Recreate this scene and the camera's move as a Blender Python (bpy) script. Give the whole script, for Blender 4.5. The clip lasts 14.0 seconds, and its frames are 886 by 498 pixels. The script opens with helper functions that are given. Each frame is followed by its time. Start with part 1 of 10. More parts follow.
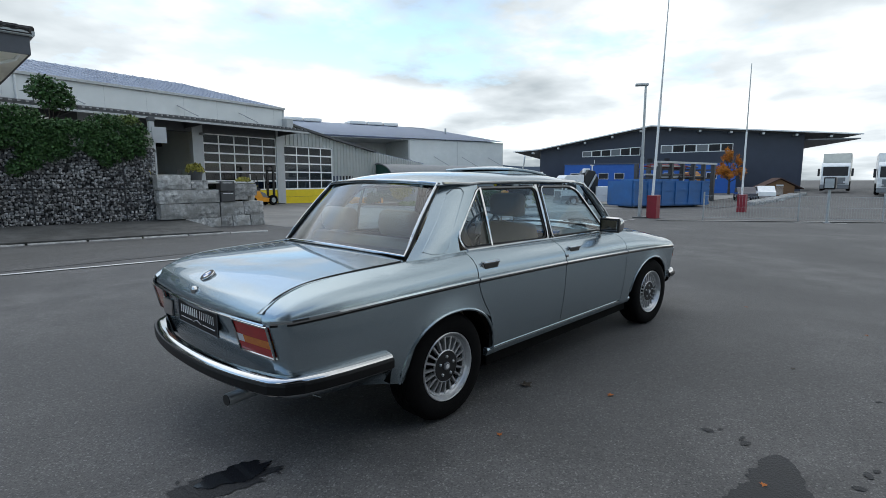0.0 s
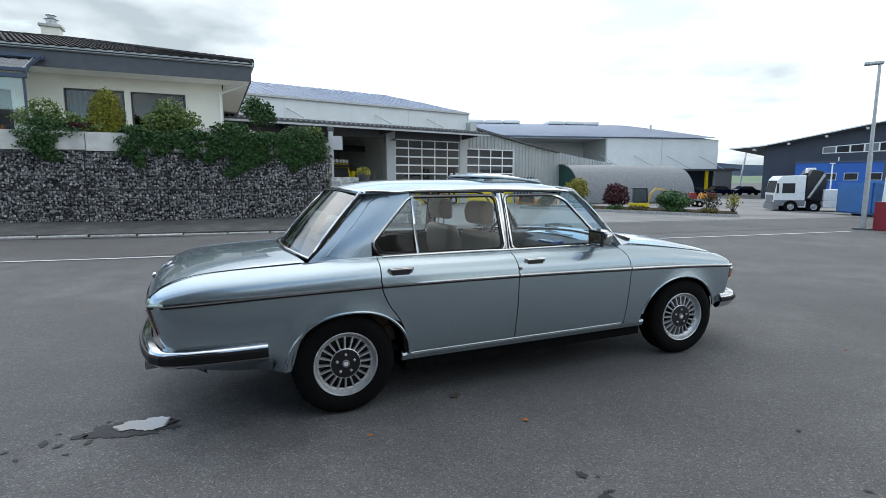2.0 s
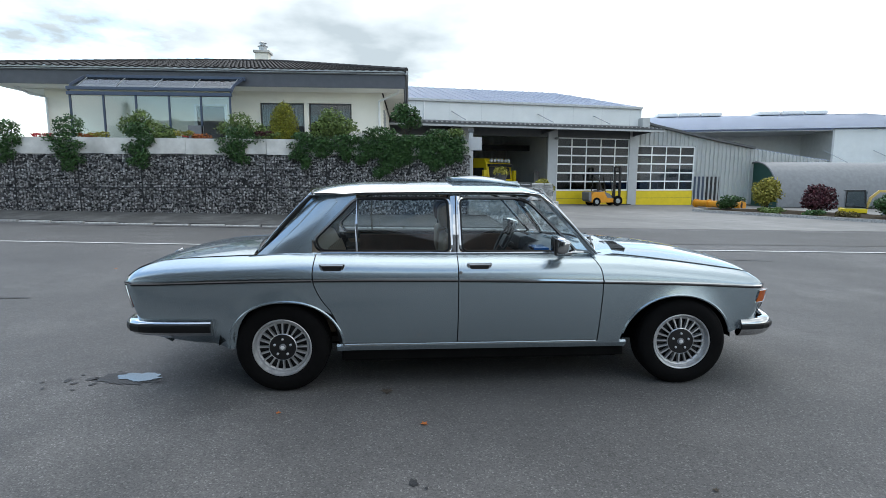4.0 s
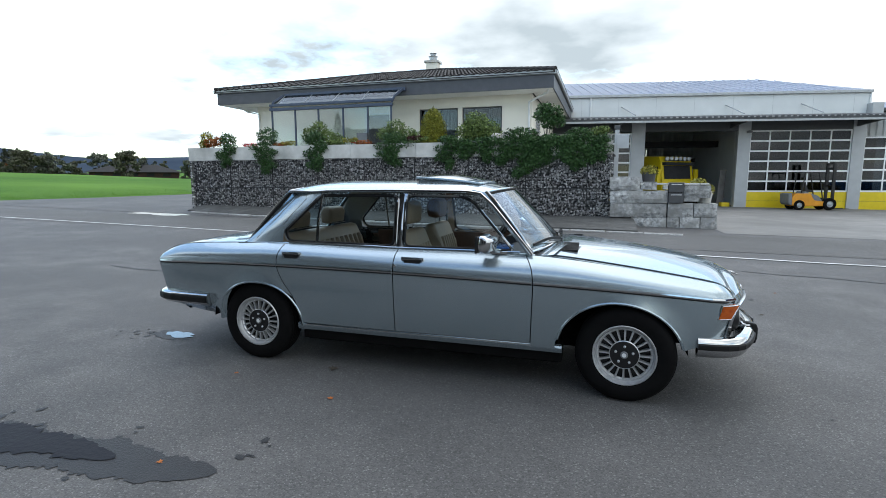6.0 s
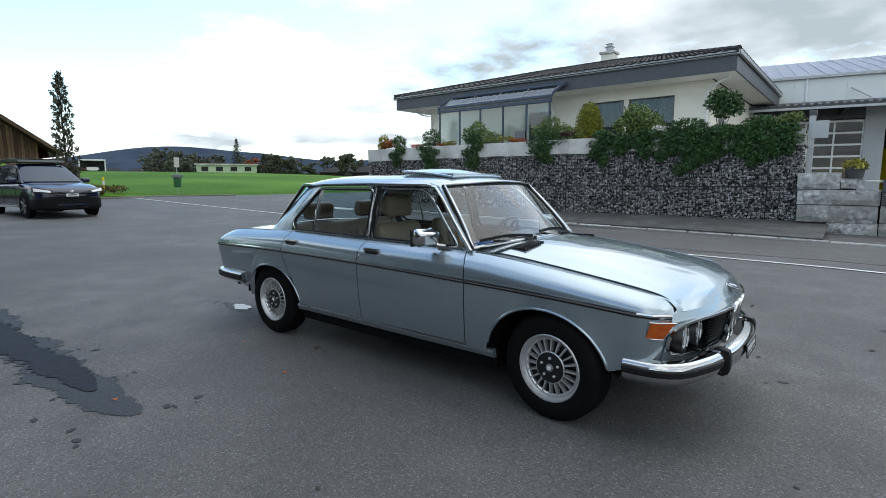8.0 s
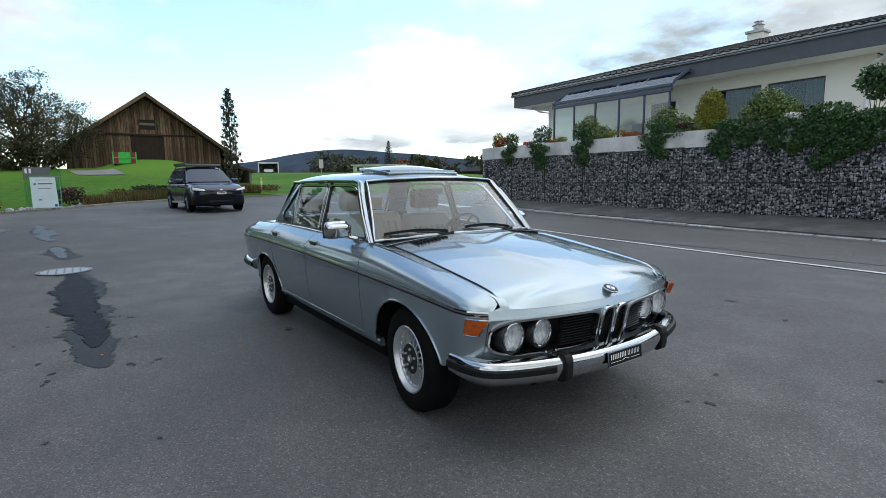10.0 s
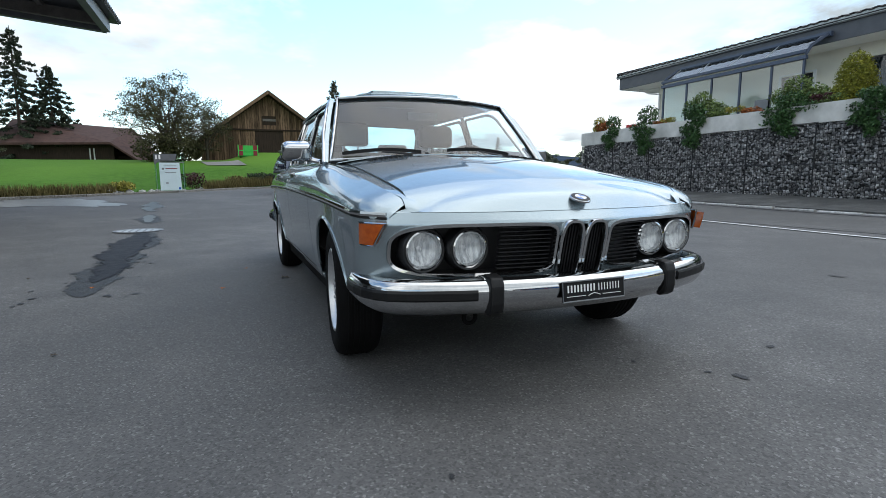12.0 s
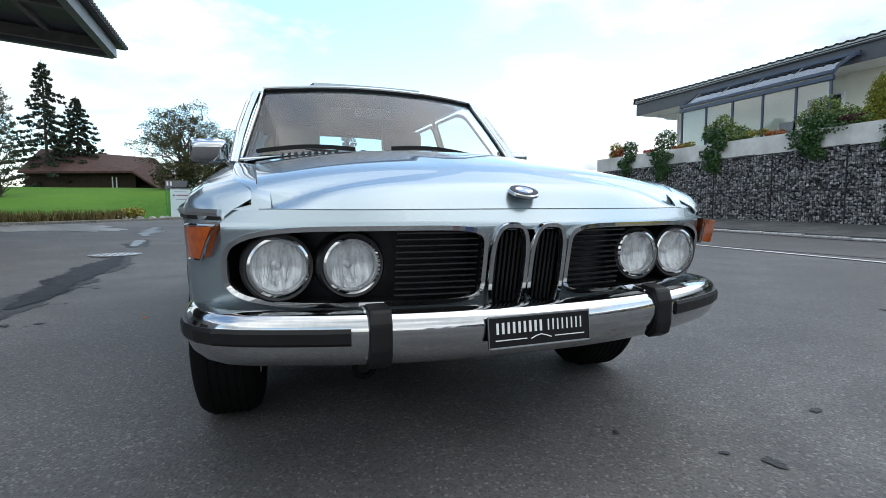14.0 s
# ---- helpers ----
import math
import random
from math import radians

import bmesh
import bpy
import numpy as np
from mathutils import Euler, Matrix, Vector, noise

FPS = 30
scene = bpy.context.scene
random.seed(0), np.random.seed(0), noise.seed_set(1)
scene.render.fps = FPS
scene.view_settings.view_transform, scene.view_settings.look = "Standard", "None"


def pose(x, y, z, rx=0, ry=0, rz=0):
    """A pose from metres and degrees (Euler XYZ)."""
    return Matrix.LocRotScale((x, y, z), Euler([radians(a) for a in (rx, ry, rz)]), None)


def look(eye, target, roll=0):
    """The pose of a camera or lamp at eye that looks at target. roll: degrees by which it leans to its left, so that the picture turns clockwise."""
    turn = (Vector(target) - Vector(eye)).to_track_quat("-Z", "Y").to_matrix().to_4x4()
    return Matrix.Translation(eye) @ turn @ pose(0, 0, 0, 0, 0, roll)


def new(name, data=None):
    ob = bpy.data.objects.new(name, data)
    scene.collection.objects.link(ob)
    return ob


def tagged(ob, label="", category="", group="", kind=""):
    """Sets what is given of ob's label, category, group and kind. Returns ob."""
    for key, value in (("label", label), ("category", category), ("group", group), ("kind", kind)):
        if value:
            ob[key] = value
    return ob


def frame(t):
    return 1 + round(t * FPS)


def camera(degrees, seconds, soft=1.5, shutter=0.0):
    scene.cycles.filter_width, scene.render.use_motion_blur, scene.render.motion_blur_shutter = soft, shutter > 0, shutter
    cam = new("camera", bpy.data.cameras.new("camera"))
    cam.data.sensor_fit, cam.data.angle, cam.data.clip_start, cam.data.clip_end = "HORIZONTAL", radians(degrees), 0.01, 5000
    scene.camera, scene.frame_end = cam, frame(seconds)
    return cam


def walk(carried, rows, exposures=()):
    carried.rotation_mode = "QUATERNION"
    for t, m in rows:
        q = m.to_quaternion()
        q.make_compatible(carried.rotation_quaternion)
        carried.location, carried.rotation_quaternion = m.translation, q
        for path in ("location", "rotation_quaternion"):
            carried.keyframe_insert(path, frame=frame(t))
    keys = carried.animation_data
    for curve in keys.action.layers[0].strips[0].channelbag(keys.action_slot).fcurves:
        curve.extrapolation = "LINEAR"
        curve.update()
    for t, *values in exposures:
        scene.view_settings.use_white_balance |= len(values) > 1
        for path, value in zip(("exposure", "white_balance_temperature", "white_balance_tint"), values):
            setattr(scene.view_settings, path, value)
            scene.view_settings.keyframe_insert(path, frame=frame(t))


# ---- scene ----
cam = camera(81.4, 14.0, soft=0.5)
PATH = [
    (0, (-3.461, -2.753, 1.368), (-2.03, -1.381, 1.104), -0.1),
    (0.5, (-3.153, -3.082, 1.385), (-1.855, -1.583, 1.122), -0.1),
    (1, (-2.818, -3.345, 1.392), (-1.692, -1.712, 1.13), -0.1),
    (1.5, (-2.451, -3.577, 1.404), (-1.486, -1.845, 1.141), -0.1),
    (2, (-2.091, -3.813, 1.421), (-1.282, -2.003, 1.159), -0.0),
    (2.5, (-1.709, -3.979, 1.425), (-1.078, -2.1, 1.16), -0.1),
    (3, (-1.325, -4.112, 1.425), (-0.856, -2.186, 1.159), -0.0),
    (3.2, (-1.177, -4.142, 1.439), (-0.769, -2.203, 1.17), 0.1),
    (5.3, (0.611, -4.375, 1.455), (0.262, -2.423, 1.19), -0.1),
    (5.5, (0.789, -4.333, 1.457), (0.372, -2.395, 1.191), -0.1),
    (6, (1.219, -4.241, 1.434), (0.638, -2.345, 1.17), -0.1),
    (6.5, (1.627, -4.084, 1.418), (0.851, -2.26, 1.152), -0.2),
    (7, (2.007, -3.897, 1.423), (1.079, -2.146, 1.156), -0.1),
    (7.5, (2.382, -3.702, 1.418), (1.293, -2.046, 1.153), -0.2),
    (8, (2.703, -3.441, 1.389), (1.465, -1.893, 1.123), -0.2),
    (8.2, (2.831, -3.343, 1.391), (1.549, -1.831, 1.125), -0.1),
    (10.3, (4.0, -2.154, 1.341), (2.332, -1.083, 1.074), -0.5),
    (10.5, (4.034, -2.023, 1.313), (2.338, -0.998, 1.046), -0.3),
    (11, (4.055, -1.695, 1.229), (2.294, -0.787, 0.956), -0.3),
    (11.5, (3.993, -1.446, 1.028), (2.19, -0.625, 0.756), -0.3),
    (12, (3.84, -1.295, 0.834), (2.013, -0.526, 0.565), -0.4),
    (12.5, (3.643, -1.198, 0.746), (1.814, -0.431, 0.488), -0.3),
    (13, (3.494, -1.091, 0.712), (1.662, -0.323, 0.483), -0.3),
    (13.5, (3.417, -0.924, 0.716), (1.579, -0.155, 0.534), -0.3),
    (14, (3.384, -0.689, 0.712), (1.518, 0.013, 0.557), -0.3),
]
walk(cam, [(t, look(eye, target, roll)) for t, eye, target, roll in PATH],
     [(0, 0.55), (0.8, 0.78), (2.0, 1.05), (3.2, 1.18), (6.5, 1.12), (7.5, 0.98), (10.5, 0.72), (12.0, 0.88), (13.0, 1.02), (14.0, 1.02)])


# ---- world, sun, exposure ----
SUN_AZ, SUN_EL = 352.0, 62.0   # compass-like angle from +y towards +x, and elevation
world = bpy.data.worlds.new("world")
scene.world = world
world.use_nodes = True
wn, wl = world.node_tree.nodes, world.node_tree.links
wn.clear()
w_out, w_bg = wn.new("ShaderNodeOutputWorld"), wn.new("ShaderNodeBackground")
w_sky = wn.new("ShaderNodeTexSky")
w_sky.sky_type, w_sky.sun_disc = "NISHITA", False
w_sky.sun_elevation, w_sky.sun_rotation = radians(SUN_EL), radians(SUN_AZ)
w_sky.air_density, w_sky.dust_density, w_sky.ozone_density = 1.0, 0.6, 1.4
w_tc, w_sep = wn.new("ShaderNodeTexCoord"), wn.new("ShaderNodeSeparateXYZ")
wl.new(w_tc.outputs["Generated"], w_sep.inputs[0])


def wmath(op, a, b=None, clamp=False):
    n = wn.new("ShaderNodeMath")
    n.operation, n.use_clamp = op, clamp
    for k, v in enumerate((a, b)):
        if v is None:
            continue
        if isinstance(v, (int, float)):
            n.inputs[k].default_value = v
        else:
            wl.new(v, n.inputs[k])
    return n.outputs[0]


# clouds lie on a flat layer: direction divided by its height
w_h = wmath("MAXIMUM", wmath("ADD", w_sep.outputs[2], 0.16), 0.05)
w_cmb = wn.new("ShaderNodeCombineXYZ")
wl.new(wmath("DIVIDE", w_sep.outputs[0], w_h), w_cmb.inputs[0])
wl.new(wmath("DIVIDE", w_sep.outputs[1], w_h), w_cmb.inputs[1])
w_cmb.inputs[2].default_value = 3.7


def wnoise(scale, detail, rough):
    n = wn.new("ShaderNodeTexNoise")
    n.inputs["Scale"].default_value, n.inputs["Detail"].default_value, n.inputs["Roughness"].default_value = scale, detail, rough
    wl.new(w_cmb.outputs[0], n.inputs["Vector"])
    return n.outputs["Fac"]


def wramp(fac, stops):
    r = wn.new("ShaderNodeValToRGB")
    while len(r.color_ramp.elements) < len(stops):
        r.color_ramp.elements.new(0.5)
    for e, (p, c) in zip(r.color_ramp.elements, stops):
        e.position, e.color = p, (*c, 1)
    wl.new(fac, r.inputs[0])
    return r.outputs[0]


# the cover thins out towards the west
w_cover = wramp(wmath("ADD", wnoise(0.75, 9, 0.58), wmath("MULTIPLY", w_sep.outputs[0], 0.07)), [(0.41, (0, 0, 0)), (0.52, (1, 1, 1))])
w_shade = wramp(wnoise(0.95, 6, 0.5), [(0.32, (0.27, 0.315, 0.345)), (0.5, (0.58, 0.63, 0.66)), (0.68, (1.08, 1.10, 1.10))])
w_scale = wn.new("ShaderNodeMixRGB")
w_scale.blend_type = "MULTIPLY"
w_scale.inputs[0].default_value = 1.0
wl.new(w_sky.outputs[0], w_scale.inputs[1])
w_scale.inputs[2].default_value = (0.172, 0.18, 0.166, 1)
w_mix = wn.new("ShaderNodeMixRGB")
wl.new(w_cover, w_mix.inputs[0])
wl.new(w_scale.outputs[0], w_mix.inputs[1])
wl.new(w_shade, w_mix.inputs[2])
wl.new(w_mix.outputs[0], w_bg.inputs[0])
w_bg.inputs[1].default_value = 1.0
wl.new(w_bg.outputs[0], w_out.inputs[0])

sun = new("sun", bpy.data.lights.new("sun", "SUN"))
sun.data.energy, sun.data.angle, sun.data.color = 0.55, radians(85), (1.0, 0.98, 0.95)
_a, _e = radians(SUN_AZ), radians(SUN_EL)
sun.matrix_world = look((0, 0, 40), (-math.sin(_a) * math.cos(_e), -math.cos(_a) * math.cos(_e), 40 - math.sin(_e)))


# ---- materials ----
def nodes_of(m):
    m.use_nodes = True
    return m.node_tree.nodes, m.node_tree.links, m.node_tree.nodes["Principled BSDF"]


def mat(name, c1, c2=None, scale=4.0, rough=0.6, rough2=None, metal=0.0, bump=0.0, bscale=40.0, coat=0.0, spec=0.5, stain=None, sscale=0.6, vary=0.0, stretch=None, emit=None):
    """Procedural surface: two colours by noise, broad stains, fine bump, change from piece to piece."""
    m = bpy.data.materials.new(name)
    n, l, p = nodes_of(m)
    c2 = c2 or tuple(v * 0.8 for v in c1)
    tc, mp = n.new("ShaderNodeTexCoord"), n.new("ShaderNodeMapping")
    l.new(tc.outputs["Object"], mp.inputs[0])
    if stretch:
        mp.inputs["Scale"].default_value = stretch
    t1 = n.new("ShaderNodeTexNoise")
    t1.inputs["Scale"].default_value, t1.inputs["Detail"].default_value, t1.inputs["Roughness"].default_value = scale, 8, 0.62
    l.new(mp.outputs[0], t1.inputs["Vector"])
    r = n.new("ShaderNodeValToRGB")
    r.color_ramp.elements[0].position, r.color_ramp.elements[1].position = 0.35, 0.66
    r.color_ramp.elements[0].color, r.color_ramp.elements[1].color = (*c2, 1), (*c1, 1)
    l.new(t1.outputs["Fac"], r.inputs[0])
    col = r.outputs[0]
    if stain:
        t2 = n.new("ShaderNodeTexNoise")
        t2.inputs["Scale"].default_value, t2.inputs["Detail"].default_value = sscale, 5
        l.new(tc.outputs["Object"], t2.inputs["Vector"])
        rr = n.new("ShaderNodeValToRGB")
        rr.color_ramp.elements[0].position, rr.color_ramp.elements[1].position = 0.42, 0.68
        rr.color_ramp.elements[0].color, rr.color_ramp.elements[1].color = (0, 0, 0, 1), (1, 1, 1, 1)
        l.new(t2.outputs["Fac"], rr.inputs[0])
        mx = n.new("ShaderNodeMixRGB")
        l.new(rr.outputs[0], mx.inputs[0])
        l.new(col, mx.inputs[1])
        mx.inputs[2].default_value = (*stain, 1)
        col = mx.outputs[0]
    if vary:
        oi, ge, ad = n.new("ShaderNodeObjectInfo"), n.new("ShaderNodeNewGeometry"), n.new("ShaderNodeMath")
        ad.operation = "ADD"
        l.new(oi.outputs["Random"], ad.inputs[0])
        l.new(ge.outputs["Random Per Island"], ad.inputs[1])
        fr = n.new("ShaderNodeMath")
        fr.operation = "FRACT"
        l.new(ad.outputs[0], fr.inputs[0])
        mr = n.new("ShaderNodeMapRange")
        mr.inputs[3].default_value, mr.inputs[4].default_value = 1 - vary, 1 + vary
        l.new(fr.outputs[0], mr.inputs[0])
        hs = n.new("ShaderNodeHueSaturation")
        l.new(mr.outputs[0], hs.inputs["Value"])
        l.new(col, hs.inputs["Color"])
        col = hs.outputs[0]
    l.new(col, p.inputs["Base Color"])
    p.inputs["Metallic"].default_value = metal
    p.inputs["Specular IOR Level"].default_value = spec
    p.inputs["Coat Weight"].default_value = coat
    p.inputs["Coat Roughness"].default_value = 0.03
    if rough2 is None:
        p.inputs["Roughness"].default_value = rough
    else:
        rm = n.new("ShaderNodeMapRange")
        rm.inputs[3].default_value, rm.inputs[4].default_value = rough, rough2
        l.new(t1.outputs["Fac"], rm.inputs[0])
        l.new(rm.outputs[0], p.inputs["Roughness"])
    if bump:
        t3, b = n.new("ShaderNodeTexNoise"), n.new("ShaderNodeBump")
        t3.inputs["Scale"].default_value, t3.inputs["Detail"].default_value = bscale, 6
        l.new(mp.outputs[0], t3.inputs["Vector"])
        l.new(t3.outputs["Fac"], b.inputs["Height"])
        b.inputs["Strength"].default_value, b.inputs["Distance"].default_value = bump, 0.02
        l.new(b.outputs[0], p.inputs["Normal"])
    if emit:
        p.inputs["Emission Color"].default_value, p.inputs["Emission Strength"].default_value = (*c1, 1), emit
    return m


def glass(name, tint, f0=0.05, rough=0.0):
    """Thin pane: tinted see-through, with gloss that grows towards grazing."""
    m = bpy.data.materials.new(name)
    n, l, p = nodes_of(m)
    n.remove(p)
    out = [x for x in n if x.type == "OUTPUT_MATERIAL"][0]
    tr, gl, lw, mx = n.new("ShaderNodeBsdfTransparent"), n.new("ShaderNodeBsdfGlossy"), n.new("ShaderNodeLayerWeight"), n.new("ShaderNodeMixShader")
    pw, mr = n.new("ShaderNodeMath"), n.new("ShaderNodeMapRange")
    tr.inputs[0].default_value = (*tint, 1)
    gl.inputs["Roughness"].default_value = rough
    lw.inputs[0].default_value = 0.5
    pw.operation = "POWER"
    pw.inputs[1].default_value = 4.0
    mr.inputs[3].default_value, mr.inputs[4].default_value = f0, 1.0
    l.new(lw.outputs["Facing"], pw.inputs[0])
    l.new(pw.outputs[0], mr.inputs[0])
    l.new(mr.outputs[0], mx.inputs[0])
    l.new(tr.outputs[0], mx.inputs[1])
    l.new(gl.outputs[0], mx.inputs[2])
    l.new(mx.outputs[0], out.inputs[0])
    return m


PAINT = mat("silver_blue_paint", (0.355, 0.425, 0.462), (0.335, 0.40, 0.437), 300, rough=0.27, metal=0.78, coat=1.0, bump=0.0)
# the flake layer stays dark towards grazing; the clear coat over it mirrors
PAINT.node_tree.nodes["Principled BSDF"].inputs["Specular Tint"].default_value = (0.42, 0.47, 0.52, 1)
CHROME = mat("chrome", (0.56, 0.565, 0.57), (0.5, 0.505, 0.51), 30, rough=0.05, rough2=0.1, metal=1.0)
ALLOY = mat("alloy", (0.62, 0.63, 0.64), (0.54, 0.55, 0.56), 60, rough=0.26, rough2=0.38, metal=0.7)
TYRE = mat("tyre_rubber", (0.006, 0.006, 0.0063), (0.004, 0.004, 0.0042), 12, rough=0.8, bump=0.15, bscale=120, spec=0.1)
RUBBER = mat("black_rubber", (0.008, 0.008, 0.0085), (0.005, 0.005, 0.0055), 12, rough=0.45, spec=0.3)
BLACK = mat("black_plastic", (0.01, 0.01, 0.011), (0.006, 0.006, 0.007), 20, rough=0.4)
DARKUNDER = mat("underseal", (0.005, 0.005, 0.005), (0.003, 0.003, 0.003), 6, rough=0.9, spec=0.1)
LEATHER = mat("beige_leather", (0.25, 0.19, 0.13), (0.205, 0.155, 0.105), 8, rough=0.45, rough2=0.6, bump=0.12, bscale=90)
LEATHER_DARK = mat("brown_and_shaded_leather", (0.11, 0.06, 0.04), (0.07, 0.04, 0.028), 8, rough=0.5, bump=0.1, bscale=90)
DASH = mat("dashboard_vinyl", (0.025, 0.03, 0.038), (0.015, 0.018, 0.022), 20, rough=0.5, bump=0.1, bscale=150)
CARPET = mat("dark_carpet", (0.03, 0.025, 0.02), (0.02, 0.017, 0.014), 60, rough=0.95, bump=0.3, bscale=200)
HEADLINER = mat("headliner", (0.07, 0.069, 0.066), (0.058, 0.057, 0.054), 8, rough=0.95, spec=0.1)
REDLENS = mat("red_lens", (0.42, 0.012, 0.01), (0.34, 0.01, 0.01), 30, rough=0.12, coat=0.6)
AMBER = mat("amber_lens", (0.50, 0.10, 0.006), (0.36, 0.06, 0.004), 40, rough=0.15, coat=0.5, bump=0.1, bscale=90)
BRIGHTAMBER = mat("orange_lens", (0.62, 0.17, 0.012), (0.5, 0.12, 0.01), 40, rough=0.12, coat=0.6)
WHITELENS = mat("white_lens", (0.72, 0.72, 0.72), (0.6, 0.6, 0.62), 30, rough=0.15, coat=0.5)
PLATE = mat("black_plate", (0.008, 0.008, 0.009), (0.006, 0.006, 0.007), 20, rough=0.45, spec=0.2)
PRINT = mat("white_print", (0.75, 0.75, 0.75), (0.7, 0.7, 0.7), 20, rough=0.5)
BLUEBADGE = mat("blue_enamel", (0.03, 0.13, 0.4), (0.03, 0.11, 0.35), 20, rough=0.15, coat=0.5)
CARGLASS = glass("car_glass", (0.80, 0.87, 0.88), 0.045)
SCREENGLASS = glass("screen_glass", (0.70, 0.83, 0.89), 0.10)
REARGLASS = glass("rear_glass", (0.62, 0.76, 0.82), 0.085)
SLAT = mat("black_grille_slat", (0.03, 0.03, 0.032), (0.02, 0.02, 0.022), 30, rough=0.28, metal=0.4)
ROOFGLASS = mat("blue_roof_glass", (0.012, 0.024, 0.055), (0.009, 0.018, 0.045), 10, rough=0.08, coat=1.0)
HEADGLASS = glass("lamp_glass", (0.95, 0.96, 0.96), 0.05)
REFLECTOR = mat("lamp_reflector", (0.9, 0.91, 0.92), (0.42, 0.43, 0.45), 60, rough=0.12, rough2=0.3, metal=0.35, bump=1.0, bscale=40, stretch=(1, 1, 0.15))

def speckled(m, scale, dark, light, share=0.3):
    """Adds fine chippings of lighter and darker aggregate to a material."""
    n, l = m.node_tree.nodes, m.node_tree.links
    p = n["Principled BSDF"]
    src = p.inputs["Base Color"].links[0].from_socket
    tc, vo, rp, mx = n.new("ShaderNodeTexCoord"), n.new("ShaderNodeTexVoronoi"), n.new("ShaderNodeValToRGB"), n.new("ShaderNodeMixRGB")
    vo.inputs["Scale"].default_value = scale
    l.new(tc.outputs["Object"], vo.inputs["Vector"])
    sp = n.new("ShaderNodeSeparateColor")
    l.new(vo.outputs["Color"], sp.inputs[0])
    e = rp.color_ramp.elements
    e[0].position, e[0].color, e[1].position, e[1].color = 0.0, (dark, dark, dark, 1), 1.0, (light, light, light, 1)
    for pos, v in ((0.35, 0.9), (0.8, 1.05), (0.93, 1.3)):
        q = e.new(pos)
        q.color = (v, v, v, 1)
    l.new(sp.outputs[0], rp.inputs[0])
    mx.blend_type = "MULTIPLY"
    mx.inputs[0].default_value = 1.0
    l.new(src, mx.inputs[1])
    l.new(rp.outputs[0], mx.inputs[2])
    l.new(mx.outputs[0], p.inputs["Base Color"])
    return m


ASPHALT = speckled(mat("asphalt", (0.132, 0.129, 0.127), (0.078, 0.0768, 0.076), 1.7, rough=0.62, rough2=0.85, bump=0.3, bscale=110, stain=(0.076, 0.075, 0.0745), sscale=0.33, spec=0.3), 130, 0.62, 1.9)
ROADASPHALT = speckled(mat("road_asphalt", (0.125, 0.123, 0.12), (0.09, 0.088, 0.086), 2.6, rough=0.7, rough2=0.9, bump=0.5, bscale=80, stain=(0.085, 0.083, 0.08), sscale=0.3, stretch=(0.25, 1, 1), spec=0.3), 60, 0.6, 1.6)
YARD = mat("pale_yard_asphalt", (0.25, 0.243, 0.23), (0.19, 0.186, 0.178), 1.4, rough=0.8, bump=0.3, bscale=60, stain=(0.15, 0.147, 0.14), sscale=0.2, spec=0.3)
LINEPAINT = mat("road_line_paint", (0.62, 0.62, 0.6), (0.42, 0.42, 0.41), 5, rough=0.7)
WETSHEEN = mat("wet_sheen", (0.02, 0.024, 0.03), (0.012, 0.015, 0.02), 3, rough=0.22, rough2=0.4, spec=1.0, bump=0.1, bscale=30)
SHALLOW = mat("shallow_water", (0.019, 0.020, 0.026), (0.012, 0.013, 0.017), 9, rough=0.42, rough2=0.75, spec=0.08, bump=0.2, bscale=35)
WATER = mat("wet_asphalt", (0.016, 0.018, 0.022), (0.01, 0.011, 0.014), 3, rough=0.03, rough2=0.12, spec=0.8)
DAMP = mat("damp_asphalt", (0.03, 0.031, 0.034), (0.018, 0.019, 0.021), 9, rough=0.45, rough2=0.7, bump=0.3, bscale=85, spec=0.25)
VERGE = mat("old_dark_asphalt", (0.125, 0.124, 0.12), (0.07, 0.07, 0.068), 3.0, rough=0.85, bump=0.6, bscale=45, stain=(0.06, 0.06, 0.056), sscale=0.9, spec=0.25)
WESTKERB = mat("dark_kerb_concrete", (0.24, 0.23, 0.21), (0.11, 0.105, 0.095), 14, rough=0.85, bump=0.3, bscale=50, vary=0.25, spec=0.2)
KERB = mat("kerb_granite", (0.46, 0.455, 0.44), (0.22, 0.218, 0.21), 14, rough=0.8, bump=0.3, bscale=50, vary=0.25)
CONCRETE = mat("concrete", (0.66, 0.65, 0.615), (0.54, 0.53, 0.50), 3, rough=0.85, bump=0.15, bscale=40, stain=(0.33, 0.325, 0.30), sscale=0.9)
GRASS = mat("meadow_grass", (0.066, 0.155, 0.022), (0.040, 0.098, 0.014), 3.0, rough=0.9, bump=0.8, bscale=30, stain=(0.10, 0.20, 0.03), sscale=0.06, spec=0.06)
DRYGRASS = mat("dry_grass", (0.17, 0.135, 0.06), (0.09, 0.085, 0.035), 8, rough=0.95, vary=0.35, spec=0.06)
STONE = mat("gabion_stone", (0.46, 0.455, 0.455), (0.11, 0.108, 0.108), 12, rough=0.75, bump=0.5, bscale=40, vary=0.9, spec=0.2)
WIRE = mat("gabion_wire", (0.05, 0.05, 0.052), (0.035, 0.035, 0.037), 20, rough=0.5, metal=0.6)
BLOCK = mat("quarry_stone", (0.55, 0.55, 0.54), (0.15, 0.15, 0.147), 9, rough=0.9, bump=1.0, bscale=22, stain=(0.27, 0.268, 0.255), sscale=2.6, vary=0.16, spec=0.2)
SOIL = mat("soil", (0.06, 0.045, 0.03), (0.035, 0.028, 0.02), 10, rough=0.95, bump=0.6, spec=0.06)
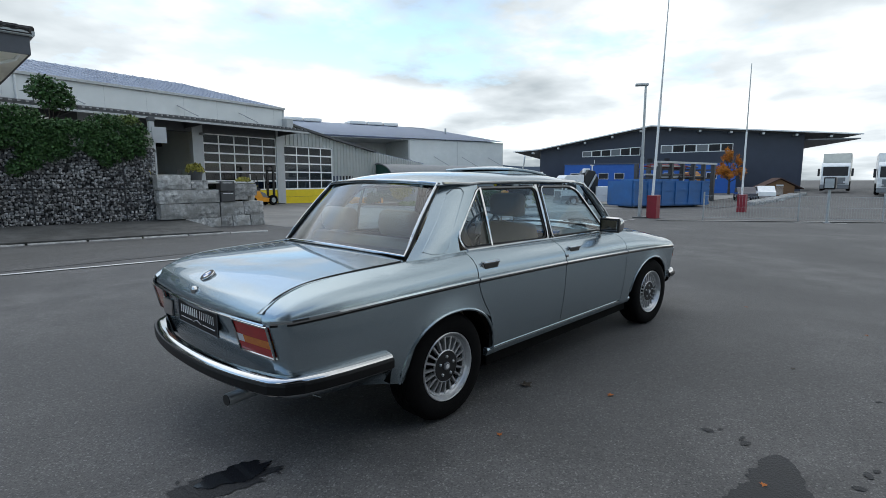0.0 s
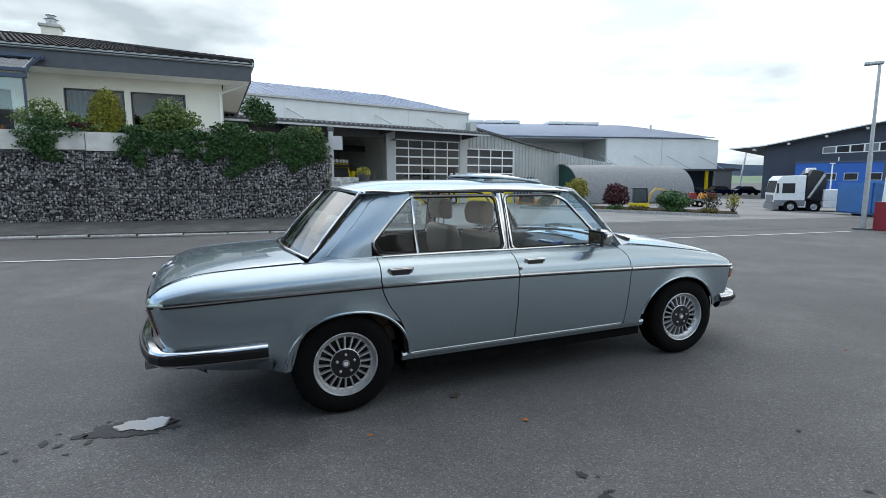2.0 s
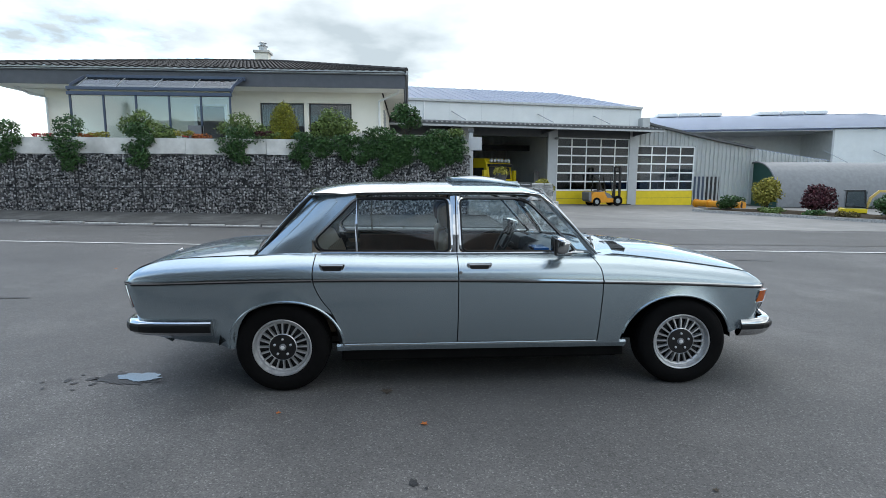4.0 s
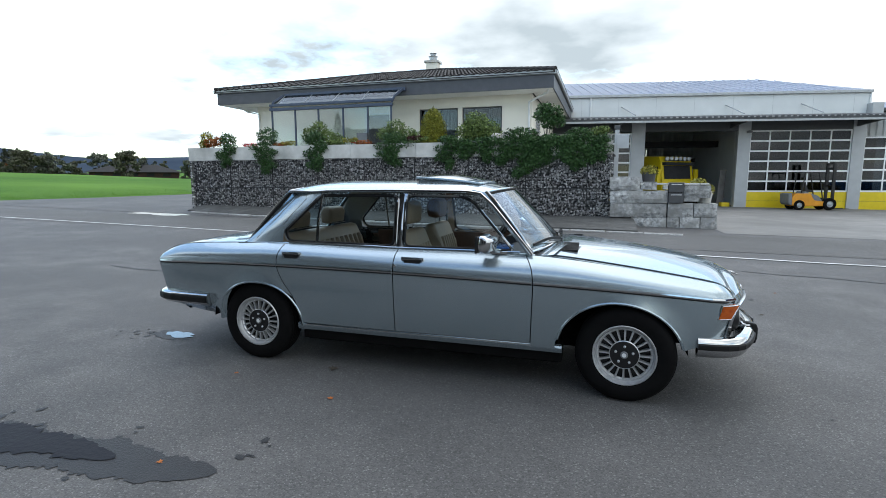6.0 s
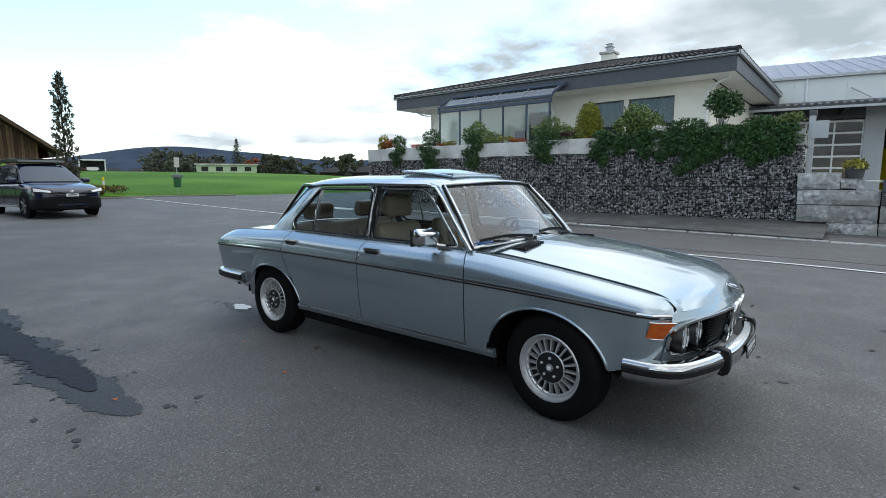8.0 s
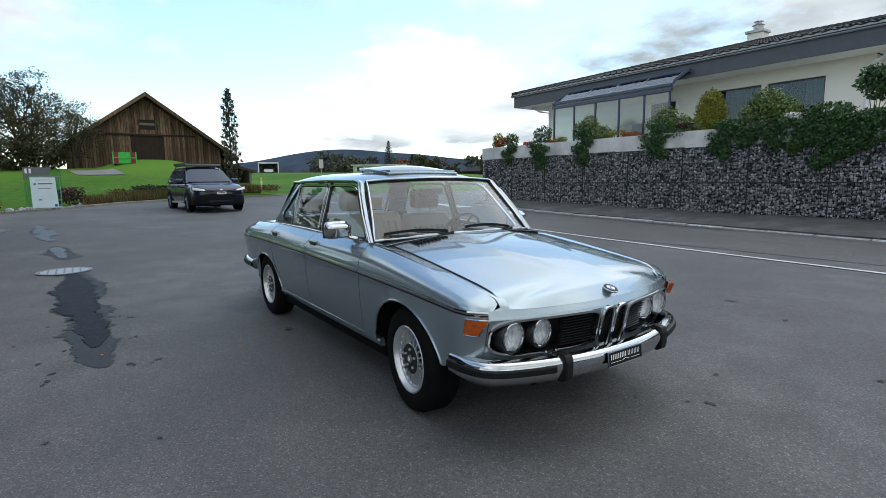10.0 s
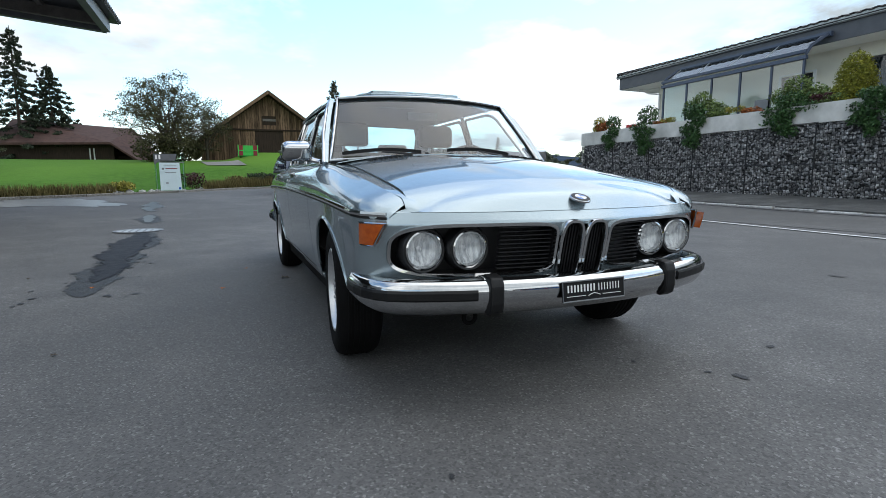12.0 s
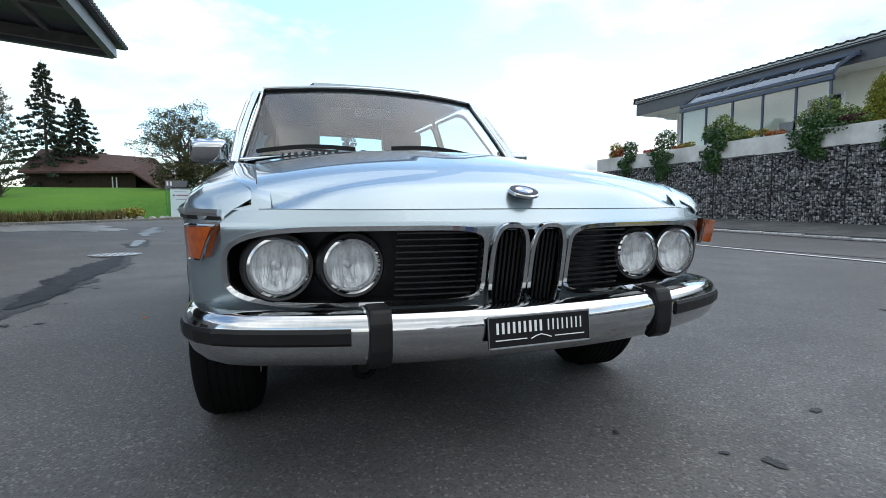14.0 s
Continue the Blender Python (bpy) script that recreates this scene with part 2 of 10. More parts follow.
LEAF = mat("ivy_leaf", (0.055, 0.115, 0.036), (0.028, 0.066, 0.022), 7, rough=0.38, vary=0.45, spec=0.2)
LEAF_SHRUB = mat("shrub_leaf", (0.16, 0.215, 0.065), (0.08, 0.125, 0.035), 7, rough=0.55, vary=0.45, spec=0.2)
LEAF_CONIFER = mat("golden_conifer_leaf", (0.25, 0.24, 0.03), (0.12, 0.135, 0.02), 6, rough=0.7, vary=0.4, spec=0.2)
LEAF_RED = mat("dark_red_leaf", (0.075, 0.022, 0.028), (0.04, 0.014, 0.018), 6, rough=0.6, vary=0.4, spec=0.2)
LEAF_RUST = mat("rust_leaf", (0.32, 0.11, 0.03), (0.2, 0.06, 0.02), 6, rough=0.7, vary=0.4, spec=0.2)
LEAF_ORANGE = mat("orange_leaf", (0.5, 0.2, 0.03), (0.34, 0.12, 0.02), 6, rough=0.7, vary=0.35, spec=0.2)
LEAF_YELLOW = mat("yellow_leaf", (0.3, 0.26, 0.05), (0.17, 0.17, 0.035), 6, rough=0.7, vary=0.4, spec=0.2)
LEAF_TREE = mat("autumn_tree_leaf", (0.085, 0.078, 0.036), (0.045, 0.046, 0.022), 3, rough=0.7, vary=0.5, spec=0.2)
# leaf colour of the far trees, greyed and lightened to stand for haze
LEAF_FAR = mat("haze_paled_leaf", (0.13, 0.14, 0.105), (0.075, 0.086, 0.068), 3, rough=0.8, vary=0.4, spec=0.1)
LEAF_POPLAR = mat("poplar_leaf", (0.095, 0.098, 0.062), (0.055, 0.058, 0.038), 3, rough=0.7, vary=0.4, spec=0.2)
LEAF_SPRUCE = mat("spruce_needles", (0.04, 0.05, 0.03), (0.02, 0.03, 0.02), 3, rough=0.8, vary=0.4, spec=0.2)
PETAL_WHITE = mat("white_petal", (0.75, 0.73, 0.7), (0.65, 0.6, 0.58), 6, rough=0.6)
PETAL_RED = mat("red_petal", (0.45, 0.03, 0.03), (0.3, 0.02, 0.03), 6, rough=0.6)
BARK = mat("bark", (0.09, 0.075, 0.06), (0.05, 0.042, 0.034), 8, rough=0.9, bump=0.6, bscale=30, spec=0.2)
RENDER = mat("cream_render", (0.84, 0.81, 0.71), (0.79, 0.76, 0.67), 2, rough=0.9, bump=0.15, bscale=90, stain=(0.78, 0.75, 0.66), sscale=0.4)
SOFFIT = mat("white_soffit", (0.78, 0.77, 0.72), (0.72, 0.71, 0.66), 3, rough=0.8)
FASCIA = mat("slate_fascia", (0.075, 0.08, 0.095), (0.06, 0.064, 0.076), 4, rough=0.5)
TILE = mat("dark_roof_tile", (0.036, 0.034, 0.034), (0.02, 0.019, 0.019), 5, rough=0.75, bump=0.25, bscale=40, vary=0.3, spec=0.2)
STEELBLUE = mat("steel_blue_frame", (0.055, 0.075, 0.12), (0.045, 0.062, 0.1), 6, rough=0.4, metal=0.2)
FRAMEGREY = mat("dark_window_frame", (0.06, 0.062, 0.065), (0.05, 0.05, 0.053), 6, rough=0.5)
WINGLASS = glass("window_glass", (0.55, 0.6, 0.62), 0.05)
GATEGLASS = glass("gate_glass", (0.3, 0.33, 0.35), 0.04)
CLEARGLASS = glass("clear_glass", (0.86, 0.9, 0.9), 0.08)
# near-black: the shade of rooms and openings as colour, also plain black parts
DARKROOM = mat("shade_and_black", (0.03, 0.03, 0.032), (0.018, 0.018, 0.02), 2, rough=0.9)
CURTAIN = mat("curtain", (0.22, 0.26, 0.25), (0.16, 0.19, 0.18), 12, rough=0.9, stretch=(6, 6, 0.2))
CLAD = mat("grey_steel_cladding", (0.72, 0.74, 0.735), (0.66, 0.68, 0.675), 1.2, rough=0.5, metal=0.0, stain=(0.64, 0.66, 0.655), sscale=0.35)
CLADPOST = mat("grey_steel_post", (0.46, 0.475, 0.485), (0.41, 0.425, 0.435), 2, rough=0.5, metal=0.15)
ROOFMETAL = mat("blue_grey_roof_sheet", (0.30, 0.35, 0.46), (0.26, 0.305, 0.40), 1.0, rough=0.4, rough2=0.55, metal=0.25)
CANOPYDARK = mat("dark_canopy_steel", (0.075, 0.08, 0.085), (0.06, 0.064, 0.068), 3, rough=0.55)
WHITEFRAME = mat("white_aluminium", (0.84, 0.85, 0.85), (0.78, 0.79, 0.79), 5, rough=0.4)
YELLOW = mat("yellow_panel", (0.78, 0.58, 0.01), (0.7, 0.52, 0.01), 3, rough=0.45)
ORANGE = mat("orange_paint", (0.72, 0.30, 0.012), (0.62, 0.25, 0.01), 4, rough=0.4, coat=0.2)
HALLBLUE = mat("slate_blue_cladding", (0.035, 0.045, 0.07), (0.03, 0.038, 0.06), 0.7, rough=0.6)
BRIGHTBLUE = mat("bright_blue_cladding", (0.012, 0.105, 0.42), (0.01, 0.09, 0.37), 0.9, rough=0.5)
BLUESTEEL = mat("blue_container_steel", (0.02, 0.12, 0.34), (0.018, 0.1, 0.28), 2, rough=0.5, stain=(0.03, 0.1, 0.24), sscale=0.8)
REDPAINT = mat("dark_red_paint", (0.22, 0.008, 0.02), (0.18, 0.008, 0.016), 4, rough=0.5)
GALV = mat("galvanised_steel", (0.42, 0.44, 0.45), (0.34, 0.355, 0.365), 7, rough=0.42, metal=0.6)
WHITEPAINT = mat("white_paint", (0.76, 0.77, 0.77), (0.68, 0.69, 0.69), 4, rough=0.4, coat=0.2)
GREYPAINT = mat("grey_paint", (0.18, 0.19, 0.2), (0.14, 0.15, 0.16), 4, rough=0.5)
WOODBARN = mat("weathered_barn_boards", (0.25, 0.165, 0.105), (0.068, 0.043, 0.028), 3, rough=0.85, bump=0.5, bscale=25, stretch=(5, 5, 0.5), stain=(0.1, 0.062, 0.042), sscale=0.35, vary=0.45, spec=0.2)
WOODDARK = mat("dark_barn_door", (0.05, 0.035, 0.026), (0.028, 0.021, 0.017), 3, rough=0.9, bump=0.4, bscale=25, stretch=(5, 5, 0.5), spec=0.2)
WOODHUT = mat("brown_hut_timber", (0.22, 0.12, 0.06), (0.15, 0.08, 0.04), 4, rough=0.8, stretch=(0.5, 5, 5))
TIMBER = mat("grey_timber", (0.2, 0.185, 0.17), (0.13, 0.12, 0.11), 4, rough=0.8, bump=0.3, bscale=30)
BROWNROOF = mat("brown_tile_roof", (0.085, 0.05, 0.042), (0.055, 0.034, 0.03), 3, rough=0.85, bump=0.3, bscale=20, spec=0.2)
GREENPAINT = mat("bright_green_paint", (0.04, 0.5, 0.07), (0.03, 0.4, 0.05), 4, rough=0.45)
NAVY = mat("navy_paint", (0.005, 0.010, 0.036), (0.004, 0.008, 0.030), 100, rough=0.22, coat=0.5, spec=0.4)
BLACKPLASTIC = mat("black_bumper_plastic", (0.008, 0.008, 0.010), (0.006, 0.006, 0.007), 30, rough=0.6, spec=0.12)
SUVGLASS = mat("dark_car_glass", (0.022, 0.03, 0.042), (0.014, 0.02, 0.03), 3, rough=0.03, rough2=0.05, spec=0.5)
SIGNWHITE = mat("pale_sign_face", (0.62, 0.74, 0.78), (0.56, 0.68, 0.72), 3, rough=0.4)
SIGNPANE = glass("clear_sign_pane", (0.80, 0.93, 0.86), 0.03)
SIGNGREY = mat("dark_grey_sign_face", (0.12, 0.125, 0.14), (0.1, 0.105, 0.115), 3, rough=0.4)
SIGNBEIGE = mat("beige_sign_face", (0.55, 0.55, 0.5), (0.48, 0.48, 0.44), 3, rough=0.4)
FARWOOD = mat("far_wood_canopy", (0.028, 0.042, 0.05), (0.016, 0.026, 0.034), 0.05, rough=1.0, bump=1.0, bscale=0.2, spec=0.06)
FARFIELD = mat("far_fields", (0.16, 0.22, 0.12), (0.11, 0.16, 0.09), 0.01, rough=1.0, stain=(0.1, 0.13, 0.1), sscale=0.006, spec=0.06)
FOAM = mat("white_foam", (0.8, 0.82, 0.84), (0.65, 0.68, 0.72), 18, rough=0.6, bump=0.4, bscale=60)


# ---- mesh helpers ----
def link(name, me, material, parent=None, smooth=False):
    if material:
        me.materials.append(material)
    if smooth:
        me.polygons.foreach_set("use_smooth", [True] * len(me.polygons))
        me.set_sharp_from_angle(angle=radians(38))
    ob = new(name, me)
    ob.parent = parent
    return ob


def part(name, bm, material, parent=None, label="", smooth=False, kind=""):
    """One mesh object from a bmesh, under a thing or a part."""
    bmesh.ops.recalc_face_normals(bm, faces=bm.faces[:])
    me = bpy.data.meshes.new(name)
    bm.to_mesh(me)
    bm.free()
    ob = link(name, me, material, parent, smooth)
    return tagged(ob, label=label, kind=kind)


def raw(name, verts, faces, material, parent=None, label="", smooth=False, kind=""):
    me = bpy.data.meshes.new(name)
    me.from_pydata([tuple(v) for v in verts], [], faces)
    ob = link(name, me, material, parent, smooth)
    return tagged(ob, label=label, kind=kind)


def thing(name, label, category, m=None, group="", kind=""):
    ob = new(name)
    ob.empty_display_size = 0.2
    if m is not None:
        ob.matrix_basis = m
    return tagged(ob, label, category, group, kind)


def box(x0, x1, y0, y1, z0, z1, bevel=0.0, bm=None, m=None):
    own = bm is None
    bm = bm or bmesh.new()
    vs = [bm.verts.new((x, y, z)) for x in (x0, x1) for y in (y0, y1) for z in (z0, z1)]
    if m is not None:
        for v in vs:
            v.co = m @ v.co
    for f in ((0, 1, 3, 2), (4, 6, 7, 5), (0, 4, 5, 1), (2, 3, 7, 6), (0, 2, 6, 4), (1, 5, 7, 3)):
        bm.faces.new([vs[i] for i in f])
    if bevel and own:
        bmesh.ops.bevel(bm, geom=bm.edges[:], offset=bevel, segments=2, profile=0.6, affect="EDGES")
    return bm


def prism(poly, d0, d1, axis="y", bm=None, bevel=0.0):
    """A polygon in two axes, pulled along the third. axis y: (x, z); x: (y, z); z: (x, y)."""
    own = bm is None
    bm = bm or bmesh.new()
    put = {"y": lambda a, b, d: (a, d, b), "x": lambda a, b, d: (d, a, b), "z": lambda a, b, d: (a, b, d)}[axis]
    lo, hi = [bm.verts.new(put(a, b, d0)) for a, b in poly], [bm.verts.new(put(a, b, d1)) for a, b in poly]
    bm.faces.new(lo)
    bm.faces.new(hi[::-1])
    for i in range(len(poly)):
        j = (i + 1) % len(poly)
        bm.faces.new((lo[i], hi[i], hi[j], lo[j]))
    if bevel and own:
        bmesh.ops.bevel(bm, geom=bm.edges[:], offset=bevel, segments=2, profile=0.6, affect="EDGES")
    return bm


def grid(fn, nu, nv, thick=0.0, close_u=False):
    """A sheet fn(u, v) over 0..1, given a thickness along its normals."""
    bm = bmesh.new()
    vs = [[bm.verts.new(fn(i / nu, j / nv)) for j in range(nv + 1)] for i in range(nu if close_u else nu + 1)]
    for i in range(nu):
        for j in range(nv):
            k = (i + 1) % len(vs)
            q = (vs[i][j], vs[k][j], vs[k][j + 1], vs[i][j + 1])
            if len(set(v.co.to_tuple(5) for v in q)) == 4:
                bm.faces.new(q)
    if thick:
        bmesh.ops.recalc_face_normals(bm, faces=bm.faces[:])
        bmesh.ops.solidify(bm, geom=bm.faces[:], thickness=thick)
    return bm


def sweep(path, profile, closed=False, up=(0, 0, 1), bm=None, cap=True):
    """A profile of (side, up) points carried along a path."""
    bm = bm or bmesh.new()
    P = [Vector(p) for p in path]
    n, rings = len(P), []
    for i, p in enumerate(P):
        a, b = P[(i - 1) % n] if closed or i else P[0], P[(i + 1) % n] if closed or i < n - 1 else P[-1]
        d = (b - a).normalized()
        s = d.cross(Vector(up))
        s = s.normalized() if s.length > 1e-6 else Vector((1, 0, 0))
        w = s.cross(d)
        rings.append([bm.verts.new(p + s * q[0] + w * q[1]) for q in profile])
    m = len(profile)
    for i in range(n if closed else n - 1):
        for j in range(m):
            bm.faces.new((rings[i][j], rings[i][(j + 1) % m], rings[(i + 1) % n][(j + 1) % m], rings[(i + 1) % n][j]))
    if cap and not closed:
        bm.faces.new(rings[0][::-1])
        bm.faces.new(rings[-1])
    return bm


def circle(r, n=8, sx=1.0):
    return [(r * sx * math.cos(2 * math.pi * k / n), r * math.sin(2 * math.pi * k / n)) for k in range(n)]


def tube(path, r, n=8, closed=False, bm=None, up=(0, 0, 1)):
    return sweep(path, circle(r, n), closed, up, bm)


def rod(a, b, r, n=10, r2=None, bm=None):
    """A round bar from a to b, tapered to r2."""
    bm = bm or bmesh.new()
    a, b = Vector(a), Vector(b)
    d = (b - a).normalized()
    s = d.orthogonal().normalized()
    t = d.cross(s)
    r2 = r if r2 is None else r2
    lo = [bm.verts.new(a + (s * math.cos(q) + t * math.sin(q)) * r) for q in (2 * math.pi * k / n for k in range(n))]
    hi = [bm.verts.new(b + (s * math.cos(q) + t * math.sin(q)) * r2) for q in (2 * math.pi * k / n for k in range(n))]
    bm.faces.new(lo[::-1])
    bm.faces.new(hi)
    for i in range(n):
        bm.faces.new((lo[i], lo[(i + 1) % n], hi[(i + 1) % n], hi[i]))
    return bm


def lathe(profile, n=32, axis="y", bm=None):
    """Turn (radius, along) points about an axis through the origin."""
    bm = bm or bmesh.new()
    rings = []
    for k in range(n):
        c, s = math.cos(2 * math.pi * k / n), math.sin(2 * math.pi * k / n)
        rings.append([bm.verts.new({"y": (r * c, d, r * s), "x": (d, r * c, r * s), "z": (r * c, r * s, d)}[axis]) for r, d in profile])
    for k in range(n):
        a, b = rings[k], rings[(k + 1) % n]
        for j in range(len(profile) - 1):
            q = [a[j], b[j], b[j + 1], a[j + 1]]
            if profile[j][0] < 1e-6:
                q = [a[j], b[j + 1], a[j + 1]]
            elif profile[j + 1][0] < 1e-6:
                q = [a[j], b[j], a[j + 1]]
            bm.faces.new(q)
    bmesh.ops.remove_doubles(bm, verts=bm.verts[:], dist=1e-5)
    return bm


def move(bm, m):
    bmesh.ops.transform(bm, matrix=m, verts=bm.verts[:])
    return bm


def curve(xs, ys):
    """Smooth reading of a short table (Catmull-Rom through its points)."""
    xs, ys = list(xs), list(ys)

    def f(x):
        if x <= xs[0]:
            return ys[0]
        if x >= xs[-1]:
            return ys[-1]
        i = max(k for k in range(len(xs) - 1) if xs[k] <= x)
        h = xs[i + 1] - xs[i]
        t = (x - xs[i]) / h
        m0 = (ys[i + 1] - ys[i - 1]) / (xs[i + 1] - xs[i - 1]) if i else (ys[1] - ys[0]) / h
        m1 = (ys[i + 2] - ys[i]) / (xs[i + 2] - xs[i]) if i + 2 < len(xs) else (ys[i + 1] - ys[i]) / h
        return (2 * t**3 - 3 * t**2 + 1) * ys[i] + (t**3 - 2 * t**2 + t) * h * m0 + (3 * t**2 - 2 * t**3) * ys[i + 1] + (t**3 - t**2) * h * m1
    return f


def lerp(a, b, t):
    return a + (b - a) * t


def gh(x, y=0.0):
    """Height of the ground: level round the car, falling gently to the east and rising to the west; the far eastern yard climbs again to the south."""
    if x > 2.5:
        h = -0.016 * (min(x, 60) - 2.5)
        k = min(max((x - 30) / 45, 0.0), 1.0)
        return lerp(h, lerp(0.3, -0.95, min(max((y - 5) / 35, 0.0), 1.0)), k)
    if x < -4:
        return 0.018 * (min(-x, 220) - 4)
    return 0.0


def ease(t):
    t = min(max(t, 0.0), 1.0)
    return t * t * (3 - 2 * t)


def mh(x, y):
    """Height of the meadow: a bank towards the barn, flatter to the north."""
    bank = 1 - ease((y - 4.5) / 6) + 0.25 * ease((y - 14) / 12)
    rise = 0.95 * ease((y - 6) / 8) * (1 - ease((y - 50) / 30)) * ease((-x - 40) / 50) * (1 - ease((-x - 120) / 100))
    return gh(x, y) + 0.025 + 1.75 * ease((-x - 23) / 20) * bank * lerp(1.0, 0.7, ease((-x - 60) / 60)) + rise


def leaves(name, blobs, count, size, material, parent=None, seed=1, label="", kind="", droop=0.3, shell=0.55):
    """A crown of many small bent leaves in soft blobs (x, y, z, rx, ry, rz), denser towards their skins."""
    rng = np.random.default_rng(seed)
    B = np.array(blobs, float)
    vol = np.prod(B[:, 3:6], axis=1) ** 0.8
    pick = rng.choice(len(B), count, p=vol / vol.sum())
    d = rng.normal(size=(count, 3))
    d /= np.linalg.norm(d, axis=1)[:, None]
    rad = shell + (1 - shell) * rng.random(count) ** 0.6 + rng.normal(0, 0.09, count)
    c = B[pick, :3] + d * rad[:, None] * B[pick, 3:6]
    u = rng.normal(size=(count, 3))
    u[:, 2] -= droop
    u /= np.linalg.norm(u, axis=1)[:, None]
    w = np.cross(u, d + rng.normal(0, 0.5, (count, 3)))
    w /= np.linalg.norm(w, axis=1)[:, None] + 1e-9
    nrm = np.cross(u, w)
    s = (size * (0.6 + 0.8 * rng.random(count)))[:, None]
    tip, base = c + u * s * 0.6, c - u * s * 0.6
    l, r = c + w * s * 0.42 + nrm * s * 0.12, c - w * s * 0.42 + nrm * s * 0.12
    v = np.stack([base, l, tip, r], axis=1).reshape(-1, 3)
    k = np.arange(count) * 4
    f = np.concatenate([np.stack([k, k + 1, k + 2], 1), np.stack([k, k + 2, k + 3], 1)]).tolist()
    return raw(name, v, f, material, parent, label, kind=kind)


def branch(bm, a, b, r0, r1, n=7, bend=0.0, rng=random):
    """A tapered, slightly crooked limb."""
    a, b = Vector(a), Vector(b)
    pts = [a.lerp(b, t) + Vector((rng.uniform(-1, 1), rng.uniform(-1, 1), rng.uniform(-1, 1))) * bend * math.sin(math.pi * t) for t in (0, 0.33, 0.66, 1)]
    for i in range(3):
        rod(pts[i], pts[i + 1], lerp(r0, r1, i / 3), n, lerp(r0, r1, (i + 1) / 3), bm)
    return pts


# ---- ground ----
def sheet(name, xs, ys, material, lift=0.0, label="", category="", kind="structure", fz=gh):
    vs = [(x, y, fz(x, y) + lift) for x in xs for y in ys]
    n = len(ys)
    fs = [(i * n + j, (i + 1) * n + j, (i + 1) * n + j + 1, i * n + j + 1) for i in range(len(xs) - 1) for j in range(n - 1)]
    ob = raw(name, vs, fs, material, smooth=True)
    return tagged(ob, label, category, kind=kind)


def strip(name, path, width, material, lift, label, category, kind="structure", step=0.5):
    """A flat band along a plan line, laid on the ground."""
    pts = []
    for (x0, y0), (x1, y1) in zip(path, path[1:]):
        n = max(1, int(math.hypot(x1 - x0, y1 - y0) / step))
        pts += [(lerp(x0, x1, k / n), lerp(y0, y1, k / n)) for k in range(n)]
    pts.append(path[-1])
    vs, fs = [], []
    for i, (x, y) in enumerate(pts):
        a, b = pts[max(i - 1, 0)], pts[min(i + 1, len(pts) - 1)]
        d = Vector((b[0] - a[0], b[1] - a[1])).normalized()
        for s in (-0.5, 0.5):
            px, py = x - d.y * s * width, y + d.x * s * width
            vs.append((px, py, gh(px, py) + lift))
        if i:
            k = 2 * i
            fs.append((k - 2, k - 1, k + 1, k))
    ob = raw(name, vs, fs, material)
    return tagged(ob, label, category, kind=kind)


XS = sorted(set([-2500, -900, -400, -224] + list(range(-200, -4, 4)) + [-4, -2, 0, 2.5] + list(range(4, 61, 4)) + [60, 120, 400, 1200, 2500]))
ground = sheet("ground", XS, [-1500, -300, -60, -20, -8, 0, 5, 10, 15, 20, 25, 30, 40, 60, 300, 900, 2500], ASPHALT, 0.0, "dark grey worn asphalt yard, damp in places", "ground")


# ---- the silver saloon ----
# x runs from tail to nose, y to the car's left, z up; half-width, crease, ridge and centre lines by station
XT, XN, XF = -2.44, 2.045, 2.030   # tail, nose of the fenders, where they are cut
CAR_W = curve([-2.44, -2.2, -1.9, -1.4, -0.6, 0.3, 1.0, 1.5, 1.85, 2.05], [0.778, 0.812, 0.832, 0.848, 0.858, 0.860, 0.860, 0.860, 0.852, 0.836])
CAR_ZC = curve([-2.44, -1.8, -1.2, -0.2, 0.8, 1.5, 2.10], [0.757, 0.777, 0.785, 0.778, 0.755, 0.732, 0.696])
CAR_ZR = curve([-2.44, -2.36, -2.22, -2.0, -1.6, -1.2, -0.4, 0.6, 0.95, 1.35, 1.7, 1.88, 1.95, 1.99, 2.015, 2.03, 2.045], [0.795, 0.85, 0.893, 0.914, 0.93, 0.945, 0.935, 0.93, 0.918, 0.874, 0.826, 0.798, 0.781, 0.760, 0.735, 0.713, 0.706])
CAR_ZM = curve([-2.47, -2.42, -2.3, -2.1, -1.8, -1.5, 0.9, 1.33, 1.55, 1.74, 1.9, 2.0, 2.1, 2.17, 2.205], [0.79, 0.845, 0.898, 0.932, 0.955, 0.965, 0.968, 0.937, 0.912, 0.880, 0.847, 0.822, 0.785, 0.748, 0.715])
RIDGE_Y = curve([-2.44, -1.8, -1.4, 0.9, 1.6, 2.10], [0.668, 0.668, 0.662, 0.655, 0.662, 0.668])


def corner(d, r=0.10):
    """How far a rounded end draws the side in, d before the end."""
    return 0.0 if d >= r else r - math.sqrt(max(r * r - (r - d) ** 2, 0.0))


def car_w(x):
    return CAR_W(x) - corner(x - XT, 0.09) - corner(XN - x, 0.16)


def end_lean(x, z):
    """The tail leans under below its crease and over above it; the nose rakes back below its lip."""
    dx = 0.0
    if x < -2.0:
        k = min(1.0, (-2.0 - x) / 0.44)
        dx += k * (max(0.0, 0.757 - z) * 0.24 + max(0.0, z - 0.757) * 0.10)
    if x > 1.75:
        k = min(1.0, (x - 1.75) / 0.35)
        dx -= k * max(0.0, 0.70 - z) * 0.22
    return dx


SIDE = [0.0, 0.2, 0.4, 0.56, 0.6, 0.68, 0.8, 0.9, 1.0]


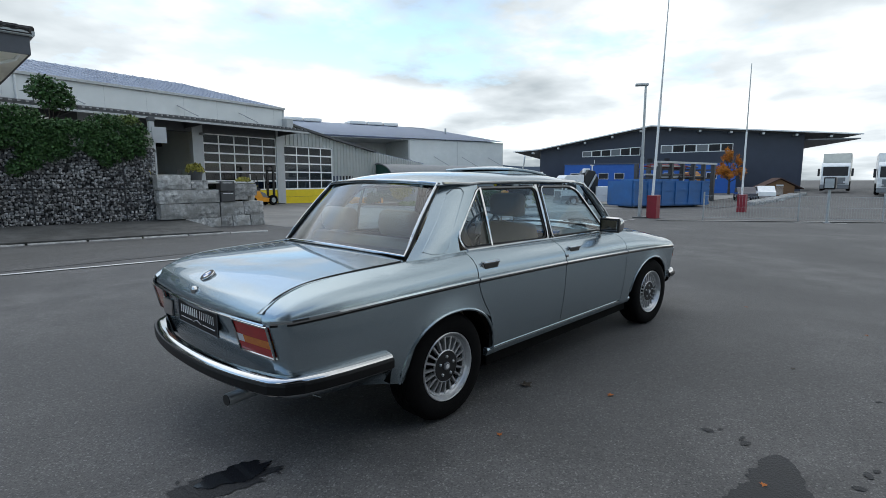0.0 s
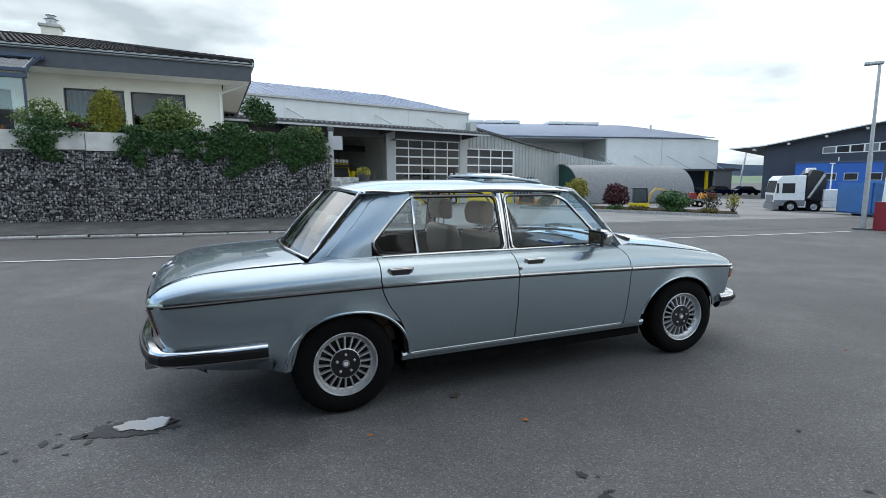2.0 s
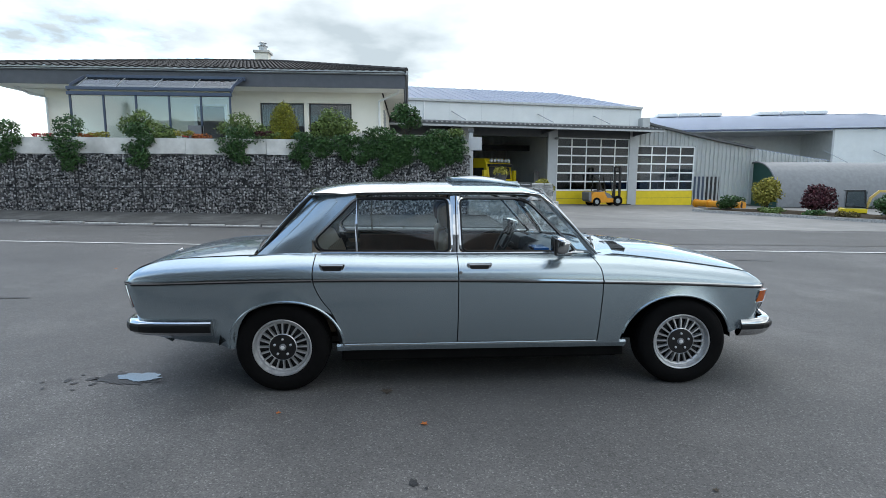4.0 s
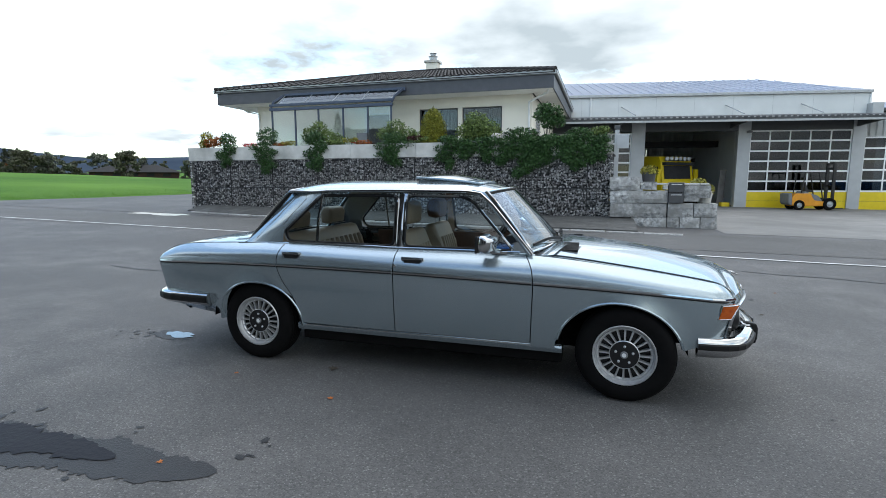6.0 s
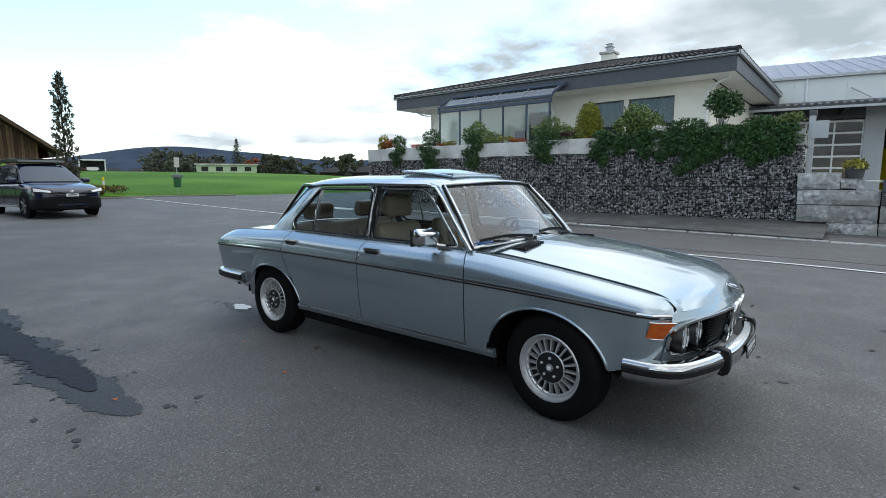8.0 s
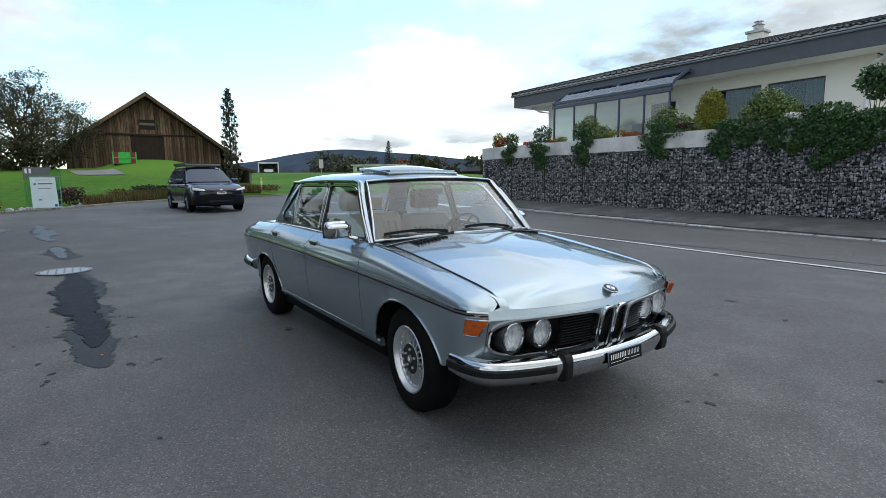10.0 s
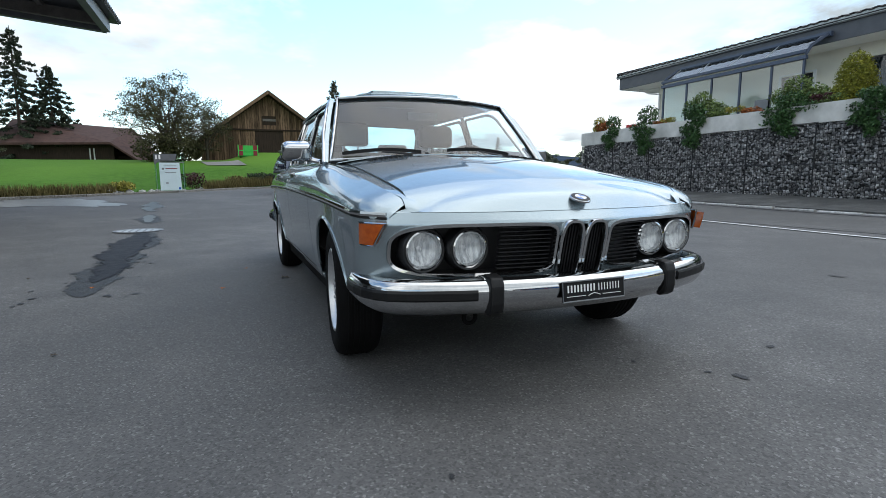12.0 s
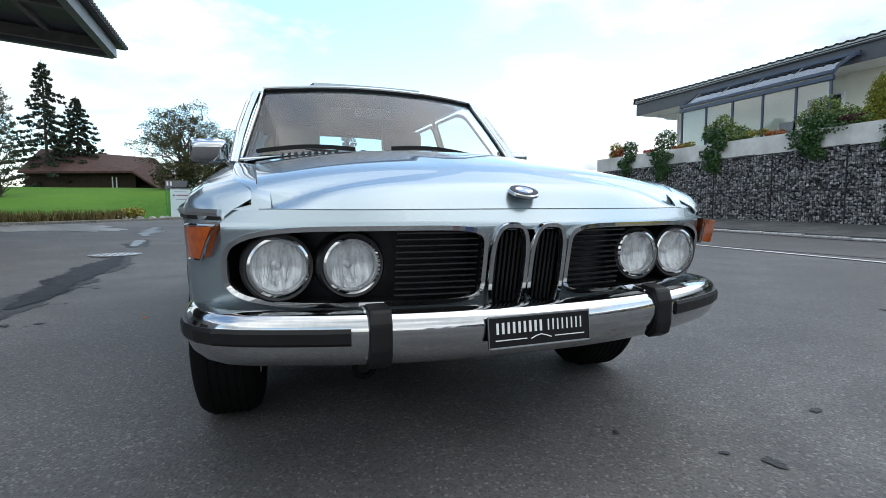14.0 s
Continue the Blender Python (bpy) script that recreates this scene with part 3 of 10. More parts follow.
def side_y(x, z):
    """Half-width of the body at a station and height."""
    w, zc, ze = car_w(x), CAR_ZC(x), CAR_ZR(x)
    if z <= zc:
        t = (zc - z) / 0.47
        y = w - 0.045 * t**2.0 - 0.004 * t
        for hx in (-1.396, 1.396):      # flared wheel-arch lips
            q = math.hypot(x - hx, z - 0.31)
            if 0.33 < q < 0.44:
                y += 0.016 * (1 - (q - 0.33) / 0.11) ** 1.5
        if x < -1.75:
            y -= 1.1 * max(0.0, 0.42 - z) * min(1.0, (-1.75 - x) / 0.15)
        return y
    t = (z - zc) / max(ze - zc, 0.02)
    draw = min(0.116, max(0.004, w - 0.012 - RIDGE_Y(x) - 0.015))
    return w - 0.012 * t - draw * max(0.0, t) ** 3.2


def arch_z(x, hx):
    """Height of the wheel opening's edge over x, flattened on top and drawn out to its ends."""
    c, rl, rr_, p, h = (-1.365, 0.385, 0.385, 2.2, 0.332) if hx < 0 else (1.35, 0.39, 0.40, 2.0, 0.348)
    d = (x - c) / (rr_ if x > c else rl)
    return 0.0 if abs(d) >= 1 else 0.31 + h * (1 - abs(d) ** p) ** 0.5


def side_bottom(x):
    z = 0.31 + 0.10 * min(1.0, max(0.0, (-1.95 - x) / 0.45)) ** 1.5
    if x > 1.6:
        z = 0.33 + 0.12 * min(1.0, (x - 1.6) / 0.4)
    return max(z, arch_z(x, -1.396), arch_z(x, 1.396))


def skin(name, xa, xb, nu, sign, parent, zlo=side_bottom, zhi=None, nv=16, material=PAINT):
    """A body side panel between two shut lines xa(z), xb(z)."""
    zhi = zhi or CAR_ZR

    def fn(u, v):
        xm = lerp(xa(0.6), xb(0.6), u)
        lo, hi = zlo(xm), zhi(xm)
        zc = CAR_ZC(xm)
        z = lerp(lo, hi, v)
        x = lerp(xa(z), xb(z), u)
        return Vector((x + end_lean(x, z), sign * side_y(x, z), z))
    return part(name, grid(fn, nu, nv, -0.004 if sign > 0 else 0.004), material, parent, smooth=True)


rear_gap = curve([0.30, 0.42, 0.56, 0.66, 0.78, 0.95], [-0.985, -1.0, -1.055, -1.125, -1.172, -1.165])
mid_gap = curve([0.3, 0.6, 0.95], [-0.202, -0.198, -0.200])
front_gap = curve([0.3, 0.6, 0.75, 0.86, 0.93], [0.788, 0.800, 0.803, 0.785, 0.735])
GAP = 0.0035


def off(f, d):
    return lambda z: f(z) + d


def above(bm, z):
    """Cuts away all that lies below a level."""
    bmesh.ops.bisect_plane(bm, geom=bm.verts[:] + bm.edges[:] + bm.faces[:], plane_co=(0, 0, z), plane_no=(0, 0, 1), clear_inner=True)
    return bm


def const(c):
    return lambda z: c


car = thing("saloon_car", "silver-blue metallic classic four-door saloon car with chrome trim", "car")
for sg in (-1, 1):
    skin("rear_fender", const(XT), off(rear_gap, -GAP), 64, sg, car)
    rd = skin("rear_door", off(rear_gap, GAP), off(mid_gap, -GAP), 26, sg, car, zlo=const(0.335))
    fd = skin("front_door", off(mid_gap, GAP), off(front_gap, -GAP), 26, sg, car, zlo=const(0.335))
    skin("front_fender", off(front_gap, GAP), const(XF), 64, sg, car)
    # dark rebate behind the shut lines
    for f in (rear_gap, mid_gap, front_gap):
        part("door_seal", grid(lambda u, v: Vector((f(lerp(0.34, 0.92, v)) + (u - 0.5) * 0.05, sg * (side_y(f(lerp(0.34, 0.92, v)), lerp(0.34, 0.92, v)) - 0.012), lerp(0.34, 0.92, v))), 2, 14, 0.002), RUBBER, car)
    # sill with its bright strip
    part("sill", sweep([(x, sg * (side_y(x, 0.33) - 0.022), 0.30) for x in np.linspace(-1.03, 1.0, 14)], [(-0.03, -0.022), (-0.004, -0.024), (0.010, 0.004), (0.012, 0.012), (0.006, 0.026), (-0.02, 0.033)]), PAINT, car, smooth=False)
    part("sill_strip", sweep([(x, sg * (side_y(x, 0.33) - 0.010), 0.317) for x in np.linspace(-1.0, 0.96, 14)], [(-0.004, -0.003), (0.003, -0.003), (0.003, 0.003), (-0.004, 0.003)]), CHROME, car)
    # crease trim strip, split at the shut lines; black line below bright line stands for its shadow
    for a, b in ((XT + 0.012, rear_gap(0.78) - 0.006), (rear_gap(0.78) + 0.006, mid_gap(0.78) - 0.006), (mid_gap(0.78) + 0.006, front_gap(0.75) - 0.006), (front_gap(0.75) + 0.006, 2.026)):
        path = [(x + end_lean(x, CAR_ZC(x)), sg * (car_w(x) + 0.002), CAR_ZC(x) + 0.004) for x in np.linspace(a, b, 18)]
        part("side_trim", sweep(path, [(-0.007, -0.008), (0.006, -0.008), (0.008, 0.0), (0.006, 0.009), (-0.007, 0.009)]), CHROME, car)
        part("trim_shadow_strip", sweep([(p[0], p[1] - sg * 0.001, p[2] - 0.0125) for p in path], [(-0.006, -0.005), (0.005, -0.005), (0.005, 0.005), (-0.006, 0.005)]), RUBBER, car)
    # bright lips round the wheel openings
    for hx, nm in ((-1.396, "rear_arch_lip"), (1.396, "front_arch_lip")):
        xs = [(-1.365 if hx < 0 else 1.354) + 0.386 * math.copysign(abs(math.sin(q)) ** 0.8, math.sin(q)) for q in np.linspace(-1.56, 1.56, 44)]
        pts = [(x, sg * (side_y(x, max(arch_z(x, hx), side_bottom(x))) - 0.002), max(arch_z(x, hx), 0.31)) for x in xs]
        part(nm, sweep(pts, circle(0.009, 6)), PAINT, car, smooth=True)
        part("wheel_well", above(move(lathe([(0.405, -0.10), (0.40, 0.18), (0.02, 0.2)], 36), Matrix.Translation((hx - 0.02, sg * 0.70, 0.30)) @ Matrix.Diagonal((1, -sg, 1, 1))), 0.33), DARKUNDER, car)

# the floor pan hides the sky beneath
part("floor_pan", box(-1.0, 0.98, -0.72, 0.72, 0.175, 0.3, 0.02), DARKUNDER, car)
part("axle_tray", box(0.98, 1.72, -0.52, 0.52, 0.24, 0.34, 0.02), DARKUNDER, car)
part("rear_tray", box(-1.75, -1.0, -0.52, 0.52, 0.24, 0.34, 0.02), DARKUNDER, car)
part("boot_floor", box(-2.3, -1.75, -0.62, 0.62, 0.35, 0.44, 0.02), DARKUNDER, car)
for sg in (-1, 1):
    part("inner_sill", box(-1.0, 1.0, sg * 0.70 - 0.07, sg * 0.70 + 0.07, 0.2, 0.32, 0.01), DARKUNDER, car)


# ---- bonnet, boot lid, panels at the ends ----
def top_z(x, y):
    yr = RIDGE_Y(max(min(x, XN), XT))
    t = min(abs(y) / yr, 1.2)
    return lerp(CAR_ZM(x), CAR_ZR(max(min(x, XN), XT)), t**2.3)


def nose_x(y, z=0.72):
    return 2.203 - 0.170 * (abs(y) / 0.757) ** 2.2 - max(0.0, 0.67 - z) * 0.22 - max(0.0, z - 0.67) * 0.6


def tail_x(y, z=0.757):
    return -2.475 + 0.05 * (abs(y) / 0.72) ** 2.0 + max(0.0, 0.757 - z) * 0.24 + max(0.0, z - 0.757) * 0.10


def bonnet_pt(u, v, inset=0.0015):
    y = lerp(-1, 1, v)
    x0 = 1.0 - 0.10 * y * y
    x1 = nose_x(y * 0.668, 0.715)
    w = 1 - (1 - u) ** 1.5
    x = lerp(x0, x1, w)
    yr = RIDGE_Y(min(x, XN)) - inset
    z = top_z(min(x, 2.205), y * yr)
    if w > 0.95:
        k = (w - 0.95) / 0.05
        z = lerp(z, 0.709, k**2)
    z += 0.004 * (1 - abs(y) ** 6) * (1 - w**8)
    # low central swell between two soft creases that run together towards the badge
    half = lerp(0.40, 0.07, w)
    z += 0.0035 * (1 - w**4) * (1 - ease((abs(y) * yr - half) / 0.08 + 0.5))
    return Vector((x, y * yr, z))


bonnet = part("bonnet", grid(bonnet_pt, 60, 56, -0.006), PAINT, car, smooth=True)


def boot_pt(u, v, inset=0.0015):
    y = lerp(-1, 1, v)
    x0 = -1.60 - 0.05 * (1 - y * y)
    if u < 0.82:
        x = lerp(x0, tail_x(y * 0.668, 0.85) + 0.03, u / 0.82)
        yr = RIDGE_Y(max(x, XT)) - inset
        return Vector((x, y * yr, top_z(x, y * yr) + 0.003))
    k = (u - 0.82) / 0.18
    yr = RIDGE_Y(XT) - inset
    xa = tail_x(y * 0.668, 0.85) + 0.03
    za = top_z(xa, y * yr) + 0.003
    zb = 0.757
    z = lerp(za, zb, k)
    x = lerp(xa, tail_x(y * yr, z) - 0.003, min(1.0, math.sin(k * math.pi / 2) * 1.0))
    return Vector((x, y * yr, z))


boot = part("boot_lid", grid(boot_pt, 44, 36, 0.012), PAINT, car, smooth=True)
# tops of the fenders between ridge and lids, so that nothing gapes
for sg in (-1, 1):
    edge_v = 0.5 + 0.5 * sg
    # black strips laid along the lids' edges, painting the dark of the shut lines
    part("bonnet_seal", sweep([bonnet_pt(u, edge_v) + Vector((0, sg * 0.001, 0.0)) for u in np.linspace(0.0, 0.985, 40)], [(-0.0025, -0.006), (0.0025, -0.006), (0.0025, 0.0012), (-0.0025, 0.0012)]), RUBBER, car)
    part("boot_seal", sweep([boot_pt(u, edge_v) + Vector((0, sg * 0.001, 0.0)) for u in np.linspace(0.02, 0.80, 30)], [(-0.0022, -0.006), (0.0022, -0.006), (0.0022, 0.0012), (-0.0022, 0.0012)]), RUBBER, car)
    def boot_gut(u, v):
        x = lerp(-1.5, XT + 0.002, u)
        return Vector((x, sg * lerp(RIDGE_Y(x) - 0.03, side_y(x, CAR_ZR(x)), v), CAR_ZR(x) - 0.007 * (1 - v) ** 2))
    part("boot_gutter", grid(boot_gut, 40, 4, 0.002), PAINT, car, smooth=True)

    def bonnet_gut(u, v):
        w = 1 - (1 - u) ** 1.6
        x0 = lerp(0.62, XF, w)
        y = lerp(RIDGE_Y(x0) - 0.03, side_y(x0, CAR_ZR(x0)), v)
        x = x0 + max(0.0, nose_x(y, 0.712) - 0.003 - XF) * ease((w - 0.9) / 0.1)
        return Vector((x, sg * y, CAR_ZR(x0) - 0.004 * (1 - v) ** 2))
    part("bonnet_gutter", grid(bonnet_gut, 48, 6, 0.002), PAINT, car, smooth=True)
# cowl under the windscreen
part("cowl", grid(lambda u, v: Vector((lerp(0.72, 1.02, u) - 0.10 * (2 * v - 1) ** 2, (2 * v - 1) * 0.70, lerp(0.93, 0.965, u) + 0.02 * (1 - (2 * v - 1) ** 2) - 0.004 - 0.03 * abs(2 * v - 1) ** 3)), 6, 24, 0.004), PAINT, car, smooth=True)
for sg in (-1, 1):
    vent = part("cowl_vent", grid(lambda u, v: Vector((lerp(0.965, 1.10, u) - 0.03 * v, sg * lerp(0.30, 0.56, v), top_z(lerp(0.965, 1.10, u), lerp(0.30, 0.56, v)) + 0.012)), 2, 3, 0.003), BLACK, car)
    for k in range(9):
        yk = sg * lerp(0.315, 0.545, k / 8)
        part("vent_fin", box(0.965, 1.075, yk - 0.004, yk + 0.004, top_z(1.0, yk) + 0.004, top_z(1.0, yk) + 0.02), BLACK, vent)


# front panel with the two lamp openings
def front_pt(y, z):
    return Vector((nose_x(y, z), y, z))


def in_opening(y, z):
    c, q = (abs(y) - 0.437) / 0.312, (z - 0.57) / 0.096
    p = 7.0 if c < 0 else 3.4
    return abs(c) ** p + abs(q) ** p < 0.97


bm = bmesh.new()
ys = sorted(set([round(s * v, 4) for s in (-1, 1) for v in [0.01 * k for k in range(76)] + [0.754]]))
zs = [0.42 + 0.0085 * k for k in range(34)] + [0.7125, 0.7165]
vv = {(y, z): bm.verts.new(front_pt(y, z) - Vector((0.11 if z > 0.714 else 0.0, 0, 0.002 if z > 0.714 else 0.0))) for y in ys for z in zs}
for a, b in zip(ys, ys[1:]):
    for c, d in zip(zs, zs[1:]):
        if not in_opening((a + b) / 2, (c + d) / 2) and not (abs((a + b) / 2) < 0.105 and 0.45 < (c + d) / 2 < 0.66):
            bm.faces.new((vv[a, c], vv[b, c], vv[b, d], vv[a, d]))
bmesh.ops.delete(bm, geom=[v for v in bm.verts if not v.link_faces], context="VERTS")
bmesh.ops.solidify(bm, geom=bm.faces[:], thickness=0.006)
nose = part("nose_panel", bm, PAINT, car, smooth=True)
for sg in (-1, 1):
    # rounded ends of the openings are filled by the frame's own flange
    def rr(k, n=64, y0=0.125, y1=0.749, z0=0.474, z1=0.666):
        t = 2 * math.pi * k / n
        c, s = math.cos(t), math.sin(t)
        p = 7.0 if c < 0 else 3.4
        yy = (y0 + y1) / 2 + (y1 - y0) / 2 * math.copysign(abs(c) ** (2 / p), c)
        zz = (z0 + z1) / 2 + (z1 - z0) / 2 * math.copysign(abs(s) ** (2 / p), s)
        return sg * yy, zz
    path = [Vector(front_pt(*rr(k))) + Vector((0.004, 0, 0)) for k in range(64)]
    fr = part("grille_frame", sweep(path, [(-0.006, -0.008), (0.006, -0.008), (0.006, 0.008), (-0.006, 0.008)], True, (1, 0, 0)), CHROME, car, smooth=False)
    # recess box behind, with slats
    back = part("grille_recess", grid(lambda u, v: (lambda q: Vector((nose_x(q[0], q[1]) - 0.10 * v - 0.001, q[0], q[1])))(rr(u * 64)), 64, 2, 0.002, True), BLACK, car)
    part("grille_back", grid(lambda u, v: Vector((nose_x(sg * lerp(0.12, 0.75, u), lerp(0.47, 0.67, v)) - 0.105, sg * lerp(0.12, 0.75, u), lerp(0.47, 0.67, v))), 14, 4, 0.004), BLACK, car)
    for k in range(11):
        zk = lerp(0.492, 0.652, k / 10)
        part("grille_slat", sweep([(nose_x(sg * y, zk) - 0.028, sg * y, zk) for y in np.linspace(0.135, 0.345, 8)], [(-0.016, -0.0015), (0.010, -0.0035), (0.013, 0.0), (0.010, 0.0025), (-0.016, 0.002)]), SLAT, back)
    for yk, rk in ((0.448, 0.071), (0.624, 0.073)):
        xk = 2.096 - 0.024 * (yk > 0.5)
        tilt = Matrix.Translation((xk - 0.012, sg * yk, 0.571)) @ Matrix.Rotation(radians(-sg * 3.0), 4, "Z")
        lamp = part("headlight", move(lathe([(rk + 0.016, -0.06), (rk + 0.016, -0.004), (rk + 0.010, 0.006), (rk + 0.002, 0.004), (rk - 0.002, -0.02)], 40, "x"), tilt), BLACK, car, "round headlight in a black bezel", smooth=True)
        part("rim_ring", move(lathe([(rk + 0.003, 0.0), (rk + 0.002, 0.009), (rk - 0.004, 0.011), (rk - 0.007, 0.004)], 40, "x"), tilt), CHROME, lamp, smooth=True)
        part("reflector_bowl", move(lathe([(rk - 0.006, 0.0), (rk * 0.85, -0.018), (rk * 0.5, -0.034), (rk * 0.18, -0.042), (0.0, -0.03)], 40, "x"), tilt), REFLECTOR, lamp, smooth=True)
        part("lens", move(lathe([(rk - 0.005, 0.005), (rk * 0.7, 0.016), (rk * 0.35, 0.022), (0.0, 0.024)], 40, "x"), tilt), HEADGLASS, lamp, smooth=True).visible_shadow = False
    # kidney half
    def kid(k, n=36, dz=0.0, sc=1.0):
        t = 2 * math.pi * k / n
        yy = 0.057 + 0.050 * sc * math.copysign(abs(math.cos(t)) ** 0.62, math.cos(t))
        zz = 0.548 + 0.121 * (1 - (1 - sc) * 0.4) * math.copysign(abs(math.sin(t)) ** 0.62, math.sin(t))
        return sg * yy, zz
    path = [Vector((nose_x(*kid(k)) + 0.010, *kid(k))) for k in range(36)]
    kd = part("kidney_frame", sweep(path, [(-0.007, -0.026), (0.007, -0.026), (0.009, 0.0), (0.005, 0.008), (-0.005, 0.008), (-0.009, 0.0)], True, (1, 0, 0)), CHROME, car, "chrome kidney-shaped grille surround", smooth=True)
    part("kidney_well", grid(lambda u, v: (lambda q: Vector((nose_x(*q) + 0.015 - 0.09 * v, *q)))(kid(u * 36)), 36, 1, 0.002, True), BLACK, kd)
    part("kidney_back", box(2.095, 2.105, *sorted((sg * 0.005, sg * 0.107)), 0.44, 0.66), BLACK, kd)
    for k in range(6):
        yk = sg * lerp(0.022, 0.088, k / 5)
        part("kidney_bar", sweep([(nose_x(yk, z) - 0.018, yk, z) for z in (0.465, 0.52, 0.58, 0.62, 0.655)], [(-0.012, -0.003), (0.012, -0.002), (0.012, 0.002), (-0.012, 0.003)], up=(0, 1, 0)), RUBBER, kd)
    # amber turn lamp wrapping the corner
    def amber(u, v, out):
        x, z = lerp(1.948, 2.026 - 0.022 * (1 - v), u), lerp(0.594, 0.672, v)
        return Vector((x + end_lean(x, z) + 0.022 * u + 0.010 * (v - 0.5), sg * (side_y(x, z) + out + 0.012 * u), z))
    ind = part("turn_lamp", grid(lambda u, v: amber(u, v, 0.008), 10, 6, 0.03 * -sg), AMBER, car, "ribbed amber corner turn lamp", smooth=True)
    rim = [(0, 0), (0, 0.5), (0, 1), (0.33, 1), (0.66, 1), (1, 1), (1, 0.5), (1, 0), (0.66, 0), (0.33, 0)]
    part("lamp_bezel", sweep([amber(lerp(-0.05, 1.02, u), lerp(-0.05, 1.05, v), 0.004) for u, v in rim], circle(0.0045, 6), True), CHROME, ind)
    # lower apron corner
part("front_apron", grid(lambda u, v: Vector((nose_x(lerp(-0.72, 0.72, u), 0.45) - 0.03 - 0.13 * v, lerp(-0.70, 0.70, u), lerp(0.43, lerp(0.315, 0.40, abs(2 * u - 1) ** 3), v))), 24, 5, 0.004), PAINT, car, smooth=True)
part("tow_eye", move(lathe([(0.030, -0.006), (0.036, 0.0), (0.030, 0.006), (0.020, 0.006), (0.020, -0.006), (0.030, -0.006)], 16, "x"), Matrix.Translation((1.99, -0.40, 0.275))), DARKUNDER, car)


# bumpers: bright bar wrapped round the corners, black rubber strip, over-riders
def bumper_path(front):
    pts = []
    if front:
        for y in np.linspace(-0.70, 0.70, 25):
            pts.append((2.245 - 0.145 * (abs(y) / 0.7) ** 2.2, y))
        wrap = [(2.068, 0.752), (2.03, 0.784), (1.98, 0.806), (1.92, 0.818), (1.82, 0.822)]
    else:
        for y in np.linspace(-0.70, 0.70, 25):
            pts.append((-2.505 + 0.095 * (abs(y) / 0.7) ** 2.4, y))
        wrap = [(-2.37, 0.752), (-2.31, 0.782), (-2.22, 0.803), (-2.1, 0.815), (-1.98, 0.821), (-1.845, 0.825)]
    return [(x, -y) for x, y in reversed(wrap)] + pts + wrap


def bumper(front):
    zc = 0.425 if front else 0.475
    P = bumper_path(front)
    prof = [(-0.02, 0.047), (0.010, 0.046), (0.024, 0.039), (0.033, 0.026), (0.038, 0.010), (0.038, -0.012), (0.034, -0.034), (0.024, -0.056), (0.008, -0.075), (-0.012, -0.086), (-0.03, -0.07), (-0.03, 0.034)]
    out = 1 if front else -1
    prof = [(q[0] * out, q[1] * (1.0 if front else 0.82)) for q in prof]
    b = part("front_bumper" if front else "rear_bumper", sweep([(x, y, zc) for x, y in P], prof), CHROME, car, "polished chrome bumper wrapping the corners", smooth=True)
    lo = [k for k in range(len(P)) if (abs(P[k][1]) > 0.42 if front else True)]
    runs = [[k for k in lo if P[k][1] < 0], [k for k in lo if P[k][1] > 0]] if front else [lo]
    tall = 1.0 if front else 1.35
    for run in runs:
        part("rubber_strip", sweep([(P[k][0], P[k][1], zc) for k in run], [(q * out, w * tall) for q, w in ((0.026, -0.028), (0.038, -0.027), (0.044, -0.020), (0.045, 0.004), (0.041, 0.013), (0.024, 0.015))]), RUBBER, b)
    if front:
        for sg in (-1, 1):
            g = part("over_rider", prism([(2.15, 0.352), (2.215, 0.336), (2.244, 0.352), (2.252, 0.385), (2.252, 0.45), (2.24, 0.482), (2.19, 0.49), (2.12, 0.462), (2.11, 0.40)], sg * 0.412 - 0.027, sg * 0.412 + 0.027, "y", bevel=0.009), RUBBER, b, "black rubber over-rider with a chrome flank", smooth=False)
            part("over_rider_flank", prism([(2.105, 0.37), (2.185, 0.345), (2.215, 0.36), (2.218, 0.43), (2.202, 0.478), (2.155, 0.48), (2.105, 0.45)], sg * 0.412 - 0.033, sg * 0.412 + 0.033, "y", bevel=0.006), CHROME, g)
    return b


bumper(True)
bumper(False)


def plate(m, w, h, parent):
    p = part("number_plate", move(box(-0.004, 0.004, -w / 2, w / 2, -h / 2, h / 2), m), PLATE, parent, "black plate with white bars")
    part("plate_rim", move(sweep([(0.004, -w / 2, -h / 2), (0.004, w / 2, -h / 2), (0.004, w / 2, h / 2), (0.004, -w / 2, h / 2)], circle(0.003, 5), True, (1, 0, 0)), m), GREYPAINT, p)
    # bars where the lettering stands
    # two runs of upright white bars, the first heavier
    for y0, y1, n, fill in ((-0.44, 0.03, 9, 0.42), (0.06, 0.44, 8, 0.26)):
        for k in range(n):
            a = lerp(y0, y1, (k + 0.2) / n) * w
            part("plate_bar", move(box(0.003, 0.0055, a, a + fill * (y1 - y0) / n * w, -h * 0.05, h * 0.31), m), PRINT, p)
    part("plate_line", move(box(0.003, 0.0052, -w * 0.44, -w * 0.14, -h * 0.27, -h * 0.24), m), PRINT, p)
    part("plate_line", move(box(0.003, 0.0052, w * 0.14, w * 0.44, -h * 0.27, -h * 0.24), m), PRINT, p)
    part("plate_mark", move(sweep([(0.005, -w * 0.10, -h * 0.28), (0.005, -w * 0.05, -h * 0.20), (0.005, 0.0, -h * 0.16), (0.005, w * 0.05, -h * 0.21), (0.005, w * 0.10, -h * 0.28)], circle(0.0015, 5), up=(1, 0, 0)), m), PRINT, p)


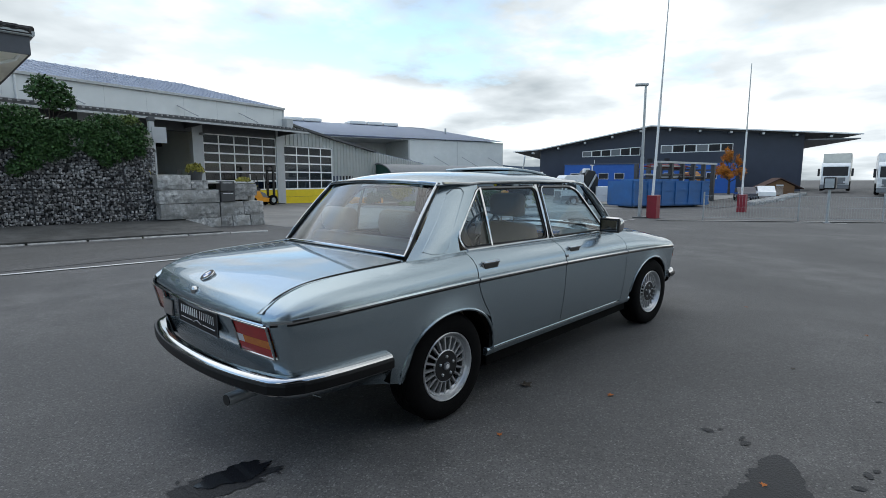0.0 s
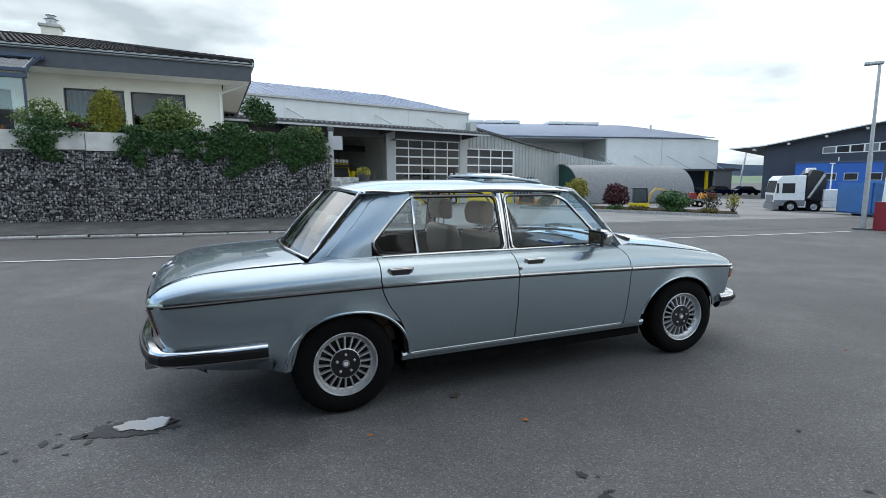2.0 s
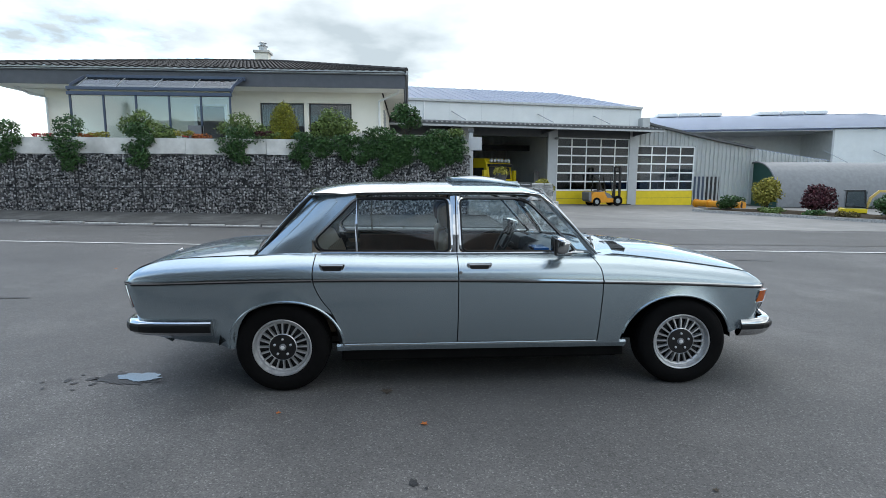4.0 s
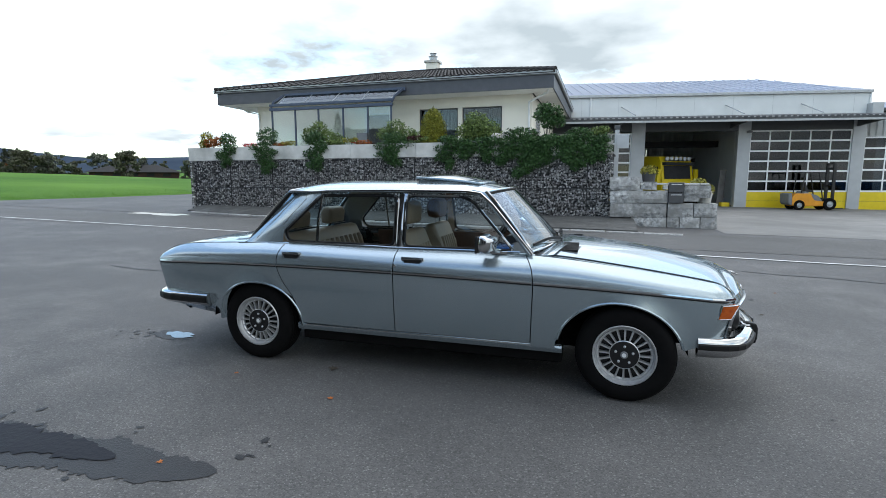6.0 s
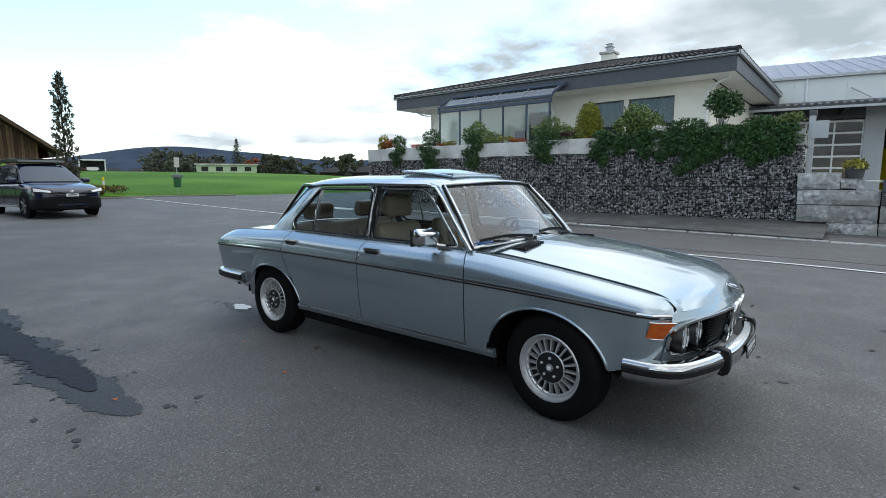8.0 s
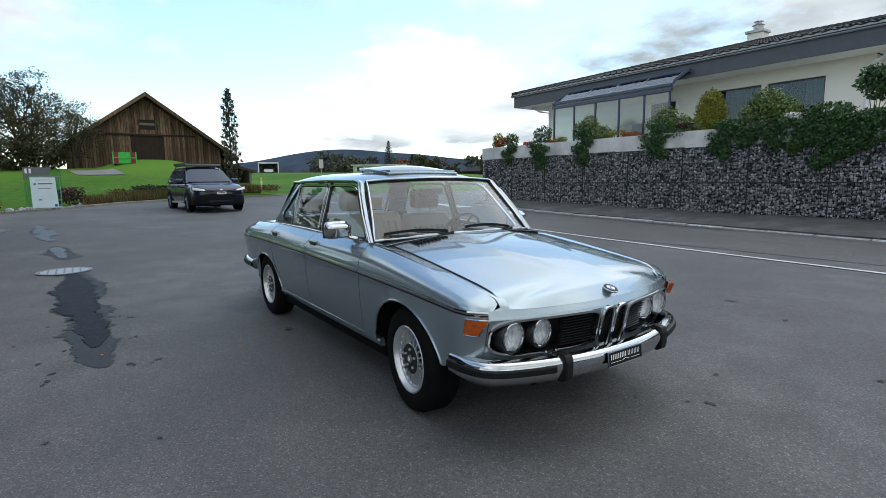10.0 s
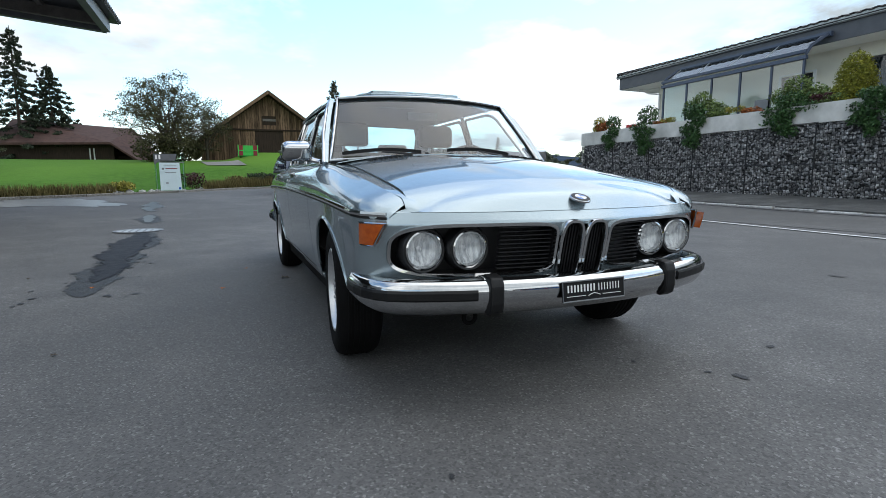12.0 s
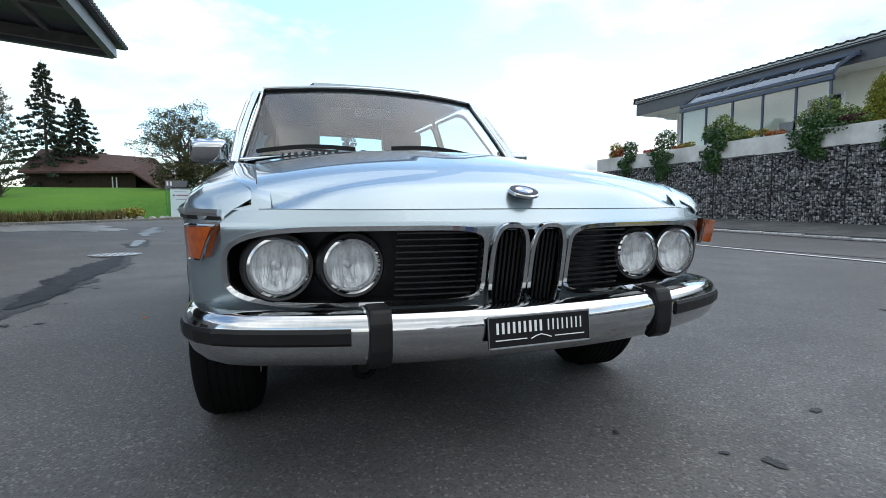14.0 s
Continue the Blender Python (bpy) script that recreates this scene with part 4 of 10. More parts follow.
plate(pose(2.288, -0.02, 0.414, 0, -6, 0), 0.285, 0.075, car)
PLATE_R = pose(-2.462, -0.03, 0.668, 0, 0, 180)
plate(PLATE_R, 0.50, 0.118, car)

# tail panel and its lamps
part("tail_panel", grid(lambda u, v: (lambda y, z: Vector((tail_x(y, z) + 0.004, y, z)))(lerp(-0.715, 0.715, u), lerp(0.42, 0.785, v)), 30, 12, 0.004), PAINT, car, smooth=True)
part("tail_recess", grid(lambda u, v: (lambda y, z: Vector((tail_x(y, z) - 0.002, y, z)))(lerp(-0.42, 0.42, u), lerp(0.59, 0.737, v)), 12, 3, 0.002), PAINT, car)
part("rear_valance", grid(lambda u, v: (lambda y: Vector((tail_x(y, 0.42) + 0.02 + 0.16 * v, y, lerp(0.43, 0.335, v))))(lerp(-0.70, 0.70, u)), 20, 4, 0.004), PAINT, car, smooth=True)
for sg in (-1, 1):
    def tl(u, v, d=0.0, y0=0.45, y1=0.722, z0=0.586, z1=0.741):
        y, z = lerp(y0, y1, u), lerp(z0, z1, v)
        return Vector((tail_x(y, z) - 0.012 - d, sg * y, z))
    lamp = part("tail_light", grid(lambda u, v: tl(u, v, -0.006), 6, 4, 0.008), CHROME, car, "red and amber tail light in a chrome surround")
    part("red_lens", grid(lambda u, v: tl(u, v, 0.004, 0.459, 0.713, 0.672, 0.733), 8, 3, 0.008), REDLENS, lamp)
    part("amber_lens", grid(lambda u, v: tl(u, v, 0.004, 0.508, 0.713, 0.634, 0.671), 8, 2, 0.008), BRIGHTAMBER, lamp)
    part("red_lens", grid(lambda u, v: tl(u, v, 0.004, 0.459, 0.713, 0.594, 0.633), 8, 2, 0.008), REDLENS, lamp)
    part("white_lens", grid(lambda u, v: tl(u, v, 0.004, 0.459, 0.507, 0.634, 0.671), 4, 2, 0.008), WHITELENS, lamp)
    part("lamp_surround", sweep([tl(u, v, 0.006, 0.453, 0.719, 0.588, 0.739) for u, v in ((0, 0), (0.5, 0), (1, 0), (1, 0.5), (1, 1), (0.5, 1), (0, 1), (0, 0.5))], circle(0.006, 6), True, (1, 0, 0)), CHROME, lamp)
part("boot_trim", sweep([(tail_x(y, 0.75) - 0.012, y, 0.747) for y in np.linspace(-0.70, 0.70, 24)], circle(0.0065, 6)), CHROME, car, smooth=True)
part("reversing_lamp", box(-2.488, -2.468, 0.27, 0.40, 0.62, 0.715, 0.006), CHROME, car)
part("boot_lock", move(lathe([(0.022, 0.0), (0.022, -0.014), (0.014, -0.022), (0.0, -0.024)], 20, "x"), pose(-2.452, 0.0, 0.805)), CHROME, car, smooth=True)
part("exhaust_pipe", rod((-2.2, -0.38, 0.35), (-2.50, -0.42, 0.345), 0.031, 20), GALV, car)
part("exhaust_bore", rod((-2.47, -0.416, 0.3455), (-2.503, -0.4205, 0.3449), 0.027, 20), BLACK, car)


def badge(m, r):
    b = part("roundel", move(lathe([(r, 0.0), (r, 0.006), (r * 0.93, 0.009), (r * 0.9, 0.007), (0.0, 0.008)], 32, "z"), m), CHROME, car, "round blue and white enamel badge", smooth=False)
    part("roundel_ring", move(lathe([(r * 0.9, 0.0075), (r * 0.89, 0.010), (r * 0.6, 0.0105), (r * 0.58, 0.008)], 32, "z"), m), PLATE, b)
    for q in range(4):
        pts = [(0, 0)] + [(r * 0.57 * math.cos(a), r * 0.57 * math.sin(a)) for a in np.linspace(q * math.pi / 2, (q + 1) * math.pi / 2, 7)]
        part("roundel_quarter", move(prism(pts, 0.0085, 0.0108, "z"), m), BLUEBADGE if q % 2 else PRINT, b)


badge(pose(2.165, 0, CAR_ZM(2.165) + 0.001, 0, 22, 0), 0.041)
badge(pose(-2.385, 0, CAR_ZM(-2.385) + 0.006, 0, -32, 0), 0.041)

# ---- glasshouse ----
BELT_Y, TOP_Y, TOP_Z = 0.722, 0.600, 1.338


def gy(z):
    """Half-width of the glass line by height, gently barrelled."""
    t = (z - 0.93) / (TOP_Z - 0.93)
    return lerp(BELT_Y, TOP_Y, t) + 0.012 * math.sin(math.pi * min(max(t, 0), 1))


def rib(pts, prof, name, material, sg, parent=None, closed=False, smooth=False):
    return part(name, sweep([(x, sg * gy(z), z) for x, z in pts], prof, closed), material, parent or car, smooth=smooth)


def corner_path(poly, r=0.05, n=5):
    """A closed polygon in (x, z) with rounded corners."""
    out = []
    m = len(poly)
    for i in range(m):
        a, b, c = Vector(poly[i - 1]), Vector(poly[i]), Vector(poly[(i + 1) % m])
        d1, d2 = (a - b), (c - b)
        k = min(r, d1.length * 0.45, d2.length * 0.45)
        p, q = b + d1.normalized() * k, b + d2.normalized() * k
        for j in range(n + 1):
            t = j / n
            out.append(tuple((1 - t) ** 2 * p + 2 * t * (1 - t) * b + t * t * q))
    return out


REAR_WIN = corner_path([(-1.150, 0.957), (-0.230, 0.945), (-0.245, 1.324), (-0.905, 1.322), (-1.190, 1.035)], 0.05)
FRONT_WIN = corner_path([(-0.172, 0.944), (0.665, 0.940), (0.335, 1.290), (0.24, 1.322), (-0.185, 1.324)], 0.05)
SQ = [(-0.007, -0.009), (0.007, -0.009), (0.009, 0.0), (0.007, 0.009), (-0.007, 0.009)]
for sg in (-1, 1):
    for poly, nm in ((REAR_WIN, "rear_side_window"), (FRONT_WIN, "front_side_window")):
        bm = bmesh.new()
        c = Vector((sum(p[0] for p in poly) / len(poly), 0, sum(p[1] for p in poly) / len(poly)))
        ring = [bm.verts.new((x, sg * (gy(z) - 0.012), z)) for x, z in poly]
        mid = bm.verts.new((c.x, sg * (gy(c.z) - 0.012), c.z))
        for i in range(len(ring)):
            bm.faces.new((ring[i], ring[(i + 1) % len(ring)], mid))
        w = part(nm, bm, CARGLASS, car)
        w.visible_shadow = False
        part("window_frame", sweep([(x, sg * (gy(z) - 0.002), z) for x, z in poly], [(-0.006, -0.007), (0.006, -0.007), (0.0075, 0.0), (0.006, 0.007), (-0.006, 0.007)], True, (0, sg, 0)), CHROME, car)
        part("window_rubber", sweep([(lerp(c.x, x, 0.965), sg * (gy(z) - 0.008), lerp(c.z, z, 0.955)) for x, z in poly], circle(0.008, 6), True, (0, sg, 0)), RUBBER, car)
    rib([(-0.885, 0.955), (-0.89, 1.14), (-0.88, 1.315)], [(-0.012, -0.008), (0.004, -0.008), (0.004, 0.008), (-0.012, 0.008)], "quarter_divider", CHROME, sg)
    # painted frame of the doors round the glass
    part("b_pillar", grid(lambda u, v: (lambda z: Vector((lerp(-0.238, -0.172, u), sg * (gy(z) - 0.008 + 0.004 * math.sin(math.pi * u)), z)))(lerp(0.93, 1.345, v)), 4, 6, 0.006), CHROME, car, smooth=False)
    part("pillar_gap", grid(lambda u, v: (lambda z: Vector((lerp(-0.206, -0.198, u), sg * (gy(z) + 0.0005), z)))(lerp(0.93, 1.335, v)), 1, 6, 0.003), RUBBER, car)
    # waist: body top between the panels' upper edge and the glass
    part("waist_panel", grid(lambda u, v: (lambda x: Vector((x, sg * lerp(side_y(x, CAR_ZR(x)), gy(0.945) - 0.004, v), CAR_ZR(x) - 0.001 + 0.008 * math.sin(v * 1.57))))(lerp(-1.62, 0.80, u)), 30, 3, 0.003), PAINT, car, smooth=True)
    part("waist_trim", sweep([(x, sg * (gy(0.943) + 0.006), 0.9475 if x < -0.3 else 0.943) for x in np.linspace(-1.13, 0.70, 16)], circle(0.0075, 6)), CHROME, car, smooth=True)
    # C-pillar from quarter window to rear window, one curved sheet
    def cpil(u, v):
        z = lerp(0.925, 1.352, v)
        xf = lerp(-1.195, -0.90, max(0.0, min(1.0, (z - 1.03) / 0.29)))
        xr = lerp(-1.585, -1.20, v) + 0.03 * math.sin(math.pi * v)
        x = lerp(xf, xr, u)
        y = gy(z) + 0.002 - 0.055 * u**2.4 - (0.03 * v * u)
        return Vector((x, sg * y, z))
    part("c_pillar", grid(cpil, 10, 12, 0.004), PAINT, car, smooth=True)
    part("pillar_moulding", sweep([cpil(u, v) + Vector((0, sg * 0.001, 0)) for u, v in ((0.28, 0.10), (0.30, 0.5), (0.34, 0.86), (0.44, 0.92), (0.62, 0.92), (0.74, 0.84), (0.76, 0.5), (0.80, 0.10), (0.6, 0.06), (0.4, 0.06))], circle(0.0035, 5), True, (0, sg, 0)), PAINT, car)
    # A-pillar
    part("a_pillar", sweep([(0.772, sg * 0.744, 0.93), (0.655, sg * 0.714, 1.07), (0.525, sg * 0.672, 1.215), (0.42, sg * 0.628, 1.335), (0.33, sg * 0.606, 1.352)], [(-0.016, -0.016), (0.012, -0.016), (0.015, 0.009), (0.0, 0.016), (-0.017, 0.009)], up=(0, sg, 0)), PAINT, car, smooth=False)
    part("rain_gutter", sweep([(0.785, sg * 0.757, 0.935), (0.625, sg * 0.724, 1.12), (0.495, sg * 0.679, 1.262), (0.395, sg * 0.636, 1.342), (0.28, sg * 0.612, 1.357), (-0.3, sg * 0.612, 1.362), (-0.85, sg * 0.606, 1.355), (-0.98, sg * 0.604, 1.346), (-1.10, sg * 0.596, 1.352), (-1.19, sg * 0.575, 1.352)], circle(0.0085, 6), up=(0, sg, 0)), CHROME, car, smooth=True)


def roof_pt(u, v):
    y = lerp(-1, 1, v)
    x = lerp(-1.235 - 0.05 * (1 - y * y), 0.415 + 0.095 * (1 - y * y), u)
    ends = 1 - (abs(2 * u - 1)) ** 5
    crown = 0.048 * (1 - abs(y) ** 2.4)
    z = 1.352 + crown * (0.45 + 0.55 * ends) + 0.034 * ends * (1 - abs(y) ** 7) - 0.012 * (1 - ends)
    return Vector((x, y * (0.612 - 0.035 * abs(2 * u - 1) ** 6), z))


part("roof", grid(roof_pt, 36, 28, 0.006), PAINT, car, smooth=True)
part("headliner", grid(lambda u, v: roof_pt(lerp(0.05, 0.95, u), lerp(0.04, 0.96, v)) - Vector((0, 0, 0.03)), 16, 12, 0.004), HEADLINER, car, smooth=True)
# raised glass sunroof panel on its rubber frame
def sunroof_pt(u, v, lift=0.0, grow=0.0):
    a, b = 2 * u - 1, 2 * v - 1
    a2, b2 = (math.copysign(abs(a) ** 1.0, a), math.copysign(abs(b) ** 1.0, b))
    k = 1 - 0.06 * a2 * a2 * b2 * b2
    x, y = 0.06 + 0.265 * a2 * k * (1 + grow), 0.345 * b2 * k * (1 + grow)
    return Vector((x, y, 1.434 + 0.045 * (1 - a2) * 0.5 + 0.024 * (1 - a2 * a2) * (1 - b2 * b2) + lift - 0.008 * b2 * b2 - 0.008 * a2 * a2))


sr = part("sunroof", grid(lambda u, v: sunroof_pt(u, v), 14, 14, 0.008), ROOFGLASS, car, "tinted glass sunroof panel tilted open", smooth=True)
part("sunroof_seal", sweep([sunroof_pt(*p, -0.008, 0.02) for p in [(k / 8, 0) for k in range(8)] + [(1, k / 8) for k in range(8)] + [(1 - k / 8, 1) for k in range(8)] + [(0, 1 - k / 8) for k in range(8)]], circle(0.010, 8), True), PAINT, sr, smooth=True)
part("sunroof_collar", sweep([Vector((p.x, p.y, 1.418)) for p in (sunroof_pt(*q, 0, -0.04) for q in [(k / 8, 0) for k in range(8)] + [(1, k / 8) for k in range(8)] + [(1 - k / 8, 1) for k in range(8)] + [(0, 1 - k / 8) for k in range(8)])], [(-0.012, -0.02), (0.012, -0.02), (0.008, 0.02), (-0.008, 0.02)], True), PAINT, sr)


def screen(xb, zb, yb, xt, zt, yt, bow, name, out):
    def fn(u, v, g=0.0):
        y = lerp(-1, 1, u)
        p = Vector((lerp(xb, xt, v) + out * (bow * (1 - y * y)) * (1 - 0.35 * v), y * (lerp(yb, yt, v)), lerp(zb, zt, v) + 0.022 * v * (1 - y * y) + 0.028 * (1 - v) * (1 - y * y)))
        p.x += out * 0.012 * math.sin(math.pi * v)
        return p
    w = part(name, grid(fn, 20, 12), SCREENGLASS if out > 0 else REARGLASS, car, smooth=True)
    w.visible_shadow = False
    edge = [(k / 14, 0) for k in range(14)] + [(1, k / 8) for k in range(8)] + [(1 - k / 14, 1) for k in range(14)] + [(0, 1 - k / 8) for k in range(8)]
    part("screen_rubber", sweep([fn(*p) for p in edge], circle(0.012, 8), True), RUBBER, w, smooth=True)
    part("screen_trim", sweep([fn(*p) + Vector((out * 0.012, 0, 0.009)) for p in edge], circle(0.0085, 8), True), CHROME, w, smooth=True)
    return fn


ws = screen(0.768, 0.938, 0.716, 0.425, 1.345, 0.590, 0.135, "windscreen", 1)
rs = screen(-1.555, 0.940, 0.640, -1.205, 1.342, 0.555, 0.10, "rear_window", -1)

# wipers
for y0, y1 in ((-0.16, -0.62), (0.42, -0.02)):
    a, b = ws(0.5 + y0 / 1.36, 0.03), ws(0.5 + y1 / 1.36, 0.075)
    a += Vector((0.045, 0, 0.0))
    w = part("wiper", rod(a, a.lerp(b, 0.55) + Vector((0.03, 0, 0.022)), 0.007, 8, 0.005), BLACK, car)
    part("wiper_blade", sweep([a.lerp(b, t) + Vector((0.012, 0, 0.016 + 0.02 * math.sin(math.pi * t))) for t in np.linspace(0.08, 1.0, 8)], [(-0.004, -0.012), (0.004, -0.012), (0.006, 0.008), (-0.006, 0.008)]), RUBBER, w)
    part("wiper_pivot", rod(a - Vector((0, 0, 0.03)), a + Vector((0, 0, 0.015)), 0.014, 12), BLACK, w)

# door mirrors
def lump(rx, ry, rz, p=0.45):
    """A rounded box: a sphere swelled towards its corners."""
    bm = bmesh.new()
    bmesh.ops.create_uvsphere(bm, u_segments=28, v_segments=18, radius=1)
    for v in bm.verts:
        v.co = Vector([r * math.copysign(abs(c) ** q, c) for r, c, q in zip((rx, ry, rz), v.co, (0.75, p, p))])
    return bm


for sg in (-1, 1):
    arm = part("door_mirror", sweep([(0.56, sg * 0.735, 0.945), (0.525, sg * 0.775, 0.955), (0.50, sg * 0.80, 0.985)], circle(0.016, 8)), CHROME, car, "chrome rectangular door mirror", smooth=True)
    part("mirror_foot", box(0.50, 0.61, sg * 0.735 - 0.018, sg * 0.735 + 0.018, 0.925, 0.95, 0.006), CHROME, arm)
    hd = move(lump(0.056, 0.092, 0.06), pose(0.495, sg * 0.865, 1.012, 0, 12, sg * 8))
    for v in hd.verts:
        if v.co.x > 0.5:
            v.co.y += -sg * (v.co.x - 0.5) * 0.15
            v.co.z = 1.005 + (v.co.z - 1.005) * 0.86
    part("mirror_shell", hd, CHROME, arm, smooth=True)
    part("mirror_rim", move(box(-0.008, 0.012, -0.088, 0.088, -0.056, 0.056, 0.007), pose(0.447, sg * 0.862, 1.008, 0, 0, sg * 8)), BLACK, arm)
    part("mirror_face", move(box(-0.003, 0.003, -0.074, 0.074, -0.042, 0.042, 0.002), pose(0.4385, sg * 0.862, 1.008, 0, 0, sg * 8)), CHROME, arm)

# door handles: black recess, chrome pull
for sg in (-1, 1):
    for hx in (-1.045, -0.055):
        z = 0.868
        y = side_y(hx, z)
        h = part("door_handle", move(prism([(-0.066, -0.032), (0.066, -0.032), (0.084, 0.004), (0.084, 0.022), (-0.084, 0.022), (-0.084, 0.004)], -0.006, 0.006, "y", bevel=0.003), pose(hx, sg * y, z, sg * 4, 0, 0)), CHROME, car, "chrome pull handle in a black recess")
        part("handle_recess", move(prism([(-0.056, -0.024), (0.056, -0.024), (0.070, 0.006), (-0.070, 0.006)], -0.004, 0.004, "y"), pose(hx, sg * (y + 0.0055), z, sg * 4, 0, 0)), BLACK, h)
        part("handle_grip", move(box(-0.074, 0.074, -0.008, 0.008, -0.006, 0.006, 0.004), pose(hx, sg * (y + 0.012), z + 0.012, sg * 4, 0, 0)), CHROME, h)
    part("door_lock", move(lathe([(0.011, 0.0), (0.011, 0.008), (0.0, 0.009)], 14), Matrix.Translation((-0.185, sg * (side_y(-0.185, 0.828) + 0.0), 0.828)) @ Matrix.Diagonal((1, sg, 1, 1))), CHROME, car)

# ---- wheels ----
def wheel(hx, sg):
    m = Matrix.Translation((hx, sg * (0.815 if hx < 0 else 0.842), 0.312)) @ Matrix.Diagonal((1, sg, 1, 1))
    steer = m @ Matrix.Rotation(radians((-5.0 if sg > 0 else 5.0) if hx > 0 else 0), 4, "Z")
    R = 0.312
    w = part("wheel", move(lathe([(0.196, -0.012), (0.200, 0.000), (0.196, 0.004), (0.189, 0.002), (0.184, -0.012), (0.178, -0.03), (0.172, -0.035), (0.168, -0.06), (0.165, -0.17), (0.19, -0.18)], 64), steer), ALLOY, car, "multi-spoke alloy wheel with a black centre", smooth=True)
    part("tyre", move(lathe([(0.19, -0.18), (0.205, -0.187), (0.265, -0.192), (0.295, -0.182), (R - 0.004, -0.165), (R, -0.14), (R, -0.04), (R - 0.004, -0.018), (0.296, -0.002), (0.268, 0.008), (0.235, 0.010), (0.206, 0.004), (0.197, -0.008)], 72), steer), TYRE, w, smooth=True)
    for k in range(5):      # tread grooves
        yk = -0.04 - 0.1 * k / 4
        part("tread_rib", move(lathe([(R - 0.001, yk - 0.007), (R + 0.0035, yk - 0.006), (R + 0.0035, yk + 0.006), (R - 0.001, yk + 0.007)], 72), steer), TYRE, w)
    part("wheel_dish", move(lathe([(0.172, -0.062), (0.10, -0.066), (0.0, -0.066)], 40), steer), BLACK, w)
    part("spoke_ring", move(lathe([(0.160, -0.036), (0.166, -0.028), (0.174, -0.026), (0.178, -0.032)], 60), steer), ALLOY, w, smooth=True)
    for k in range(20):
        q = 2 * math.pi * k / 20
        sp = bmesh.new()
        vs = [sp.verts.new(c) for c in ((0.086, -0.048, -0.006), (0.086, -0.048, 0.006), (0.172, -0.050, 0.008), (0.172, -0.050, -0.008), (0.086, -0.020, -0.0042), (0.086, -0.020, 0.0042), (0.172, -0.027, 0.006), (0.172, -0.027, -0.006))]
        for f in ((0, 1, 2, 3), (4, 7, 6, 5), (0, 4, 5, 1), (1, 5, 6, 2), (2, 6, 7, 3), (3, 7, 4, 0)):
            sp.faces.new([vs[i] for i in f])
        part("spoke", move(sp, steer @ Matrix.Rotation(q, 4, "Y")), ALLOY, w)
    part("hub_disc", move(lathe([(0.092, -0.045), (0.092, -0.022), (0.086, -0.017), (0.0, -0.016)], 40), steer), BLACK, w, smooth=False)
    part("hub_edge", move(lathe([(0.093, -0.03), (0.0945, -0.02), (0.090, -0.017)], 40), steer), ALLOY, w)
    for k in range(5):
        q = 2 * math.pi * k / 5 + 0.3
        part("lug_nut", move(lathe([(0.0085, -0.02), (0.0085, -0.009), (0.004, -0.006), (0.0, -0.006)], 10), steer @ Matrix.Translation((0.056 * math.cos(q), 0, 0.056 * math.sin(q)))), ALLOY, w)
    part("centre_cap", move(lathe([(0.024, -0.018), (0.024, -0.010), (0.020, -0.007), (0.0, -0.006)], 24), steer), GREYPAINT, w)
    part("cap_mark", move(lathe([(0.014, -0.0065), (0.013, -0.0045), (0.0, -0.004)], 20), steer), PRINT, w)
    return w


for hx in (-1.396, 1.396):
    for sg in (-1, 1):
        wheel(hx, sg)

# ---- cabin ----
def cushion(pts, y0, y1, r=0.03):
    bm = prism(pts, y0, y1, "y")
    bmesh.ops.bevel(bm, geom=bm.edges[:], offset=r, segments=3, profile=0.6, affect="EDGES")
    return bm


